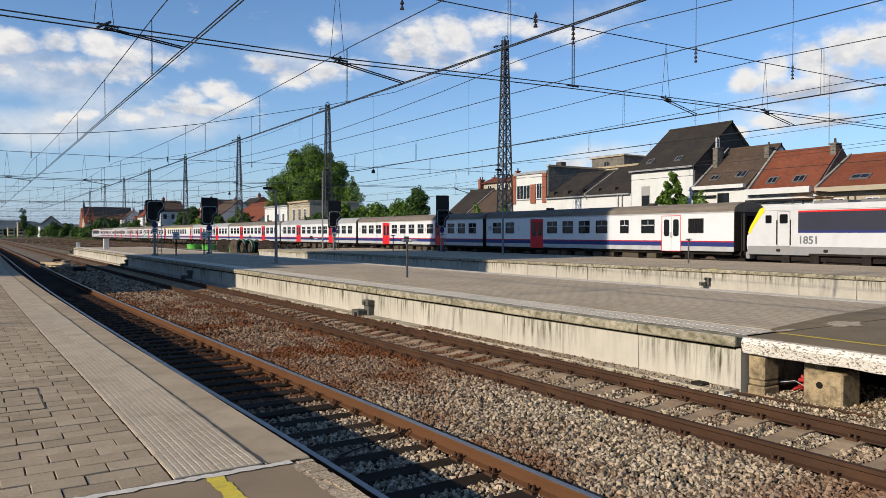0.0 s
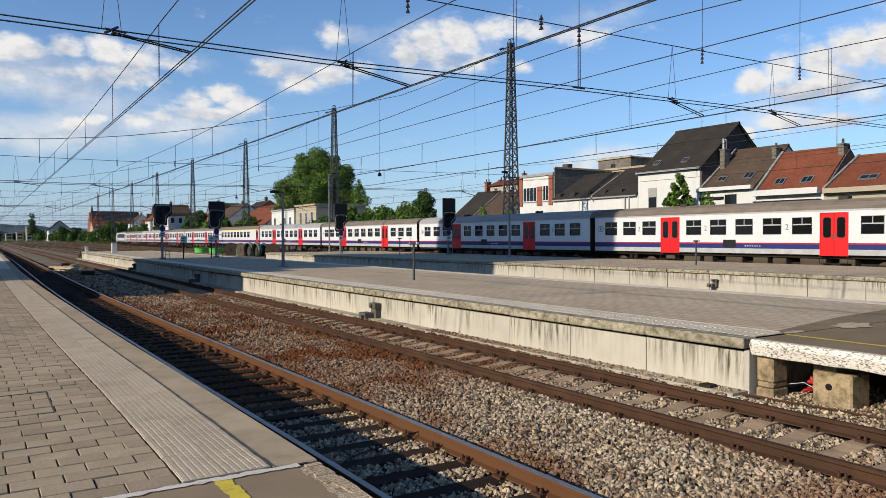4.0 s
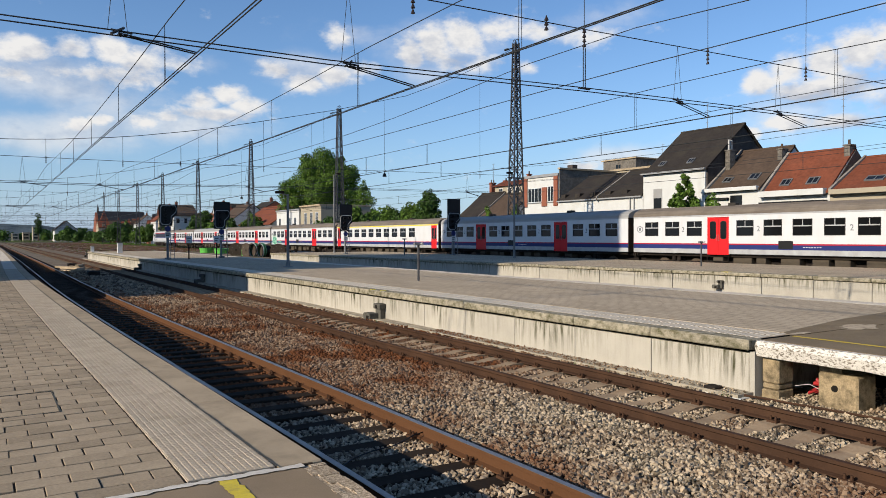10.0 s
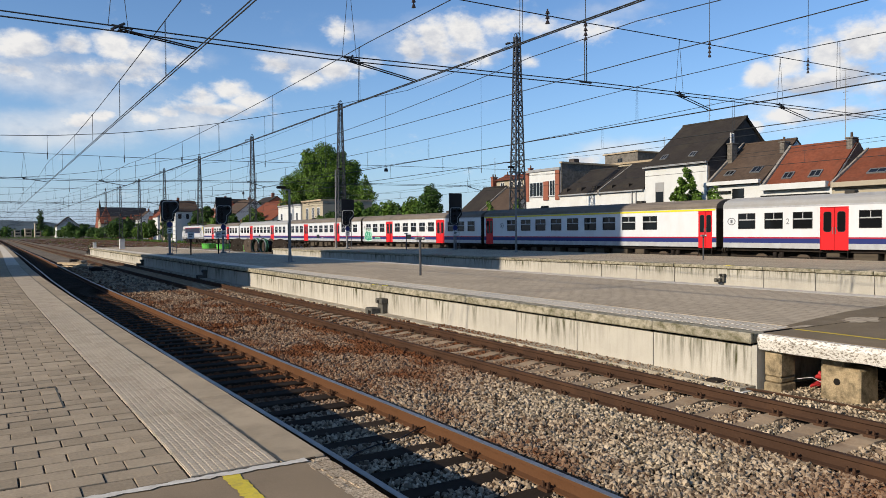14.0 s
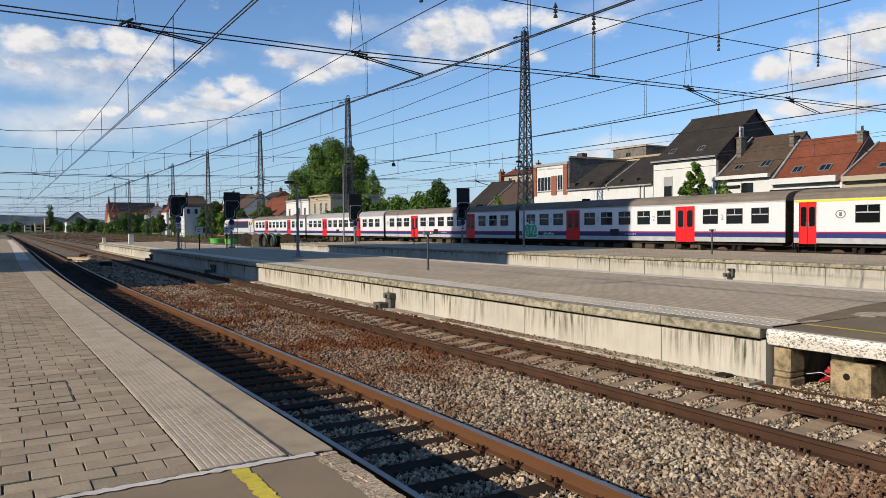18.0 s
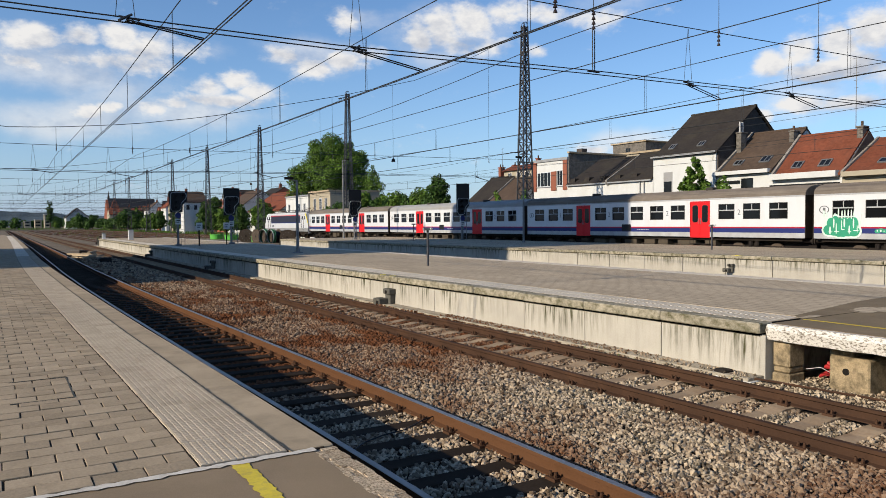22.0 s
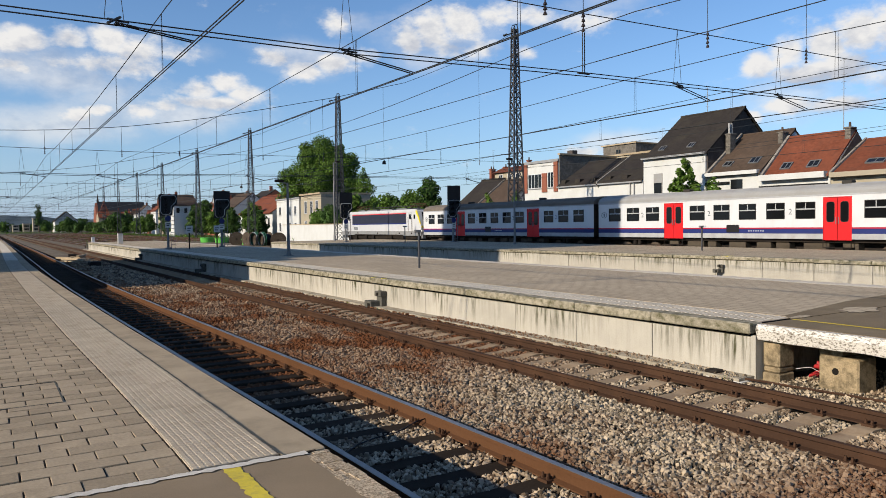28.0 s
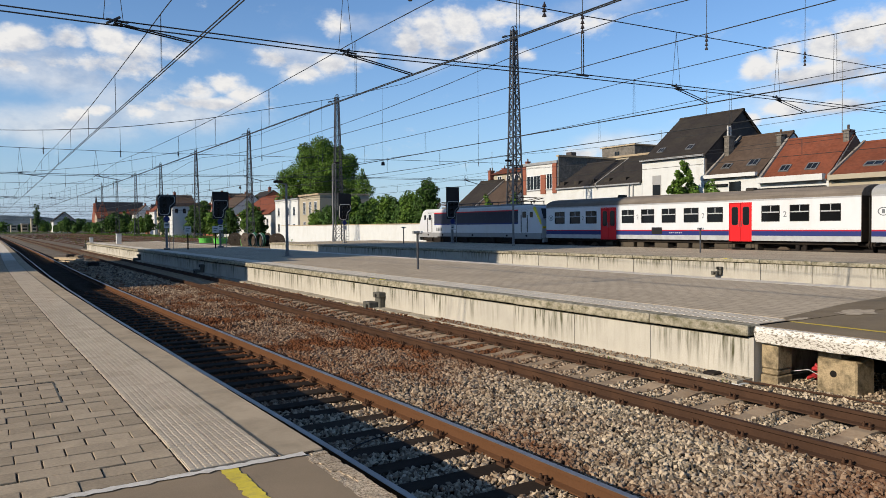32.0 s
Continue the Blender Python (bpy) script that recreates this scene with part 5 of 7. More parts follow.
for i, y in enumerate(SPANS):
    lattice_mast(42.0, y, i in (1, 2))
    xe = -12.5 if i == 1 else -48.0
    lm = thing("wire_post", "plain steel post for overhead wires", "post", xe - (0.1 if i != 1 else -0.02), y, -0.3, group="wire posts")
    bm = bmesh.new()
    tube(bm, (0, 0, 0), (0, 0, 18.5 if i != 1 else 10.4), 0.17, 0.11, 10)
    part("post", bm, M["mast"], lm)
    sp = thing("cross_span", "cross-span of wires hung between masts over the tracks", "overhead wire", 0, y, 0, group="cross-spans")
    fat = 1.0 if i == 0 else 1.25
    bm = bmesh.new()
    wire_run(bm, [(x, 0, head_z(x)) for x in np.linspace(xe, 41.8, 34)], 0.017 * fat)
    part("head_wire", bm, M["wire"], sp)
    bm = bmesh.new()
    wire_run(bm, [(x, 0, up_z(x)) for x in (xe, 3.35, 8, 13, 17.9, 22.8, 32, 41.7)], 0.013 * fat)
    part("upper_wire", bm, M["wire"], sp)
    for d in (0.0, 0.10):
        bm = bmesh.new()
        wire_run(bm, [(x, d * 0.4, low_z(x) + d) for x in (xe, 2, 6, 9, 13, 17, 22, 30, 41.6)], 0.013 * fat)
        part("lower_wire", bm, M["wire"], sp)
    for x, zc, back, zl in LINES:
        bm = bmesh.new()
        wire_run(bm, [(x, 0, head_z(x)), (x, 0, up_z(x))], 0.009 * fat)
        part("dropper", bm, M["wire"], sp)
        part("insulator", insulator_string(x, 0, up_z(x) - 0.36, up_z(x) + 0.12, 4, 0.05), M["insulator"], sp, "dark ribbed insulator")
        a = x - back
        bm = bmesh.new()
        for d in (-0.06, 0.06):
            wire_run(bm, [(a, d, zl + 0.02), (x, d, zc + 0.03)], 0.014 * fat)
        tube(bm, (a - 0.12, -0.1, zl - 0.02), (a + 0.12, 0.1, zl + 0.16), 0.024)
        tube(bm, (a - 0.1, 0.08, zl + 0.1), (a + 0.25, 0.02, zl + 0.06), 0.02)
        for k in range(3):
            tube(bm, (a + 0.02 + 0.09 * k, 0, zl + 0.02 - .01 * k), (a + 0.07 + 0.09 * k, 0, zl + 0.01 - .01 * k), 0.038, 0.02, 8)
        part("registration_arm", bm, M["wire"], sp, "black steady arm with insulator")
        bm = bmesh.new()
        for d in (-0.16, 0.16):
            wire_run(bm, [(a, 0, up_z(a)), (a + d, 0, low_z(a) + 0.1)], 0.006 * fat)
        part("stay_wire", bm, M["wire"], sp)
        if x < 30:
            wz = zc + 0.05
    bm = bmesh.new()
    for d in (-0.035, 0.035):
        tube(bm, (13.06 + d, 0, 6.06), (13.06 + d, 0, 7.10), 0.014)
    tube(bm, (12.85, 0, 6.05), (13.25, 0, 6.05), 0.025)
    wire_run(bm, [(13.06, 0, 7.10), (13.06, 0, head_z(13.06))], 0.010)
    h = part("hanger", bm, M["wire"], sp, "twin-rod hanger")
    part("insulator", insulator_string(13.06, 0, 7.12, 7.60, 4, 0.055), M["insulator"], h)
    part("insulator", insulator_string(11.8, 0, 7.36, 7.72, 3, 0.06), M["insulator"], sp)


for x, z, i in ((28.2, 7.3, 1), (28.2, 7.3, 2), (28.2, 7.3, 3)):
    hl = thing("hanging_lamp", "small dark yard lamp hung on a long wire", "lamp", x, SPANS[i], 0, group="hanging lamps")
    bm = bmesh.new()
    wire_run(bm, [(0, 0, z + 0.3), (0, 0, head_z(x))], 0.010, 5)
    part("wire", bm, M["wire"], hl)
    bm = bmesh.new()
    tube(bm, (0, 0, z), (0, 0, z + 0.26), 0.17, 0.13, 12)
    tube(bm, (0, 0, z + 0.26), (0, 0, z + 0.36), 0.06, 0.03, 8)
    part("housing", bm, M["black"], hl)


def sag(y, top, low, off=0.0):
    q = ((y - SPANS[0]) / 40.2 + off) % 1.0
    return low + (top - low) * (2 * q - 1) ** 2


for n, (x, zc, back, zl) in enumerate(LINES):
    ln = thing("overhead_line", "overhead contact line with messenger wire and droppers", "overhead wire", x, 0, 0, group="overhead lines")
    for d in (-0.03, 0.03):
        bm = bmesh.new()
        wire_run(bm, [(d, -40, zc), (d, 430, zc)], 0.0115)
        part("contact_wire", bm, M["wire"], ln)
    bm = bmesh.new()
    wire_run(bm, [(0, y, sag(y, 6.97, 6.67)) for y in np.arange(-40, 430, 4.02)], 0.011)
    part("messenger_wire", bm, M["wire"], ln)
    for k in range(-5, 40):
        y = SPANS[0] + 6.6 * k + 2.8
        bm = bmesh.new()
        for d in (-0.045, 0.045):
            wire_run(bm, [(0, y + d, zc + 0.01), (0, y + d * 0.7, sag(y, 6.97, 6.67))], 0.0055 if k < 8 else 0.008, 4)
        part("dropper", bm, M["wire"], ln)
feeder = thing("feeder_line", "pair of feeder wires above the island platform", "overhead wire", 13.06, 0, 0)
for z0, z1 in ((6.28, 6.18), (7.3, 6.56)):
    bm = bmesh.new()
    wire_run(bm, [(0, y, sag(y, z0, z1)) for y in np.arange(-40, 430, 4.02)], 0.011)
    part("feeder_wire", bm, M["wire"], feeder)
for x, z in ((40.3, 8.6), (43.4, 7.6)):
    ln = thing("line_wire", "single line wire running beside the masts", "overhead wire", x, 0, 0, group="line wires")
    bm = bmesh.new()
    wire_run(bm, [(0, y, sag(y, z, z - 0.5)) for y in np.arange(-40, 430, 4.02)], 0.012)
    part("wire", bm, M["wire"], ln)
    for y in SPANS:
        bm = bmesh.new()
        tube(bm, (42.0 - x, y, z), (0, y, z), 0.03, seg=5)
        part("bracket", bm, M["wire"], ln)


# ---- signals, lamps, posts ----
def signal(x, y, top, tall, label):
    s = thing("signal", label, "railway signal", x, y, TOP + 0.03, group="signals")
    t = top - TOP
    bm = bmesh.new()
    tube(bm, (-0.02, 0.1, 0), (-0.02, 0.1, t - 1.0), 0.09, seg=10)
    part("pole", bm, M["steel"], s)
    part("base", cbox(-0.2, 0.2, -0.1, 0.3, -0.03, 0.1, 0.02), M["steel"], s)

    def outline():
        # an upright oval field with a wing to the upper right
        pts = [(-0.30, -0.42), (-0.40, -0.30), (-0.40, 0.36), (-0.32, 0.46), (0.36, 0.46), (0.44, 0.34), (0.40, 0.16), (0.16, -0.04), (0.14, -0.32), (0.04, -0.42)]
        return [(u * 1.36, v * 1.58) for u, v in pts]
    zc = t - tall + 0.78
    bm = bmesh.new()
    prism(bm, [(-0.62, zc - 0.76), (0.30, zc - 0.76), (0.34, zc - 0.2), (0.66, zc + 0.12), (0.66, t), (-0.62, t)], -0.06, 0.02)
    b = part("backboard", bm, M["black"], s, "black backing board")
    bm = bmesh.new()
    o = outline()
    for (a0, a1), (b0, b1) in zip(o, o[1:] + o[:1]):
        tube(bm, (a0, -0.068, zc + a1), (b0, -0.068, zc + b1), 0.018, seg=5)
    part("border", bm, M["whitepale"], b, "pale reflective border")
    for u, v in ((-0.2, 0.45), (0.32, 0.5), (-0.2, 0.02), (-0.2, -0.4)):
        bm = bmesh.new()
        tube(bm, (u, -0.06, zc + v), (u, -0.26, zc + v + 0.0), 0.115, 0.125, 12, caps=False)
        part("hood", bm, M["black"], b)
        bm = bmesh.new()
        tube(bm, (u, -0.05, zc + v), (u, -0.07, zc + v), 0.10, seg=12)
        part("lens", bm, M["black"], b)
    pz = zc - 1.1
    bm = bmesh.new()
    tube(bm, (-0.02, -0.04, pz + 0.12), (-0.02, 0.0, pz + 0.12), 0.22, seg=16)
    part("round_plate", bm, M["blue"], s, "blue round plate")
    p = part("number_plate", boxes((-0.22, 0.18, -0.05, -0.02, pz - 0.55, pz - 0.14)), M["whitepale"], s, "small white plate")
    part("plate_bars", boxes((-0.15, 0.11, -0.056, -0.05, pz - 0.30, pz - 0.24), (-0.15, 0.06, -0.056, -0.05, pz - 0.42, pz - 0.36)), M["black"], p)
    part("ladder", boxes((0.18, 0.21, 0.12, 0.16, 0, t - 1.2), (0.46, 0.49, 0.12, 0.16, 0, t - 1.2), *[(0.21, 0.46, 0.125, 0.15, 0.3 + 0.3 * k, 0.325 + 0.3 * k) for k in range(int((t - 1.6) / 0.3))]), M["steel"], s)
    return s


M["whitepale"] = mat("pale_enamel", (0.62, 0.62, 0.60), 0.5, bump=0)
signal(11.45, 56.8, 4.70, 1.60, "black-faced railway signal with pale border")
signal(16.0, 59.0, 5.10, 2.20, "tall black-faced railway signal with pale border")
signal(28.7, 63.1, 5.32, 2.55, "tall black-faced railway signal with pale border")
signal(34.0, 52.6, 5.50, 2.75, "tall black-faced railway signal with pale border")


def lamp_post(x, y, h, arm):
    l = thing("street_lamp", "slim grey platform lamp post with a flat lantern", "lamp post", x, y, TOP, group="platform lamps")
    bm = bmesh.new()
    tube(bm, (0, 0, 0), (0, 0, h), 0.085, 0.055, 12)
    tube(bm, (0, 0, 0), (0, 0, 0.25), 0.13, 0.10, 12)
    part("pole", bm, M["steel"], l)
    bm = bmesh.new()
    tube(bm, (0, 0, h - 0.05), (arm, -0.1, h + 0.06), 0.035)
    part("arm", bm, M["steel"], l)
    a, b = sorted((arm * 0.45, arm * 1.3))
    part("lantern", cbox(a, b, -0.22, 0.04, h + 0.02, h + 0.16, 0.03), M["under"], l, "dark flat lantern")
    part("base_plate", cbox(-0.22, 0.22, -0.22, 0.22, 0, 0.03, 0.005), M["steel"], l)


lamp_post(13.9, 38.1, 3.95, -0.55)
lamp_post(33.0, 42.8, 6.2, -0.55)
lamp_post(30.1, 69.0, 8.0, 0.5)


def bollard_post(x, y, h):
    p = thing("indicator_post", "short dark post with a small cross-piece on top", "post", x, y, TOP + 0.0, group="indicator posts")
    bm = bmesh.new()
    tube(bm, (0, 0, 0), (0, 0, h), 0.042, seg=10)
    part("pole", bm, M["mast"], p)
    part("head", cbox(-0.19, 0.19, -0.06, 0.06, h - 0.05, h + 0.05, 0.015), M["steel"], p)
    bm = bmesh.new()
    tube(bm, (0.10, -0.06, h + 0.01), (0.10, -0.12, h + 0.01), 0.04, 0.045, 10)
    part("lamp", bm, M["whitepale"], p)


bollard_post(13.4, 23.1, 1.35)
bollard_post(31.5, 25.0, 1.3)
bollard_post(30.8, 55.5, 1.45)
for x, y, h, w in ((11.9, 83.2, 1.05, 0.5), (10.6, 95.0, 0.6, 0.35)):
    k = thing("cabinet", "pale grey trackside cabinet on the platform end", "cabinet", x, y, TOP - 0.002, group="cabinets")
    part("body", cbox(-w / 2, w / 2, -0.2, 0.2, 0, h, 0.02), M["whitepale"], k)
    part("lid", cbox(-w / 2 - 0.03, w / 2 + 0.03, -0.23, 0.23, h, h + 0.05, 0.01), M["lightgrey"], k)
for x, y in ((12.75, 56.0), (15.1, 57.2)):
    s = thing("sign_post", "low dark post with a small pale plate", "sign", x, y, TOP, group="sign posts")
    bm = bmesh.new()
    tube(bm, (0, 0, 0), (0, 0, 1.75), 0.05, seg=8)
    part("pole", bm, M["under"], s)
    p = part("plate", cbox(-0.24, 0.24, -0.08, -0.05, 1.2, 1.72, 0.008), M["whitepale"], s)
    part("plate_bars", boxes((-0.16, 0.14, -0.086, -0.08, 1.5, 1.58), (-0.16, 0.06, -0.086, -0.08, 1.34, 1.42)), M["letter"], p)

# small fittings at the platform walls
def junction(x, y, z, name, s=1.0):
    j = thing(name, "grey concrete cable box against the platform wall", "cable box", x, y, z, group="cable boxes")
    part("post", cbox(0.0, 0.16 * s, -0.16 * s, 0.16 * s, 0, 0.48 * s, 0.02), M["box_concrete"], j)
    part("cap", cbox(-0.05, 0.18 * s, -0.20 * s, 0.20 * s, 0.36 * s, 0.52 * s, 0.02), M["box_concrete"], j)
    # hole and opening are black pieces in place of shaded recesses
    bm = bmesh.new()
    tube(bm, (-0.06, 0, 0.43 * s), (-0.03, 0, 0.43 * s), 0.055, seg=10)
    part("hole", bm, M["void"], j)
    part("box", cbox(-0.30 * s, 0.0, -0.05 * s, 0.38 * s, 0, 0.24 * s, 0.02), M["box_concrete"], j)
    part("opening", boxes((-0.31 * s, -0.28 * s, 0.0, 0.16 * s, 0.03, 0.17 * s)), M["void"], j)


junction(9.82, 19.35, -0.24, "cable_box")
junction(9.80, 59.3, -0.24, "cable_box")
junction(9.80, 40.3, -0.24, "cable_box")
junction(26.98, 20.45, -0.02, "cable_box", 0.68)
one("edge_mark", boxes((edge_3(20.2) - 0.075, edge_3(20.2) + 0.3, 20.1, 20.45, TOP - 0.02, TOP + 0.059)), M["yellow"], "small yellow paint mark on the platform edge", "paint mark", group="edge marks")
for yy in (19.3, 19.95):
    one("edge_mark", boxes((P2A - 0.065, P2A + 0.1, yy, yy + 0.07, TOP - 0.15, TOP + 0.009)), M["yellow"], "small yellow paint mark on the platform edge", "paint mark", group="edge marks")
rp = thing("point_rod", "thin rusty rod and bracket lying along the wall foot", "rod", 9.75, 7.6, -0.24)
bm = bmesh.new()
tube(bm, (0, 2.4, 0.03), (-0.02, -0.3, 0.06), 0.022)
tube(bm, (-0.02, -0.3, 0.06), (0.3, -2.6, 0.05), 0.018)
part("rod", bm, M["rust_dark"], rp)
part("bracket", cbox(-0.1, 0.12, -0.2, 0.02, 0.0, 0.12, 0.02), M["under"], rp)
part("trough", boxes((-0.14, 0.08, -0.7, -0.05, -0.02, 0.028)), M["whitepale"], rp, "pale cable trough")
cb = thing("cable_bundle", "red sheathed cables lying under the old platform", "cable", 10.7, 6.15, -0.22)
rc = random.Random(3)
for k in range(5):
    bm = bmesh.new()
    pts = [(0.05 * k + rc.uniform(-.05, .05), 0.32 - 0.16 * q + rc.uniform(-.04, .04), 0.06 + 0.05 * (k % 3) + 0.10 * math.sin(q * 1.1 + k)) for q in range(5)]
    wire_run(bm, pts, 0.035, 8)
    part("cable", bm, M["cablered"], cb)
bm = bmesh.new()
wire_run(bm, [(-0.35, 0.35, 0.2), (-0.3, 0.15, 0.25), (-0.2, -0.1, 0.12), (-0.05, -0.4, 0.08)], 0.005, 6)
part("thin_wire", bm, M["whitepale"], cb, "pale thin wire")

bc = thing("bond_cable", "thin dark cable looped across the first track", "cable", 0, 0, 0)
bm = bmesh.new()
wire_run(bm, [(3.05, 6.92, -0.15), (3.32, 7.12, -0.13), (3.6, 7.24, -0.128), (3.91, 7.29, -0.125), (4.1, 7.38, -0.11), (4.25, 7.46, -0.10), (4.42, 7.50, -0.09)], 0.008, 6)
part("cable", bm, M["black"], bc)

# old sleepers and pipes lying between the tracks
pile = thing("timber_pile", "pile of old grey sleepers lying between the tracks", "timber pile", 5.6, 62.0, -0.24)
rp2 = random.Random(13)
for k in range(9):
    part("timber", cbox(-0.12, 0.12, -1.2, 1.2, 0, 0.14, 0.015), M["paver"], pile, at=pose(rp2.uniform(-0.7, 0.7), rp2.uniform(-3, 3), 0.0 + 0.15 * (k // 4), 0, 0, rp2.uniform(-35, 35)))
for x, y in ((5.9, 52.5), (6.2, 70.0), (11.0, 104.0)):
    pm = thing("point_machine", "dark grey point machine beside the rails", "point machine", x, y, -0.23, group="point machines")
    part("case", cbox(-0.35, 0.35, -0.5, 0.5, 0, 0.32, 0.04), M["under"], pm)
    bm = bmesh.new()
    tube(bm, (0.3, 0.1, 0.1), (1.1, 0.1, 0.06), 0.03)
    part("rod", bm, M["rust_dark"], pm)
# ---- houses ----
def opening(h, x, y, z0, z1, w, face=-1, frame_mat=None, bars=1, sill=True, arch=False):
    """A window on a wall that faces -x (or, for face 'y', the -y side)."""
    fm = frame_mat or M["white"]
    if face == "y":
        def B(u0, u1, d0, d1, a, b):
            return (x + u0, x + u1, y - d1, y - d0, a, b)
    else:
        def B(u0, u1, d0, d1, a, b):
            return (x - d1, x - d0, y + u0, y + u1, a, b)
    wn = part("window", boxes(B(-w / 2, w / 2, -0.02, 0.03, z0, z0 + 0.07), B(-w / 2, w / 2, -0.02, 0.03, z1 - 0.07, z1), B(-w / 2, -w / 2 + 0.07, -0.02, 0.03, z0 + .07, z1 - .07),
                              B(w / 2 - 0.07, w / 2, -0.02, 0.03, z0 + .07, z1 - .07), *[B(-w / 2 + w * (k + 1) / (bars + 1) - 0.03, -w / 2 + w * (k + 1) / (bars + 1) + 0.03, -0.02, 0.025, z0 + .07, z1 - .07) for k in range(bars)]), fm, h)
    part("pane", boxes(B(-w / 2 + .05, w / 2 - .05, -0.02, 0.008, z0 + .05, z1 - .05)), M["winglass"], wn)
    if sill:
        part("sill", boxes(B(-w / 2 - 0.08, w / 2 + 0.08, 0.0, 0.12, z0 - 0.08, z0)), M["zinc"], wn)


def roof_slopes(h, x0, xr, x1, y0, y1, eave, ridge, m, over=0.25, eave2=None):
    """Two sloping roof sheets with thickness, ridge along y."""
    e2 = eave if eave2 is None else eave2
    for a, b, ea in ((x0, xr, eave), (x1, xr, e2)):
        s = 1 if b > a else -1
        sl = (ridge - ea) / abs(b - a)
        bm = bmesh.new()
        prism(bm, [(a - s * over, ea - over * sl), (b, ridge), (b, ridge + 0.16), (a - s * over, ea - over * sl + 0.16)], y0, y1)
        part("roof_slope", bm, m, h)
    bm = bmesh.new()
    tube(bm, (xr, y0, ridge + 0.13), (xr, y1, ridge + 0.13), 0.13, seg=8)
    part("ridge", bm, m, h)


def shell(h, x0, xr, x1, y0, y1, eave, ridge, m, eave2=None):
    bm = bmesh.new()
    prism(bm, [(x0, -0.42), (x1, -0.42), (x1, eave if eave2 is None else eave2), (xr, ridge), (x0, eave)], y0, y1)
    return part("wall", bm, m, h)


def skylight(h, x0, xr, eave, ridge, y, q, w=1.0, l=1.0):
    w, l = w * 0.82, l * 0.78
    sl = math.atan2(ridge - eave, xr - x0)
    x, z = x0 + (xr - x0) * q, eave + (ridge - eave) * q + 0.17
    m = Matrix.Translation((x, y, z)) @ Matrix.Rotation(-sl, 4, "Y")
    f = part("skylight", boxes((-l / 2, l / 2, -w / 2, -w / 2 + .08, -.02, .09), (-l / 2, l / 2, w / 2 - .08, w / 2, -.02, .09), (-l / 2, -l / 2 + .08, -w / 2 + .08, w / 2 - .08, -.02, .09),
                               (l / 2 - .08, l / 2, -w / 2 + .08, w / 2 - .08, -.02, .09), (-l / 2 + .08, l / 2 - .08, -.03, .03, -.02, .08)), M["steel"], h, at=m)
    part("pane", boxes((-l / 2 + .06, l / 2 - .06, -w / 2 + .06, w / 2 - .06, -.01, .06)), M["winglass"], f)


def verge(h, x0, xr, eave, ridge, y0, y1):
    bm = bmesh.new()
    prism(bm, [(x0 - 0.3, eave - 0.3), (xr, ridge - 0.1), (xr, ridge + 0.34), (x0 - 0.3, eave + 0.18)], y0, y1)
    part("verge", bm, M["verge"], h, "pale verge wall")


def chimney(h, x, y, z0, z1, w, m, pots=3):
    c = part("chimney", cbox(x - w / 2, x + w / 2, y - w * 0.32, y + w * 0.32, z0, z1, 0.03), m, h)
    part("cap", cbox(x - w / 2 - .06, x + w / 2 + .06, y - w * .35 - .06, y + w * .35 + .06, z1, z1 + .12, 0.02), m, c)
    for k in range(pots):
        xx = x + (k - (pots - 1) / 2) * w / max(1, pots)
        bm = bmesh.new()
        tube(bm, (xx, y, z1 + .12), (xx, y, z1 + .5), .10, .085, 8)
        part("pot", bm, M["tile_b"], c)


G = "houses behind the line"
# tall white house
h = thing("house", "tall white house with a steep dark slate roof", "house", group=G)
shell(h, 52, 57, 62, 40.9, 47.8, 8.1, 12.0, M["render_w"])
part("gable_wall", boxes((52.15, 62, 40.78, 40.9, -0.4, 8.1)), M["brick_d"], h, "dark brick side wall")
bm = bmesh.new()
prism(bm, [(52.1, 8.1), (61.9, 8.1), (57, 12.0)], 40.78, 40.9)
part("gable", bm, M["brick_d"], h, "dark gable end")
roof_slopes(h, 52, 57, 62, 40.6, 47.6, 8.1, 12.1, M["slate"])
part("gutter", boxes((51.6, 51.85, 40.7, 47.8, 7.95, 8.1)), M["zinc"], h)
d = part("doorway", boxes((51.96, 52.03, 45.55, 46.55, 4.2, 6.6)), M["lightgrey"], h, "grey shutter above a dark opening")
part("opening", boxes((51.93, 51.97, 45.62, 46.48, 4.2, 5.75)), M["winglass"], d)
for yy in (43.0, 46.2):
    skylight(h, 52, 57, 8.1, 12.1, yy, 0.16, 0.8, 0.9)
chimney(h, 54.6, 40.35, 6.0, 9.6, 0.75, M["stone_g"], 0)
for k in range(2):
    bm = bmesh.new()
    tube(bm, (54.42 + 0.32 * k, 40.35, 9.7), (54.42 + 0.32 * k, 40.35, 10.6), 0.09, seg=8)
    part("flue", bm, M["zinc"], h, "tall metal flue")
# brown-tiled house
h = thing("house", "white house with a brown tiled roof and two skylights", "house", group=G)
shell(h, 52, 56.5, 61, 35.62, 40.76, 6.1, 9.5, M["render_w"])
roof_slopes(h, 52, 56.5, 61, 35.6, 40.76, 6.1, 9.55, M["tile_b"])
verge(h, 52, 56.5, 6.1, 9.55, 40.52, 40.74)
part("gutter_box", boxes((51.5, 51.9, 35.7, 40.7, 5.95, 6.25)), M["render_w"], h)
part("dark_doorway", boxes((51.96, 52.02, 37.3, 38.4, 3.6, 5.6)), M["winglass"], h)
part("ledge", boxes((51.7, 52.0, 38.5, 40.7, 5.3, 5.45)), M["black"], h)
skylight(h, 52, 56.5, 6.1, 9.55, 39.3, 0.2, 1.0, 0.9)
skylight(h, 52, 56.5, 6.1, 9.55, 36.9, 0.24, 1.1, 1.1)
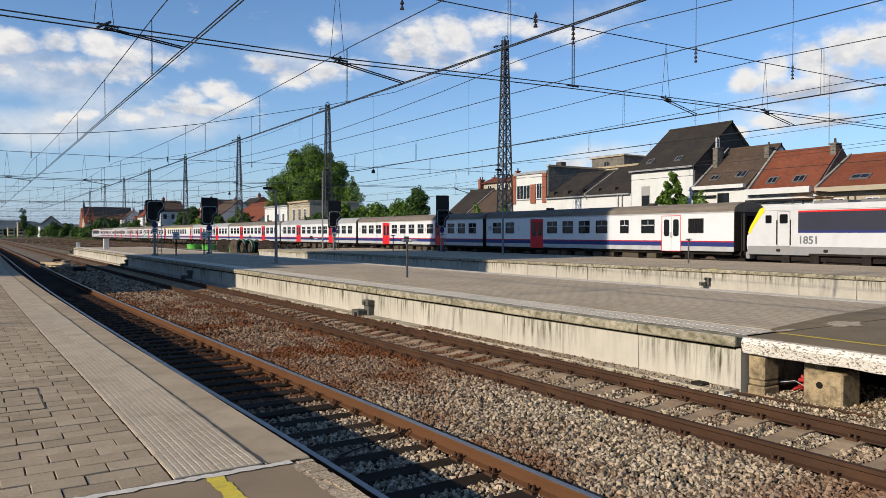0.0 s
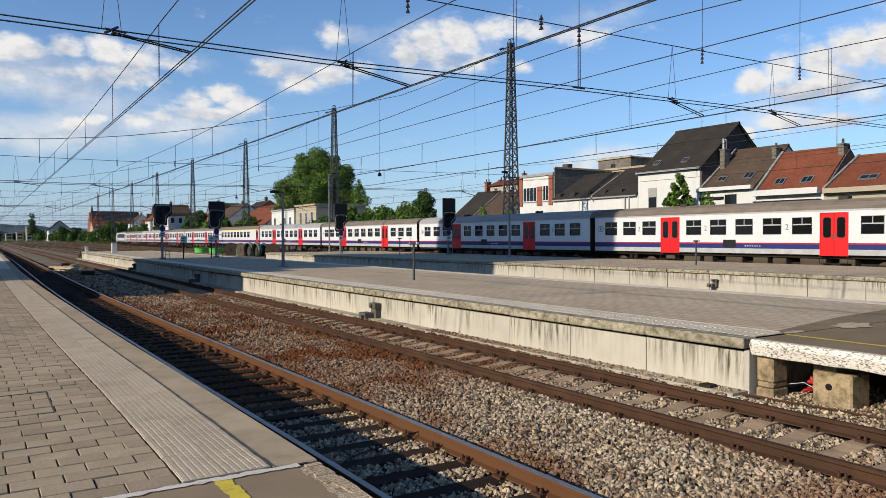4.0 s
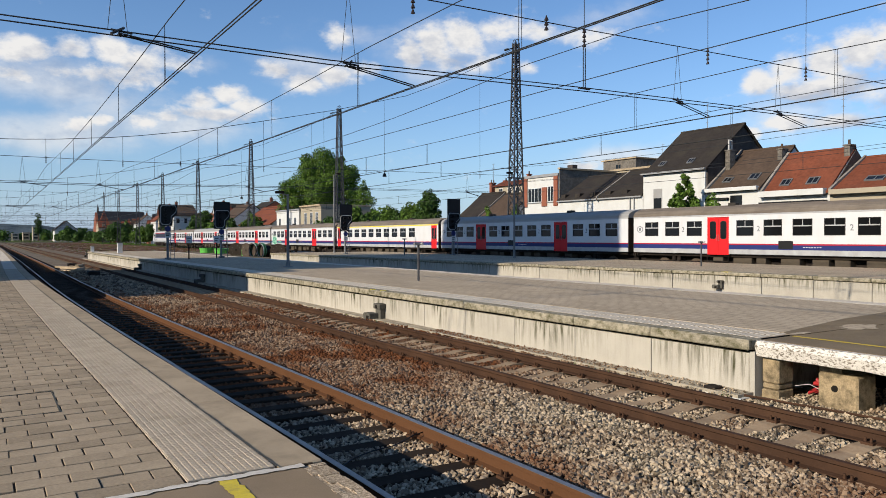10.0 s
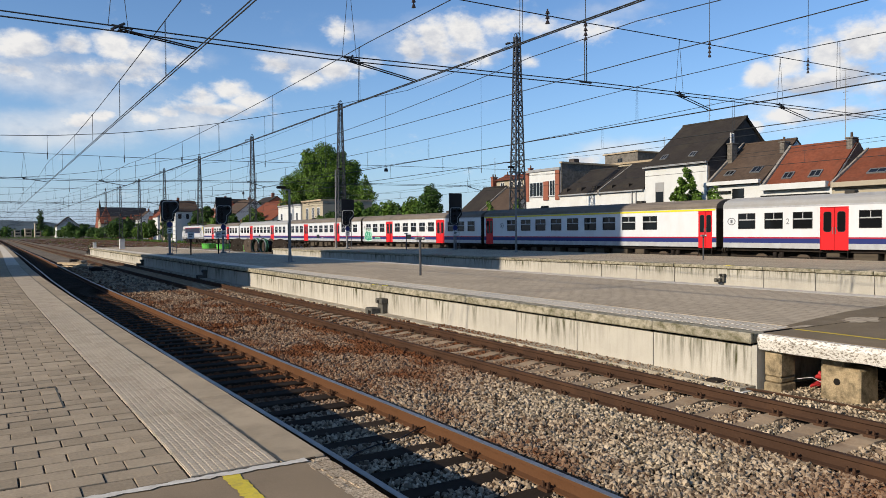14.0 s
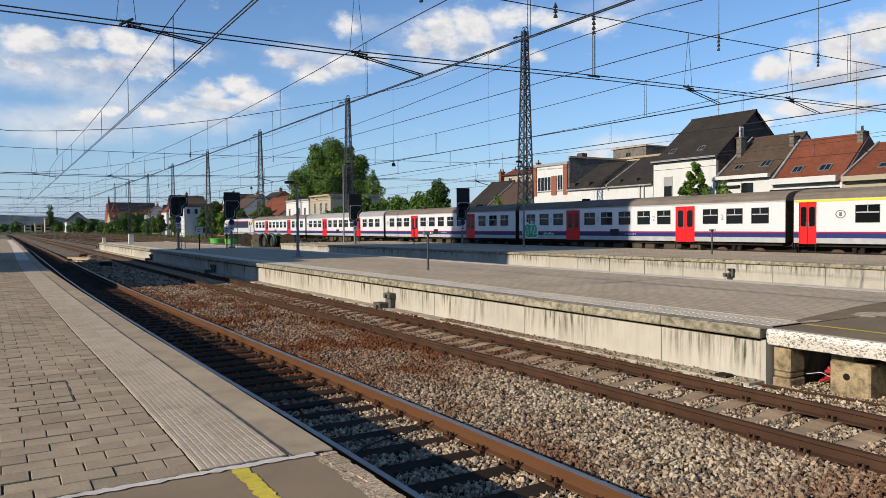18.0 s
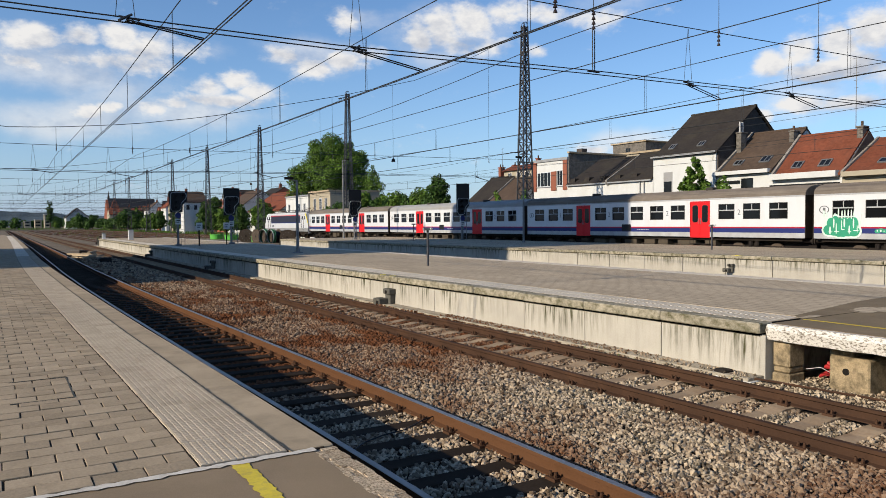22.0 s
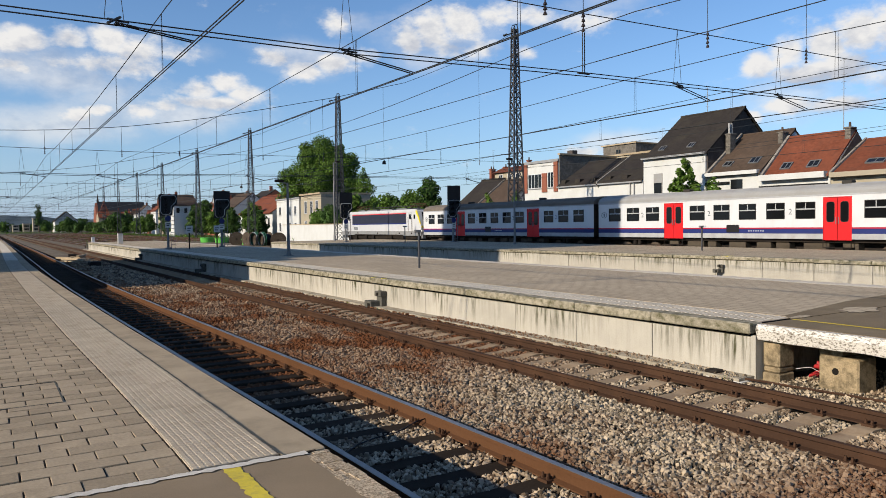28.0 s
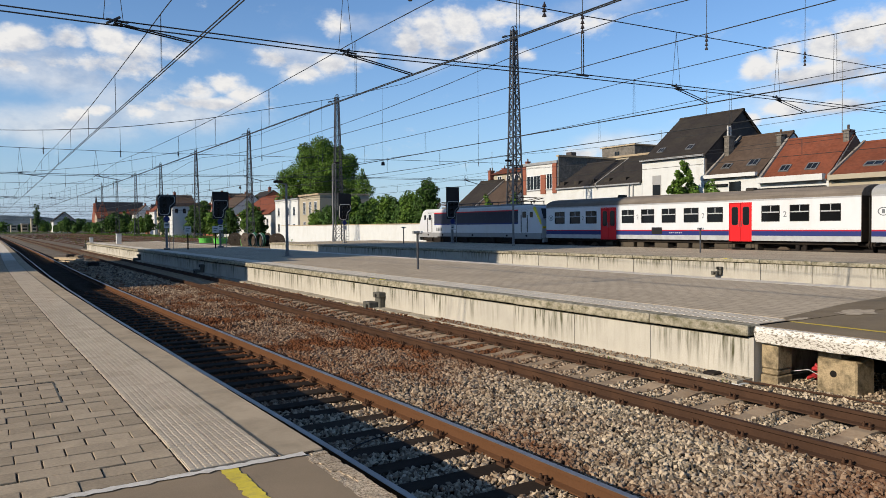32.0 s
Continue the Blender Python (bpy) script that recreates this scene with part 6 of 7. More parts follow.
chimney(h, 55.2, 35.9, 6.5, 9.3, 0.65, M["stone_g"], 1)
# red-tiled houses
h = thing("house", "white house with a red tiled roof and skylights", "house", group=G)
shell(h, 52, 55.4, 59, 30.05, 35.6, 5.55, 8.7, M["render_w"])
roof_slopes(h, 52, 55.4, 59, 30.05, 35.58, 5.6, 8.75, M["tile_r"])
verge(h, 52, 55.4, 5.6, 8.75, 35.36, 35.56)
part("gutter_box", boxes((51.4, 51.9, 30.2, 35.5, 5.3, 5.75)), M["render_w"], h, "white box gutter")
part("ledge", boxes((51.5, 52.0, 30.2, 35.5, 4.75, 4.9)), M["black"], h)
skylight(h, 52, 55.4, 5.6, 8.75, 33.9, 0.2, 1.0, 1.0)
skylight(h, 52, 55.4, 5.6, 8.75, 31.7, 0.2, 1.1, 1.0)
chimney(h, 55.0, 30.3, 6.2, 9.0, 0.7, M["stone_g"], 1)
# dark cover added over the white gable, its shading put into the colour
bm = bmesh.new()
prism(bm, [(52.1, 5.5), (58.9, 5.5), (55.4, 8.72)], 29.99, 30.045)
part("gable", bm, M["brick_d"], h, "dark gable end")
h = thing("house", "cream house with a red tiled roof and one wide skylight", "house", group=G)
shell(h, 52, 56.5, 61, 23.6, 30.03, 5.45, 8.0, M["render_c"])
roof_slopes(h, 52, 56.5, 61, 23.6, 30.03, 5.5, 8.05, M["tile_r"])
verge(h, 52, 56.5, 5.5, 8.05, 29.82, 30.0)
part("gutter_box", boxes((51.4, 51.9, 23.7, 29.8, 5.25, 5.6)), M["render_c"], h)
skylight(h, 52, 56.5, 5.5, 8.05, 27.4, 0.25, 1.6, 0.9)
for yy in (28.4, 26.0):
    opening(h, 52, yy, 3.4, 4.8, 0.9)
chimney(h, 55.5, 23.9, 6.0, 9.3, 0.9, M["brick"], 2)
h = thing("house", "brick house with a red tiled roof", "house", group=G)
shell(h, 52, 57, 62, 16.5, 23.55, 5.8, 9.2, M["brick"])
roof_slopes(h, 52, 57, 62, 16.5, 23.55, 5.85, 9.25, M["tile_r"])
for yy in (18.2, 21.6):
    opening(h, 52, yy, 3.2, 4.8, 1.0)
# long white workshop with grey roofs
h = thing("workshop", "long white workshop with dark grey sloping roofs", "building", group=G)
shell(h, 52, 56.5, 62, 47.85, 59.8, 6.1, 8.8, M["render_w"])
roof_slopes(h, 52, 56.5, 62, 47.85, 53.6, 6.15, 8.9, M["slate"], 0.15)
roof_slopes(h, 52, 56.5, 62, 53.75, 59.8, 6.1, 8.7, M["slate"], 0.15)
verge(h, 52, 56.5, 6.1, 8.75, 53.6, 53.76)
for yy in (48.9, 49.4):
    bm = bmesh.new()
    tube(bm, (51.9, yy, 0), (51.9, yy, 6.1), 0.06, seg=8)
    part("downpipe", bm, M["zinc"], h)
part("gutter", boxes((51.7, 51.85, 47.9, 59.7, 5.95, 6.08)), M["zinc"], h)
for k in range(5):
    bm = bmesh.new()
    prism(bm, [(52.1, 6.22), (53.0, 6.75), (52.2, 6.75)], 50 + 2.2 * k, 50.7 + 2.2 * k)
    part("roof_vent", bm, M["slate"], h)
# brick and white house
h = thing("house", "white and red-brick house with tall windows and a flat roof", "house", group=G)
part("wall", boxes((55, 64, 63.2, 69.3, -0.4, 9.2)), M["render_w"], h)
part("parapet", boxes((54.85, 64, 63.1, 69.4, 9.2, 9.5)), M["zinc"], h)
part("side_cladding", boxes((55.1, 64, 63.05, 63.19, 4.0, 9.9)), M["stone_g"], h, "dark stone-clad side wall")
part("side_parapet", boxes((55.0, 64, 62.9, 63.3, 9.9, 10.1)), M["coping"], h)
for y0, y1 in ((68.7, 69.35), (65.1, 66.0), (63.2, 63.9)):
    part("brick_pier", boxes((54.88, 55.0, y0, y1, 5.8, 8.0 if y0 == 65.1 else 9.2)), M["brick"], h, "red brick pier")
opening(h, 54.99, 67.35, 6.3, 8.0, 2.5, bars=3)
opening(h, 54.99, 64.5, 6.3, 8.1, 1.0, bars=1)
for yy in (64.3, 65.4, 67.8):
    opening(h, 54.99, yy, 3.4, 4.3, 0.75, bars=1)
part("chimney_stack", cbox(57.5, 58.3, 63.6, 64.5, 9.5, 10.6, 0.03), M["brick_d"], h)
# brown roofed house by the mast
h = thing("house", "low white house with brown roof and set-back upper storey", "house", group=G)
shell(h, 56, 60.5, 66, 74.2, 86.0, 4.6, 7.9, M["render_w"])
roof_slopes(h, 56, 60.5, 66, 74.2, 80.4, 4.7, 8.0, M["tile_b"])
roof_slopes(h, 56, 60.5, 66, 80.5, 86.0, 4.7, 8.3, M["slate"])
verge(h, 56, 60.5, 4.7, 8.1, 80.38, 80.52)
part("upper_storey", boxes((60.6, 66, 76.8, 83.0, 7.2, 9.3)), M["render_c"], h, "set-back upper storey")
bm = bmesh.new()
prism(bm, [(60.2, 9.25), (66.2, 9.25), (65.0, 10.1), (62.2, 10.1)], 76.5, 83.3)
part("upper_roof", bm, M["tile_r"], h, "low red tiled hipped roof")
for yy in (77.8, 79.6, 81.6):
    opening(h, 60.6, yy, 8.0, 9.0, 0.9, bars=1, sill=False)
part("gutter", boxes((55.6, 55.85, 74.3, 86.0, 4.35, 4.6)), M["render_w"], h)
chimney(h, 61.5, 84.8, 7.4, 9.9, 0.8, M["brick"], 2)
chimney(h, 63.0, 83.6, 8.0, 10.2, 0.7, M["brick"], 1)
chimney(h, 63.5, 79.0, 9.8, 10.8, 0.6, M["brick"], 1)
# flat-roofed block behind
h = thing("apartment_building", "flat-roofed grey stone block behind the workshop", "building", group=G)
part("wall", boxes((65, 76, 55, 74, -0.4, 10.2)), M["render_c"], h)
part("penthouse", cbox(65.5, 71, 61.4, 66.8, 10.2, 11.6, 0.04), M["stone_g"], h, "speckled stone roof house")
part("roof_edge", boxes((64.8, 76, 54.9, 74.1, 10.2, 10.42)), M["coping"], h)
part("roof_edge", boxes((65.3, 71.2, 61.2, 67.0, 11.6, 11.75)), M["coping"], h)
for yy in (70.5, 71.5, 57.5):
    part("roof_vent", cbox(66, 66.5, yy, yy + 0.6, 10.4, 11.0, 0.03), M["zinc"], h)
opening(h, 65.49, 64.2, 10.5, 11.1, 0.9, frame_mat=M["stone_g"], sill=False)
for yy in (56.5, 59.0, 69.0, 72.0):
    opening(h, 65, yy, 7.4, 9.2, 1.1)

# white yard wall along the line
yw = thing("yard_wall", "long white-painted yard wall beside the line", "wall")
part("wall", boxes((45.0, 45.25, 44.0, 126.0, -0.43, 2.45)), M["render_w"], yw)
part("coping", boxes((44.92, 45.33, 44.0, 126.0, 2.45, 2.55)), M["coping"], yw, "weathered coping")
for k in range(2):
    part("buttress", boxes((44.85, 45.0, 48 + 6.2 * k, 48.3 + 6.2 * k, -0.43, 2.45)), M["render_w"], yw)

# white and cream houses past the wall
h = thing("house", "white flat-fronted house with small square windows", "house", group=G)
part("wall", boxes((50, 60, 131.0, 143.5, -0.43, 7.4)), M["render_w"], h)
part("roof", cbox(49.8, 60.2, 130.8, 143.7, 7.4, 7.7, 0.05), M["zinc"], h)
for yy in (133, 136, 141.5):
    for z in (1.2, 4.4):
        opening(h, 50, yy, z, z + 1.7, 1.1)
for xx in (52, 55, 58):
    for z in (1.2, 4.4):
        opening(h, xx, 131.0, z, z + 1.8, 1.1, "y")
h = thing("house", "cream house with tall arched-looking windows", "house", group=G)
part("wall", boxes((50.3, 60, 121.0, 130.9, -0.43, 7.9)), M["render_c"], h)
part("cornice", boxes((50.0, 60, 120.9, 130.9, 7.9, 8.2)), M["coping"], h)
for yy in (123, 125.6, 128.4):
    for z in (1.0, 4.6):
        opening(h, 50.3, yy, z, z + 2.2, 1.2, bars=2)
h = thing("house", "long white house with a bright red tiled roof", "house", group=G)
shell(h, 52, 58, 64, 152, 176, 5.3, 9.4, M["render_w"])
roof_slopes(h, 52, 58, 64, 152, 176, 5.4, 9.5, M["tile_r"], 0.5)
for k in range(6):
    opening(h, 52, 154.5 + 3.8 * k, 2.2, 4.2, 1.3)
chimney(h, 58, 160, 8.5, 10.8, 0.9, M["brick"], 2)
h = thing("house", "white house with a brown gabled roof", "house", group=G)
shell(h, 51, 56, 61, 178, 192, 6.6, 10.4, M["render_w"])
roof_slopes(h, 51, 56, 61, 178, 192, 6.7, 10.5, M["tile_b"], 0.4)
for k in range(4):
    opening(h, 51, 180 + 3.2 * k, 3.6, 5.6, 1.1)
    opening(h, 51, 180 + 3.2 * k, 0.8, 2.6, 1.1)

# the town further along the line
rt = random.Random(17)
WALLS = [M["render_w"], M["render_c"], M["render_c"], M["render_w"], M["brick"]]
TOWN_LABEL = {0: "distant white town house with a tiled roof", 1: "distant cream town house with a tiled roof", 2: "distant cream town house with a tiled roof", 3: "distant white town house with a tiled roof", 4: "distant brick town house with a tiled roof"}
y = 200.0
while y < 640:
    d = rt.uniform(9, 16)
    x0 = rt.uniform(58, 66) + (y - 200) * 0.03
    e = rt.uniform(6.0, 9.5)
    r = e + rt.uniform(2.5, 4.5)
    wi = rt.randrange(5)
    h = thing("house", TOWN_LABEL[wi], "house", group="town houses along the line")
    shell(h, x0, x0 + 5, x0 + 10, y, y + d, e, r, WALLS[wi])
    roof_slopes(h, x0, x0 + 5, x0 + 10, y, y + d, e + 0.05, r + 0.05, rt.choice([M["tile_r"], M["tile_b"], M["slate"], M["tile_r"]]), 0.3)
    if y < 420:
        for k in range(int(d / 3.2)):
            opening(h, x0, y + 1.6 + 3.1 * k, e - 2.4, e - 0.8, 1.1, bars=0, sill=False)
            opening(h, x0 + 2.2 + 2.8 * (k % 3), y, e - 2.4, e - 0.8, 1.1, "y", bars=0, sill=False)
    chimney(h, x0 + 5, y + d * 0.3, r - 0.8, r + 1.2, 0.8, M["brick"], 1)
    y += d + rt.uniform(-0.0, 9.0)
for k in range(26):
    y = 215 + 15.5 * k
    x0 = 0.118 * y + rt.uniform(-3, 16) + 22
    e = rt.uniform(6.5, 9.5) + y * 0.004
    w, d = rt.uniform(6, 10), rt.uniform(7, 12)
    r = e + w * rt.uniform(0.35, 0.5)
    wi = rt.randrange(5)
    h = thing("house", TOWN_LABEL[wi], "house", group="town houses behind the yard")
    tm = rt.choice([M["tile_r"], M["tile_b"], M["slate"], M["tile_r"], M["tile_b"]])
    if k % 2:
        bm = bmesh.new()
        prism(bm, [(x0, -0.4), (x0 + w, -0.4), (x0 + w, e), (x0 + w / 2, r), (x0, e)], y, y + d)
        part("wall", bm, WALLS[wi], h)
        roof_slopes(h, x0, x0 + w / 2, x0 + w, y - 0.3, y + d, e + 0.1, r + 0.1, tm, 0.3)
    else:
        bm = bmesh.new()
        prism(bm, [(y, -0.4), (y + d, -0.4), (y + d, e), (y + d / 2, r), (y, e)], x0, x0 + w, "x")
        part("wall", bm, WALLS[wi], h)
        for s in (-1, 1):
            bm = bmesh.new()
            prism(bm, [(y + d / 2 + s * (d / 2 + 0.3), e - 0.1), (y + d / 2, r + 0.1), (y + d / 2, r + 0.3), (y + d / 2 + s * (d / 2 + 0.3), e + 0.1)], x0 - 0.2, x0 + w + 0.2, "x")
            part("roof_slope", bm, tm, h)
    for q in range(3):
        opening(h, x0 + w * (q + 0.5) / 3, y - 0.01, e - 2.2, e - 0.7, 1.0, "y", bars=0, sill=False)
    chimney(h, x0 + w * 0.3, y + d * 0.5, r - 1.0, r + 1.0, 0.7, M["brick"], 1)
# terrace before the church
for k, (wm, tm) in enumerate(((M["render_c"], M["tile_r"]), (M["brick"], M["tile_b"]), (M["render_c"], M["tile_r"]), (M["render_w"], M["tile_b"]), (M["brick"], M["tile_r"]), (M["render_c"], M["tile_b"]))):
    x0, x1, e, r = 51.0 + 5.6 * k, 56.55 + 5.6 * k, 8.0 + 0.7 * (k % 3), 11.2 + 0.6 * (k % 2)
    h = thing("house", "distant narrow terraced town house with a tiled roof", "house", group="terraced houses by the church")
    bm = bmesh.new()
    prism(bm, [(430, -0.4), (440, -0.4), (440, e), (435, r), (430, e)], x0, x1, "x")
    part("wall", bm, wm, h)
    for q in (-1, 1):
        bm = bmesh.new()
        prism(bm, [(435 + q * 5.4, e - 0.2), (435, r + 0.05), (435, r + 0.3), (435 + q * 5.4, e + 0.05)], x0, x1, "x")
        part("roof_slope", bm, tm, h)
    for z in (1.0, 4.4):
        for q in (1.5, 4.0):
            opening(h, x0 + q, 430.0, z, z + 2.0, 1.2, "y", bars=0, sill=False)
    part("dormer", cbox(x0 + 2.0, x0 + 3.6, 430.6, 433.0, e + 0.2, e + 1.7, 0.05), wm, h)
    chimney(h, x1 - 0.6, 435, r - 0.4, r + 1.6, 0.9, M["brick"], 2)
# church
h = thing("church", "large brick church with a long dark roof", "church")
bm = bmesh.new()
prism(bm, [(590, -0.4), (612, -0.4), (612, 9), (601, 21.6), (590, 9)], 69, 103, "x")
part("nave", bm, M["brick"], h)
for s in (-1, 1):
    bm = bmesh.new()
    prism(bm, [(601 + s * 11.8, 8.4), (601, 21.9), (601, 22.5), (601 + s * 11.8, 9.0)], 70.5, 103.5, "x")
    part("roof_slope", bm, M["slate_b"], h)
bm = bmesh.new()
tube(bm, (71, 601, 22), (71, 601, 28), 0.9, 0.1, 6)
part("ridge_turret", bm, M["slate"], h)
bm = bmesh.new()
prism(bm, [(584, -0.4), (606, -0.4), (606, 9), (595, 20), (584, 9)], 109, 122, "x")
part("transept", bm, M["brick"], h)
for s in (-1, 1):
    bm = bmesh.new()
    prism(bm, [(595 + s * 11.5, 8.4), (595, 20.2), (595, 20.8), (595 + s * 11.5, 9.0)], 108.5, 122.5, "x")
    part("roof_slope", bm, M["slate_b"], h)
bm = bmesh.new()
prism(bm, [(69.5, -0.4), (78, -0.4), (78, 12), (73.7, 22.6), (69.5, 12)], 588.6, 590.6)
part("front_gable", bm, M["brick"], h, "red brick gable front")
bm = bmesh.new()
tube(bm, (113, 595, 20), (113, 595, 28), 1.6, 0.1, 8)
part("spirelet", bm, M["slate"], h)
for k in range(5):
    bm = boxes((80 + 4.6 * k, 81.6 + 4.6 * k, 589.8, 590.05, 3, 8))
    part("window", bm, M["winglass"], h)
# pale gabled house and far blocks by the vanishing point
h = thing("house", "distant pale gabled house among trees", "house", group="town houses along the line")
bm = bmesh.new()
prism(bm, [(45, -0.4), (61, -0.4), (61, 8.5), (53, 15.5), (45, 8.5)], 640, 660)
part("wall", bm, M["render_w"], h)
for s in (-1, 1):
    bm = bmesh.new()
    prism(bm, [(53 + s * 8.6, 8.0), (53, 15.6), (53, 16.1), (53 + s * 8.6, 8.5)], 639, 660)
    part("roof_slope", bm, M["slate"], h)
for x0, w, ht, y0 in ((30, 6, 8, 820), (37.5, 5, 13, 800), (12, 10, 6, 900), (-6, 12, 8, 950), (52, 10, 9, 760), (22, 6, 7, 860)):
    h = thing("apartment_building", "distant pale block near the end of the line", "building", group="distant blocks")
    part("wall", cbox(x0, x0 + w, y0, y0 + 14, -0.4, ht, 0.1), M["render_c"], h)
    part("roof", cbox(x0 - 0.3, x0 + w + 0.3, y0 - 0.3, y0 + 14.3, ht, ht + 0.5, 0.05), M["zinc"], h)
    for k in range(3):
        for z in np.arange(2, ht - 1.5, 3.0):
            part("window", boxes((x0 + 1 + k * (w - 2) / 3, x0 + 2.2 + k * (w - 2) / 3, y0 - 0.08, y0 + 0.02, z, z + 1.5)), M["winglass"], h)
hill = bmesh.new()
rh = random.Random(2)
top = [hill.verts.new((x, 2350 + abs(x) * 0.02, 22 + 26 * math.exp(-((x + 60) / 260) ** 2) + rh.uniform(-3, 3))) for x in range(-700, 1800, 25)]
bot = [hill.verts.new((v.co.x, v.co.y - 60, -1)) for v in top]
back = [hill.verts.new((v.co.x, v.co.y + 90, -1)) for v in top]
for k in range(len(top) - 1):
    hill.faces.new((bot[k], bot[k + 1], top[k + 1], top[k]))
    hill.faces.new((top[k], top[k + 1], back[k + 1], back[k]))
one("distant_hill", hill, M["hill"], "low wooded rise on the horizon, tinted blue-grey for haze", "hill", kind="structure")

# unseen block behind the first platform, stepped to shape the shade across the tracks
sb = thing("station_building", "unseen stepped block that casts the shade across the tracks", "building")
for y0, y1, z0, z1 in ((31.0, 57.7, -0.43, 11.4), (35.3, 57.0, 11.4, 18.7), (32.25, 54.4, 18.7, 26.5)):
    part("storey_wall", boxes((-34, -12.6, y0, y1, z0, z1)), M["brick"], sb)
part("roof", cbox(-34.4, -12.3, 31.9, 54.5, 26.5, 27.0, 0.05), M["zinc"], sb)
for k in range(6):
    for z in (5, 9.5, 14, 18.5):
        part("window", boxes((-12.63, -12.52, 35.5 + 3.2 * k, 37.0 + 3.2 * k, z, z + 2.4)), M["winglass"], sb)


# ---- yard clutter ----
def cable_drum(x, y, r, w, rz, label, coils=False):
    d = thing("cable_drum", label, "cable drum", x, y, -0.42, rz, group="cable drums")
    for s in (-1, 1):
        bm = bmesh.new()
        a, b = sorted((s * w / 2, s * (w / 2 - 0.07)))
        tube(bm, (a, 0, r), (b, 0, r), r, seg=28)
        f = part("flange", bm, M["wood"], d)
        bm = bmesh.new()
        tube(bm, (s * w / 2 - 0.012, 0, r), (s * w / 2 + 0.012, 0, r), 0.14, seg=12)
        part("hub", bm, M["under"], f)
        bm = bmesh.new()
        for k in range(10):
            t = k * math.tau / 10
            box(bm, s * w / 2 - 0.01, s * w / 2 + 0.012, math.cos(t) * r * 0.62 - 0.03, math.cos(t) * r * 0.62 + 0.03, r + math.sin(t) * r * 0.62 - 0.03, r + math.sin(t) * r * 0.62 + 0.03)
        part("bolts", bm, M["steel"], f)
    bm = bmesh.new()
    for k in range(8):
        a = -w / 2 + 0.08 + k * (w - 0.16) / 8
        tube(bm, (a, 0, r), (a + (w - 0.16) / 8 * 0.9, 0, r), r * 0.72 + 0.02 * (k % 2), seg=20)
    part("wound_cable", bm, M["black"], d, "black wound cable")
    if coils:
        for k in range(5):
            bm = bmesh.new()
            a = -w / 2 - 0.02 - 0.10 * k
            rr = r * (0.98 - 0.03 * k)
            rings = []
            for i in range(24):
                t0 = i * math.tau / 24
                rings.append([bm.verts.new((a + 0.05 * math.sin(q * math.tau / 6), (rr + 0.05 * math.cos(q * math.tau / 6)) * math.cos(t0), r + (rr + 0.05 * math.cos(q * math.tau / 6)) * math.sin(t0))) for q in range(6)])
            for i in range(24):
                for q in range(6):
                    bm.faces.new((rings[i][q], rings[i][(q + 1) % 6], rings[(i + 1) % 24][(q + 1) % 6], rings[(i + 1) % 24][q]))
            part("cable_coil", bm, (M["cable_green"], M["black"], M["cable_green"], M["sill"], M["black"])[k % 5], d, "green and white cable coil")


for k, (x, y, r, w, a) in enumerate(((29.5, 101.5, 0.98, 1.1, 72), (29.9, 96.8, 0.98, 1.1, 20), (30.3, 94.2, 1.0, 0.9, 14), (30.6, 92.0, 0.98, 0.9, 10), (31.3, 89.4, 0.95, 1.0, 65))):
    cable_drum(x, y, r, w, a, "dark wooden cable drum with green and white coils" if k in (2, 3) else "weathered wooden cable drum with black cable", k in (2, 3))
for x, y in ((30.6, 122.0), (31.0, 114.5), (30.6, 99.0)):
    t = thing("tub", "round green plastic tub standing on the ground", "tub", x, y, -0.42, group="green tubs")
    bm = bmesh.new()
    tube(bm, (0, 0, 0), (0, 0, 0.95), 1.0, 1.1, 20)
    part("body", bm, M["green"], t)
    bm = bmesh.new()
    tube(bm, (0, 0, 0.92), (0, 0, 1.0), 1.15, seg=20)
    part("rim", bm, M["green"], t)


def aerial(x, y, z0, z1):
    a = thing("aerial", "thin television aerial on a roof", "aerial", x, y, 0, group="aerials")
    bm = bmesh.new()
    tube(bm, (0, 0, z0), (0, 0, z1), 0.03, 0.02, 6)
    part("mast", bm, M["steel"], a)
    for k in range(5):
        bm = bmesh.new()
        z = z1 - 0.1 - 0.55 * k
        tube(bm, (-0.05, -0.35 + 0.04 * k, z), (0.05, 0.35 - 0.04 * k, z), 0.016, seg=4)
        part("rod", bm, M["steel"], a)


aerial(55.4, 31.0, 8.6, 14.4)
aerial(59.6, 82.0, 9.6, 12.4)
aerial(66.5, 58.2, 10.3, 13.0)
aerial(57.0, 44.6, 12.1, 14.6)


# ---- trees ----
def clumped(lobes, seed, k=7, q=0.42):
    """Break each lobe into smaller clumps round its skin, for an uneven crown with gaps."""
    g = random.Random(seed)
    res = []
    for x, y, z, rx, rz in lobes:
        res.append((x, y, z, rx * 0.74, rz * 0.74))
        for _ in range(k):
            a, e = g.uniform(0, math.tau), math.asin(g.uniform(-0.75, 1.0))
            s = g.uniform(0.7, 1.25) * q
            d = g.uniform(0.62, 0.86)
            res.append((x + d * rx * math.cos(a) * math.cos(e), y + d * rx * math.sin(a) * math.cos(e), z + d * rz * math.sin(e), rx * s, rz * s * 0.85))
    return res


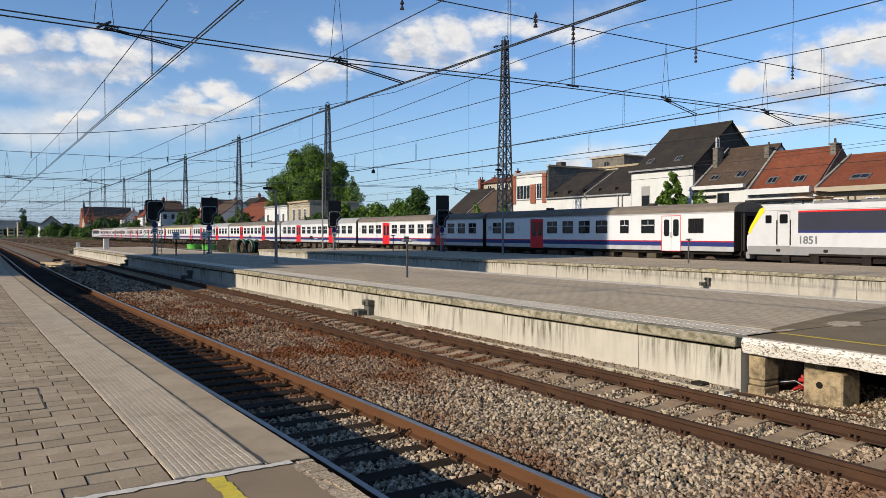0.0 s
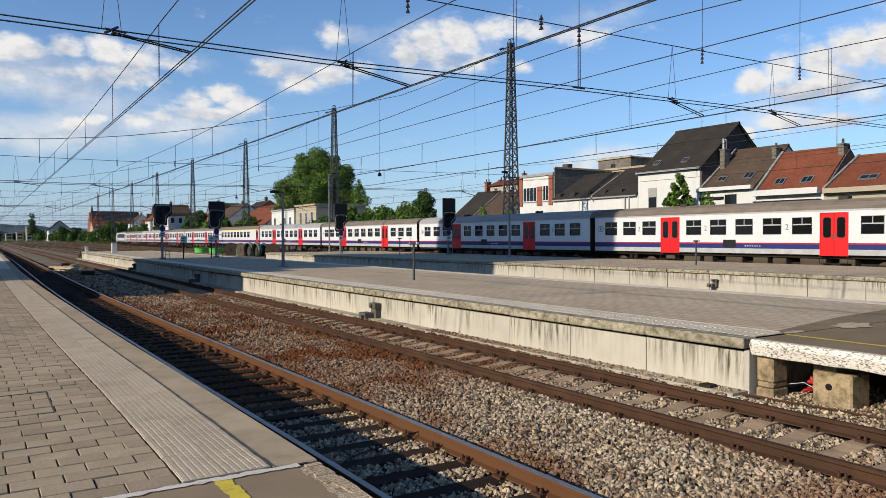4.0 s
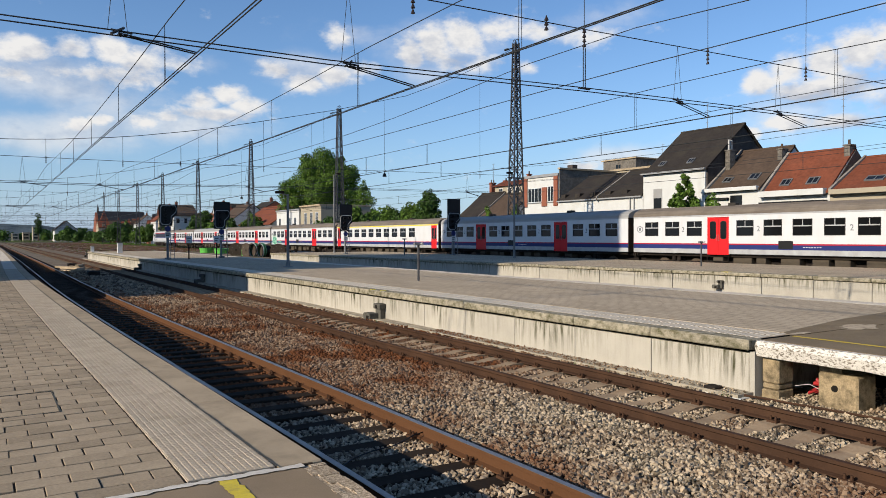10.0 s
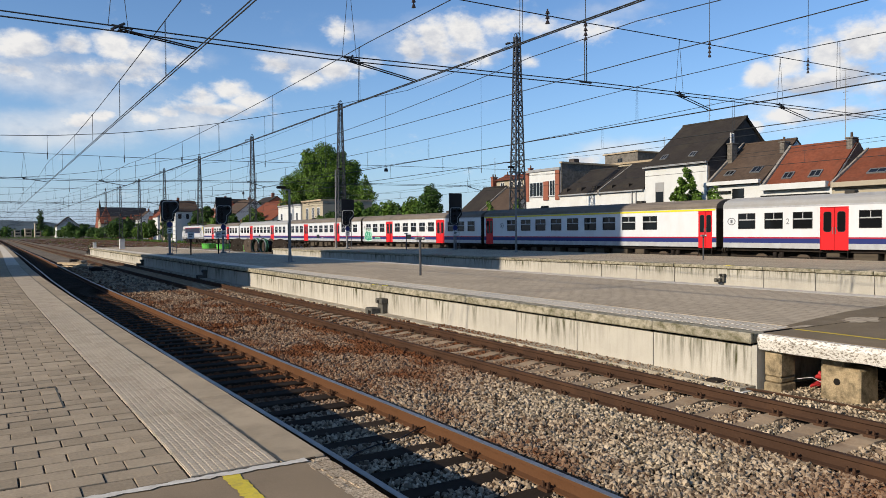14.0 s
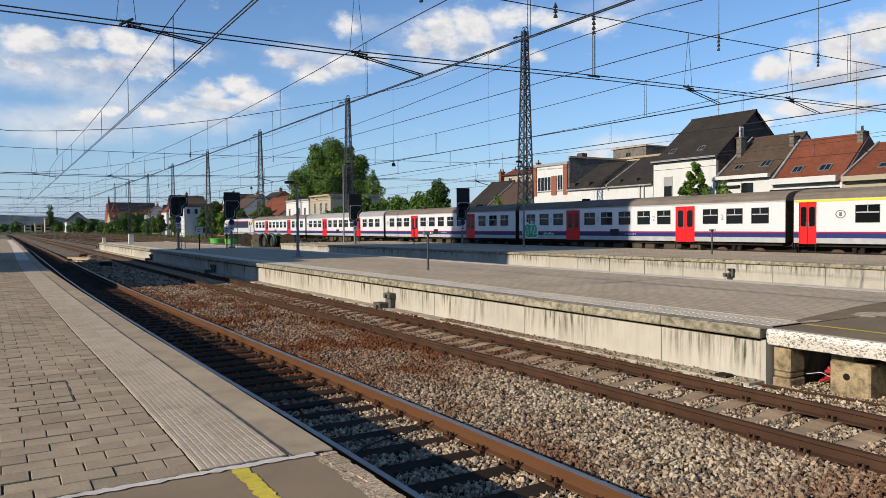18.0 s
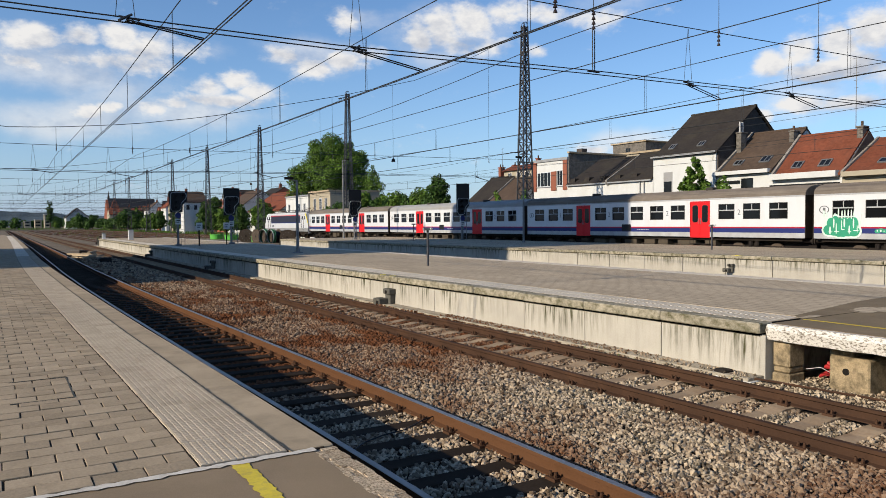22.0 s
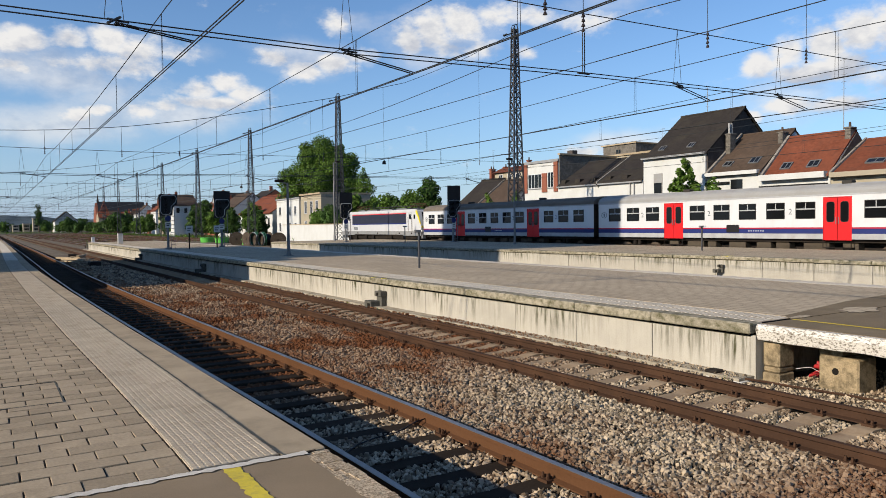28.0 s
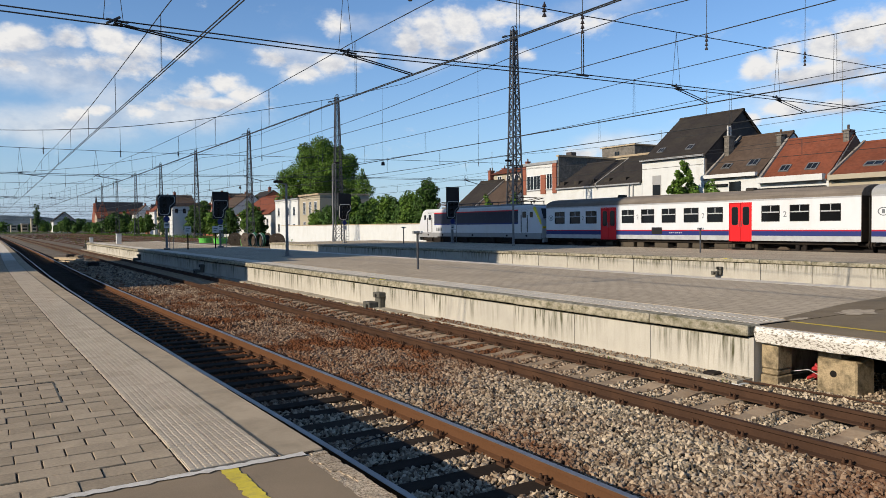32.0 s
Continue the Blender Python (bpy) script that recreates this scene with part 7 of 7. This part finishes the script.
def leaves(lobes, n, size, seed, material, name="crown", loose=0.42):
    """Small leaf clumps over the skins of several lobes (x, y, z, rx, rz), facing mostly outwards."""
    g = np.random.default_rng(seed)
    L = np.array(lobes, float)
    wgt = L[:, 3] * L[:, 4]
    idx = g.choice(len(L), n, p=wgt / wgt.sum())
    d = g.normal(size=(n, 3))
    d /= np.linalg.norm(d, axis=1, keepdims=True)
    rad = g.uniform(0.45, 1.0 + 0.2 * loose, (n, 1)) ** 0.6 * (1 + 0.12 * np.sin(d[:, :1] * 9 + idx[:, None]) * np.cos(d[:, 2:] * 8))
    c = L[idx, :3] + d * rad * np.stack([L[idx, 3], L[idx, 3], L[idx, 4]], 1)
    f = d + g.normal(size=(n, 3)) * loose
    f[:, 2] += 0.25
    f /= np.linalg.norm(f, axis=1, keepdims=True)
    u = np.cross(f, g.normal(size=(n, 3)))
    u /= np.linalg.norm(u, axis=1, keepdims=True)
    w = np.cross(f, u)
    s = size * g.uniform(0.5, 1.3, (n, 1))
    k = f * s * 0.22
    V = np.stack([c - u * s, c - w * s * 0.55 + k, c + u * s, c + w * s * 0.55 - k], 1).reshape(-1, 3)
    me = bpy.data.meshes.new(name)
    me.vertices.add(4 * n)
    me.vertices.foreach_set("co", V.ravel().astype(np.float32))
    me.loops.add(4 * n)
    me.loops.foreach_set("vertex_index", np.arange(4 * n, dtype=np.int32))
    me.polygons.add(n)
    me.polygons.foreach_set("loop_start", np.arange(0, 4 * n, 4, dtype=np.int32))
    me.update(calc_edges=True)
    me.materials.append(material)
    return me


def tree(x, y, lobes, n, size, seed, label, dark=False, h0=None, group="trees"):
    """A trunk, limbs towards the lobes, and a crown. Lobes are relative to the foot."""
    t = thing("tree", label, "tree", x, y, -0.42, group=group)
    top = max(l[2] for l in lobes)
    tr = top / 22
    bm = bmesh.new()
    zs = [0, 0.12, 0.3, 0.5, 0.75]
    pr = None
    for q, (a, b) in enumerate(zip(zs, zs[1:])):
        tube(bm, (0.1 * tr * q, 0, a * top), (0.1 * tr * (q + 1), 0, b * top), tr * (1 - a) * 0.6, tr * (1 - b) * 0.6, 8, False)
    part("trunk", bm, M["bark"], t)
    for k, l in enumerate(lobes[:7]):
        bm = bmesh.new()
        st = (0.15 * tr, 0, top * (0.25 + 0.06 * k))
        mid = (l[0] * 0.5, l[1] * 0.5, (st[2] + l[2]) / 2 - 0.05 * top)
        tube(bm, st, mid, tr * 0.28, tr * 0.18, 6, False)
        tube(bm, mid, l[:3], tr * 0.18, tr * 0.05, 6, False)
        part("limb", bm, M["bark"], t)
    part("crown", leaves(clumped(lobes, seed) if len(lobes) < 20 else lobes, n, size, seed, M["leaf_d"] if dark else M["leaf"], loose=0.42 if len(lobes) < 20 else 0.9), None, t)
    return t


def blob_tree(x, y, h, r, n, size, seed, label, dark=False, low=0.2, group="trees"):
    g = random.Random(seed)
    lobes = []
    for k in range(7):
        a = g.uniform(0, math.tau)
        z = h * g.uniform(low + 0.2, 0.78)
        rr = r * g.uniform(0.42, 0.62)
        d = r * g.uniform(0.1, 0.6) * (1.1 - z / h)
        lobes.append((d * math.cos(a), d * math.sin(a), z, rr, min(rr * 0.95, h - z)))
    lobes.append((0, 0, h * 0.8, r * 0.42, h * 0.2))
    lobes.append((0, 0, h * (low + 0.25), r * 0.7, h * 0.25))
    return tree(x, y, lobes, n, size, seed, label, dark, group=group)


BIG = [(0, 0, 16.6, 4.4, 5.2), (3.0, -3.0, 14.2, 3.8, 4.0), (-3.6, 3.6, 13.2, 4.2, 4.6), (1.5, 2, 12.5, 4.4, 4.5), (-2, -2, 12, 4.4, 4.6), (4.2, -4.0, 10.8, 3.0, 3.8), (-4.6, 4.4, 9.8, 3.8, 4.0),
       (0, 0, 9.5, 5.6, 4.5), (2.2, -1.8, 17.2, 2.4, 2.8), (-2.4, 2.2, 17.4, 2.6, 2.8), (0.5, 0.5, 6.0, 4.6, 2.5)]
tree(60, 143.0, BIG, 80000, 0.20, 1, "large leafy deciduous tree above the roofs")
tree(62.5, 129.0, [(0, 0, 10.2, 1.5, 3.0), (0.6, -0.6, 8.5, 1.6, 2.4), (-0.6, 0.6, 8, 1.7, 2.6), (0, 0, 12.6, 0.8, 1.5), (0.6, -0.6, 6, 1.7, 2.5)], 5200, 0.19, 2, "pale green birch-like tree beside the large tree")
# evergreen before the white house
con = []
gc = random.Random(61)
for k in range(13):
    z = 2.0 + k * 0.47
    r = 2.85 * (1 - k / 13.2)
    for q in range(max(2, 8 - k // 2)):
        a = gc.uniform(0, math.tau)
        d = r * gc.uniform(0.45, 0.85)
        con.append((d * math.cos(a), d * math.sin(a), z + gc.uniform(-0.2, 0.2), max(0.20, r * gc.uniform(0.28, 0.42)), gc.uniform(0.2, 0.36)))
tree(49.3, 40.8, con, 21000, 0.13, 3, "cone-shaped green tree before the white house")
blob_tree(49.6, 38.3, 6.5, 1.35, 3600, 0.14, 31, "small leafy shrub by the white house", low=0.3)
blob_tree(47.8, 66.6, 6.2, 1.2, 1800, 0.18, 32, "leafy tree beside the mast")
blob_tree(47.6, 61.3, 6.2, 1.2, 1800, 0.18, 33, "small tree beside the brick house")
blob_tree(48.5, 80.7, 9.4, 2.5, 11000, 0.16, 35, "tall bushy tree behind the yard wall", True, 0.1, "trees behind the yard wall")
blob_tree(48.6, 84.6, 7.2, 2.6, 9000, 0.16, 36, "bushy green tree behind the yard wall", False, 0.1, "trees behind the yard wall")
g = random.Random(40)
y = 87.0
while y < 122:
    hh = g.uniform(5.6, 8.0)
    blob_tree(48.6 + g.uniform(-0.8, 1.2), y, hh, g.uniform(2.4, 3.2), 8000, 0.19, int(y * 7), "bushy green tree behind the yard wall", g.random() < 0.5, 0.12, "trees behind the yard wall")
    y += g.uniform(3.0, 4.6)
y = 150.0
while y < 330:
    blob_tree(46.5 + g.uniform(-1, 3) + (y - 150) * 0.012, y, g.uniform(5.5, 8.6), g.uniform(2.4, 3.6), 5500, 0.26, int(y * 3), "leafy tree beside the railway yard", g.random() < 0.6, 0.1, "trees beside the yard")
    y += g.uniform(8, 17)
y = 330.0
while y < 800:
    blob_tree(g.uniform(46, 56) - (y - 330) * 0.008, y, g.uniform(6, 11), g.uniform(4.0, 6.5), 2600, 0.5, int(y * 5), "distant leafy tree beside the line", g.random() < 0.6, 0.1, "distant trees")
    y += g.uniform(13, 26)
for x, y, h, r in ((66.0, 205.0, 11.5, 2.0), (68.0, 212.0, 10.5, 2.0), (36.5, 690.0, 25, 4.2), (70, 232, 12, 3)):
    blob_tree(x, y, h, r, 5200, 0.36, int(x * y), "tall slender dark tree", True, 0.15, "slender trees")
for k in range(14):
    blob_tree(-30 + 9 * k + g.uniform(-3, 3), 900 + g.uniform(-40, 60), g.uniform(8, 13), g.uniform(6, 9), 500, 1.3, 900 + k, "distant tree near the end of the line", True, 0.05, "distant trees")


for x, y, h in ((48.2, 78.6, 5.4), (48.4, 82.8, 6.4), (48.0, 86.4, 6.0), (48.6, 90.2, 6.6), (48.1, 94.6, 6.2), (48.4, 99.4, 6.6), (48.0, 104.5, 6.4)):
    blob_tree(x, y, h, 2.3, 7000, 0.17, int(y * 13), "low bushy tree filling the row behind the yard wall", True, 0.1, "trees behind the yard wall")
for x, y, h in ((45.6, 222.0, 9.6), (46.4, 196.0, 9.0), (46.8, 187.0, 10.2)):
    blob_tree(x, y, h, 3.1, 6500, 0.26, int(y * 11), "broad dark leafy tree beside the yard", True, 0.08, "trees beside the yard")


def weeds(name, zones, seed, label):
    g = np.random.default_rng(seed)
    V, F, k = [], [], 0
    for x0, x1, y0, y1, n, h in zones:
        for _ in range(n):
            x, y = g.uniform(x0, x1), g.uniform(y0, y1)
            for b in range(5):
                a, l = g.uniform(0, 6.28), h * g.uniform(0.5, 1.2)
                dx, dy, w = math.cos(a) * l * 0.5, math.sin(a) * l * 0.5, 0.06 * h + 0.004
                V += [(x - w * math.sin(a), y + w * math.cos(a), -0.24), (x + w * math.sin(a), y - w * math.cos(a), -0.24), (x + dx, y + dy, -0.24 + l)]
                F.append((k, k + 1, k + 2))
                k += 3
    one(name, raw(name, V, F, M["leaf"]), None, label, "weeds", kind="stuff")


weeds("weeds", [(40.5, 47, 120, 420, 1200, 0.8), (-6, 46, 460, 800, 700, 0.9), (13, 36, 110, 300, 260, 0.5), (9.5, 9.64, 7, 40, 40, 0.09), (5.2, 6.4, 5, 9, 10, 0.10)], 12, "scattered green weeds beside the tracks")


# ---- pieces of platforms and the ballast ----
def platform_pieces():
    r = random.Random(21)
    # coping slabs of platform 1
    y, n = 4.88, 0
    cm = {}
    while y < 140:
        d = 2.32 if y < 60 else 8.0
        if d not in cm:
            cm[d] = mesh_of(cbox(0, 0.335, 0, d - 0.012, -0.16, 0.0, 0.012), "coping_slab", M["coping"])
        a = math.degrees(math.atan2(-(bend(y + d) - bend(y)), d))
        part("coping_slab", cm[d], None, plat_1, at=pose(1.695 + bend(y), y, TOP + r.uniform(-0.003, 0.002), 0, 0, a))
        y += d
    # tactile tiles, 0.3 m square, two abreast, with studs on the near ones
    v, f = [], []
    studs = bmesh.new()
    box(studs, 0, 0.292, 0, 0.292, -0.05, 0.0)
    for i in range(6):
        for j in range(6):
            x, yy = 0.024 + i * 0.0488, 0.024 + j * 0.0488
            vs = [studs.verts.new(p) for p in ((x - .017, yy - .017, 0), (x + .017, yy - .017, 0), (x + .017, yy + .017, 0), (x - .017, yy + .017, 0),
                                               (x - .0145, yy - .0145, .0042), (x + .0145, yy - .0145, .0042), (x + .0145, yy + .0145, .0042), (x - .0145, yy + .0145, .0042))]
            for q in ((4, 5, 6, 7), (0, 1, 5, 4), (1, 2, 6, 5), (2, 3, 7, 6), (3, 0, 4, 7)):
                studs.faces.new([vs[k] for k in q])
    sme = mesh_of(studs, "tactile_tile", M["tactile"])
    ribs = bmesh.new()
    box(ribs, 0, 0.292, 0, 0.292, -0.05, 0.0)
    for i in range(6):
        x = 0.024 + i * 0.0488
        box(ribs, x - .011, x + .011, 0.004, 0.288, -0.001, 0.005)
    rme = mesh_of(ribs, "tactile_tile", M["tactile"])
    y, k = 4.90, 0
    while y < 44:
        for i in range(2):
            tile = sme if y < 17.0 else rme
            part("tactile_tile", tile, None, plat_1, at=(1.095 + 0.297 * i + bend(y), y, TOP + 0.001 + r.uniform(-0.002, 0.002)))
        y += 0.297
        k += 1
    me = sweep("tactile_strip", rect(1.09, 1.69, TOP - 0.06, TOP), y, 140, M["tactile2"])
    part("tactile_strip", me, None, plat_1)
    # paving blocks in running bond
    bw, bl = 0.315, 0.208
    pm = mesh_of(cbox(-bw / 2 + 0.005, bw / 2 - 0.005, -bl / 2 + 0.008, bl / 2 - 0.008, -0.06, 0.0, 0.003), "paving_block", M["paver"])
    hm = mesh_of(cbox(-bw / 4 + 0.005, bw / 4 - 0.005, -bl / 2 + 0.008, bl / 2 - 0.008, -0.06, 0.0, 0.003), "paving_block", M["paver"])
    n, v, f = 0, [], []
    y, row = 4.98, 0
    while y < 46:
        x = 1.085 - bw / 2 - (bw / 2 if row % 2 else 0)
        todo = [(1.085 - bw / 4, hm, bw / 4)] if row % 2 else []
        while x > -1.6 - (0.0 if y < 14 else 1.5):
            todo.append((x, pm, bw / 2))
            x -= bw
        for x, me, h in todo:
            z = TOP + r.uniform(-0.005, 0.003)
            if n < 330 and x > -0.35:
                part("paving_block", me, None, plat_1, at=pose(x + bend(y) + r.uniform(-.003, .003), y + r.uniform(-.003, .003), z, r.uniform(-0.5, 0.5), r.uniform(-0.5, 0.5), r.uniform(-0.7, 0.7)))
                n += 1
            else:
                k = len(v)
                x0, x1, y0, y1 = x - h + .005 + bend(y), x + h - .005 + bend(y), y - bl / 2 + .009, y + bl / 2 - .009
                v += [(x0, y0, z - .05), (x1, y0, z - .05), (x1, y1, z - .05), (x0, y1, z - .05), (x0 + .002, y0 + .002, z), (x1 - .002, y0 + .002, z), (x1 - .002, y1 - .002, z), (x0 + .002, y1 - .002, z)]
                f += [tuple(k + q for q in s) for s in ((4, 5, 6, 7), (0, 1, 5, 4), (1, 2, 6, 5), (2, 3, 7, 6), (3, 0, 4, 7))]
        y += bl
        row += 1
    tagged(part("distant_paving", raw("distant_paving", v, f, M["paver"]), None, plat_1), kind="stuff")
    part("rear_paving", sweep("rear_paving", rect(-9, 1.085, TOP - 0.055, TOP - 0.004), 46, 150, M["paver"]), None, plat_1)
    part("back_paving", sweep("back_paving", rect(-9, -3.2, TOP - 0.055, TOP - 0.004), 4.86, 46, M["paver"]), None, plat_1)
    part("back_paving", sweep("back_paving", rect(-3.196, -1.80, TOP - 0.055, TOP - 0.004), 4.86, 13.9, M["paver"]), None, plat_1)

    # platform 2: coping slabs and wall panels
    y, wide = P2N, 1.98
    cme = mesh_of(cbox(-0.08, 0.27, 0, wide - 0.014, -0.165, 0.0, 0.018), "coping_slab", M["moss_top"])
    wme = mesh_of(cbox(0, 0.12, 0, wide - 0.012, -0.66, 0.0, 0.008), "wall_panel", M["wall"])
    while y + wide < P2F:
        part("coping_slab", cme, None, plat_2, at=(P2A + r.uniform(-.008, .008), y, TOP + r.uniform(-.006, .006)))
        part("wall_panel", wme, None, plat_2, at=(P2A + 0.02 + r.uniform(-.005, .005), y + 0.05, TOP - 0.22))
        y += wide
    # platform 3
    wide = 2.2
    cme = mesh_of(cbox(-0.06, 0.44, 0, wide - 0.02, -0.10, 0.05, 0.02), "coping_slab", M["moss_top"])
    wme = mesh_of(cbox(0.02, 0.12, 0, wide - 0.02, -1.05, -0.12, 0.01), "wall_panel", M["wall"])
    y = -10.0
    while y + wide < 72.5:
        a = math.degrees(math.atan2(-(edge_3(y + wide) - edge_3(y)), wide))
        part("coping_slab", cme, None, plat_3, at=pose(edge_3(y) + r.uniform(-.01, .01), y, TOP + r.uniform(-.006, .006), 0, 0, a))
        part("wall_panel", wme, None, plat_3, at=pose(edge_3(y), y, TOP, 0, 0, a))
        y += wide


def stones(name, zones, faces20, seed, label):
    """Broken stones laid loose over rectangles (x0, x1, y0, y1, per square metre, z, size)."""
    g = np.random.default_rng(seed)
    if faces20:
        p = (1 + 5 ** 0.5) / 2
        tv = np.array([(-1, p, 0), (1, p, 0), (-1, -p, 0), (1, -p, 0), (0, -1, p), (0, 1, p), (0, -1, -p), (0, 1, -p), (p, 0, -1), (p, 0, 1), (-p, 0, -1), (-p, 0, 1)]) / 1.9
        tf = np.array([(0, 11, 5), (0, 5, 1), (0, 1, 7), (0, 7, 10), (0, 10, 11), (1, 5, 9), (5, 11, 4), (11, 10, 2), (10, 7, 6), (7, 1, 8),
                       (3, 9, 4), (3, 4, 2), (3, 2, 6), (3, 6, 8), (3, 8, 9), (4, 9, 5), (2, 4, 11), (6, 2, 10), (8, 6, 7), (9, 8, 1)])
    else:
        tv = np.array([(1, 0, 0), (-1, 0, 0), (0, 1, 0), (0, -1, 0), (0, 0, 1), (0, 0, -1)], float)
        tf = np.array([(0, 2, 4), (2, 1, 4), (1, 3, 4), (3, 0, 4), (2, 0, 5), (1, 2, 5), (3, 1, 5), (0, 3, 5)])
    V, F, k = [], [], 0
    for x0, x1, y0, y1, dens, z, size in zones:
        n = int((x1 - x0) * (y1 - y0) * dens)
        c = np.stack([g.uniform(x0, x1, n), g.uniform(y0, y1, n), z + g.uniform(-0.4, 0.7, n) * size], 1)
        s = size * g.uniform(0.45, 1.5, (n, 1, 1)) * np.stack([g.uniform(.6, 1.2, n), g.uniform(.6, 1.2, n), g.uniform(.45, .9, n)], 1)[:, None, :]
        jit = g.uniform(0.5, 1.35, (n, len(tv), 1))
        q = g.normal(size=(n, 4))
        q /= np.linalg.norm(q, axis=1, keepdims=True)
        w, x, y, zq = q.T
        R = np.stack([1 - 2 * (y * y + zq * zq), 2 * (x * y - w * zq), 2 * (x * zq + w * y), 2 * (x * y + w * zq), 1 - 2 * (x * x + zq * zq), 2 * (y * zq - w * x),
                      2 * (x * zq - w * y), 2 * (y * zq + w * x), 1 - 2 * (x * x + y * y)], 1).reshape(n, 3, 3)
        pts = np.einsum("nij,nvj->nvi", R, tv[None] * jit * s) + c[:, None, :]
        V.append(pts.reshape(-1, 3))
        F.append((tf[None] + (k + np.arange(n) * len(tv))[:, None, None]).reshape(-1, 3))
        k += n * len(tv)
    V, F = np.concatenate(V), np.concatenate(F)
    me = bpy.data.meshes.new(name)
    me.vertices.add(len(V))
    me.vertices.foreach_set("co", V.ravel().astype(np.float32))
    me.loops.add(F.size)
    me.loops.foreach_set("vertex_index", F.ravel().astype(np.int32))
    me.polygons.add(len(F))
    me.polygons.foreach_set("loop_start", np.arange(0, F.size, 3, dtype=np.int32))
    me.update(calc_edges=True)
    me.shade_flat()
    me.materials.append(M["stone"])
    one(name, me, None, label, "ballast", kind="stuff")


platform_pieces()
NEAR = []
for k in range(22):                                    # bays between the sleepers of track 1
    y = 1.6 + 0.6 * k
    deep = 0.0 if y < 8.5 else 0.03
    NEAR.append((2.2, 2.85, y + 0.10, y + 0.50, 800, -0.195 - deep, 0.026))
    NEAR.append((3.0, 4.37, y + 0.11, y + 0.49, 1000, -0.190 - deep, 0.027))
for k in range(24):                                    # and of track 2
    y = 2.1 + 0.6 * k
    NEAR.append((7.28, 8.62, y + 0.13, y + 0.47, 900, -0.205, 0.025))
    NEAR.append((8.78, 9.62, y + 0.10, y + 0.50, 640, -0.205, 0.024))
NEAR += [(9.64, 12.2, 3.5, 6.6, 520, -0.222, 0.022), (9.62, 9.96, 7.0, 16.0, 260, -0.155, 0.017), (4.52, 7.11, 1.5, 8.0, 1250, -0.175, 0.026), (4.52, 7.11, 8.0, 12.0, 950, -0.175, 0.028), (4.52, 7.11, 12.0, 17.0, 700, -0.175, 0.030)]
stones("ballast_stones", NEAR, True, 5, "loose grey and rusty ballast stones")
FAR = [(4.52, 7.1, 17.0, 32.0, 260, -0.18, 0.043), (3.0, 4.3, 15.0, 32.0, 120, -0.22, 0.045), (7.3, 8.6, 16.0, 32.0, 120, -0.21, 0.045), (8.8, 9.6, 16.0, 32.0, 130, -0.21, 0.045),
       (4.3, 7.1, 32.0, 60.0, 50, -0.21, 0.07), (9.5, 12.2, -2.0, 3.5, 300, -0.225, 0.03)]
stones("distant_ballast_stones", FAR, False, 6, "loose grey and rusty ballast stones further along")


# ---- what moves ----
J0 = [(0, 49.95), (1, 40.81), (2, 31.65), (3, 22.58), (4.5, 9.04), (6, -4.29), (7.5, -17.32), (9, -29.99), (10.5, -42.26), (12, -54.16), (13.5, -65.62), (15.5, -80.24), (17, -90.73), (18.5, -100.83), (20, -110.55),
      (21.5, -119.91), (23, -128.92), (24.5, -137.57), (26, -145.88), (28, -156.39), (29, -161.39), (30, -166.19), (31, -170.79), (32, -175.17)]


def motions():
    for k, c in enumerate(cars):
        walk(c, [(t, pose(38.0, y + 24.3 * k - 12.15, 0)) for t, y in J0])
    walk(locos[0], [(t, pose(38.0, y - 24.3 - 10.1, 0)) for t, y in J0])
    walk(locos[1], [(t, pose(38.0, y + 24.3 * 9 + 9.75, 0)) for t, y in J0])


motions()
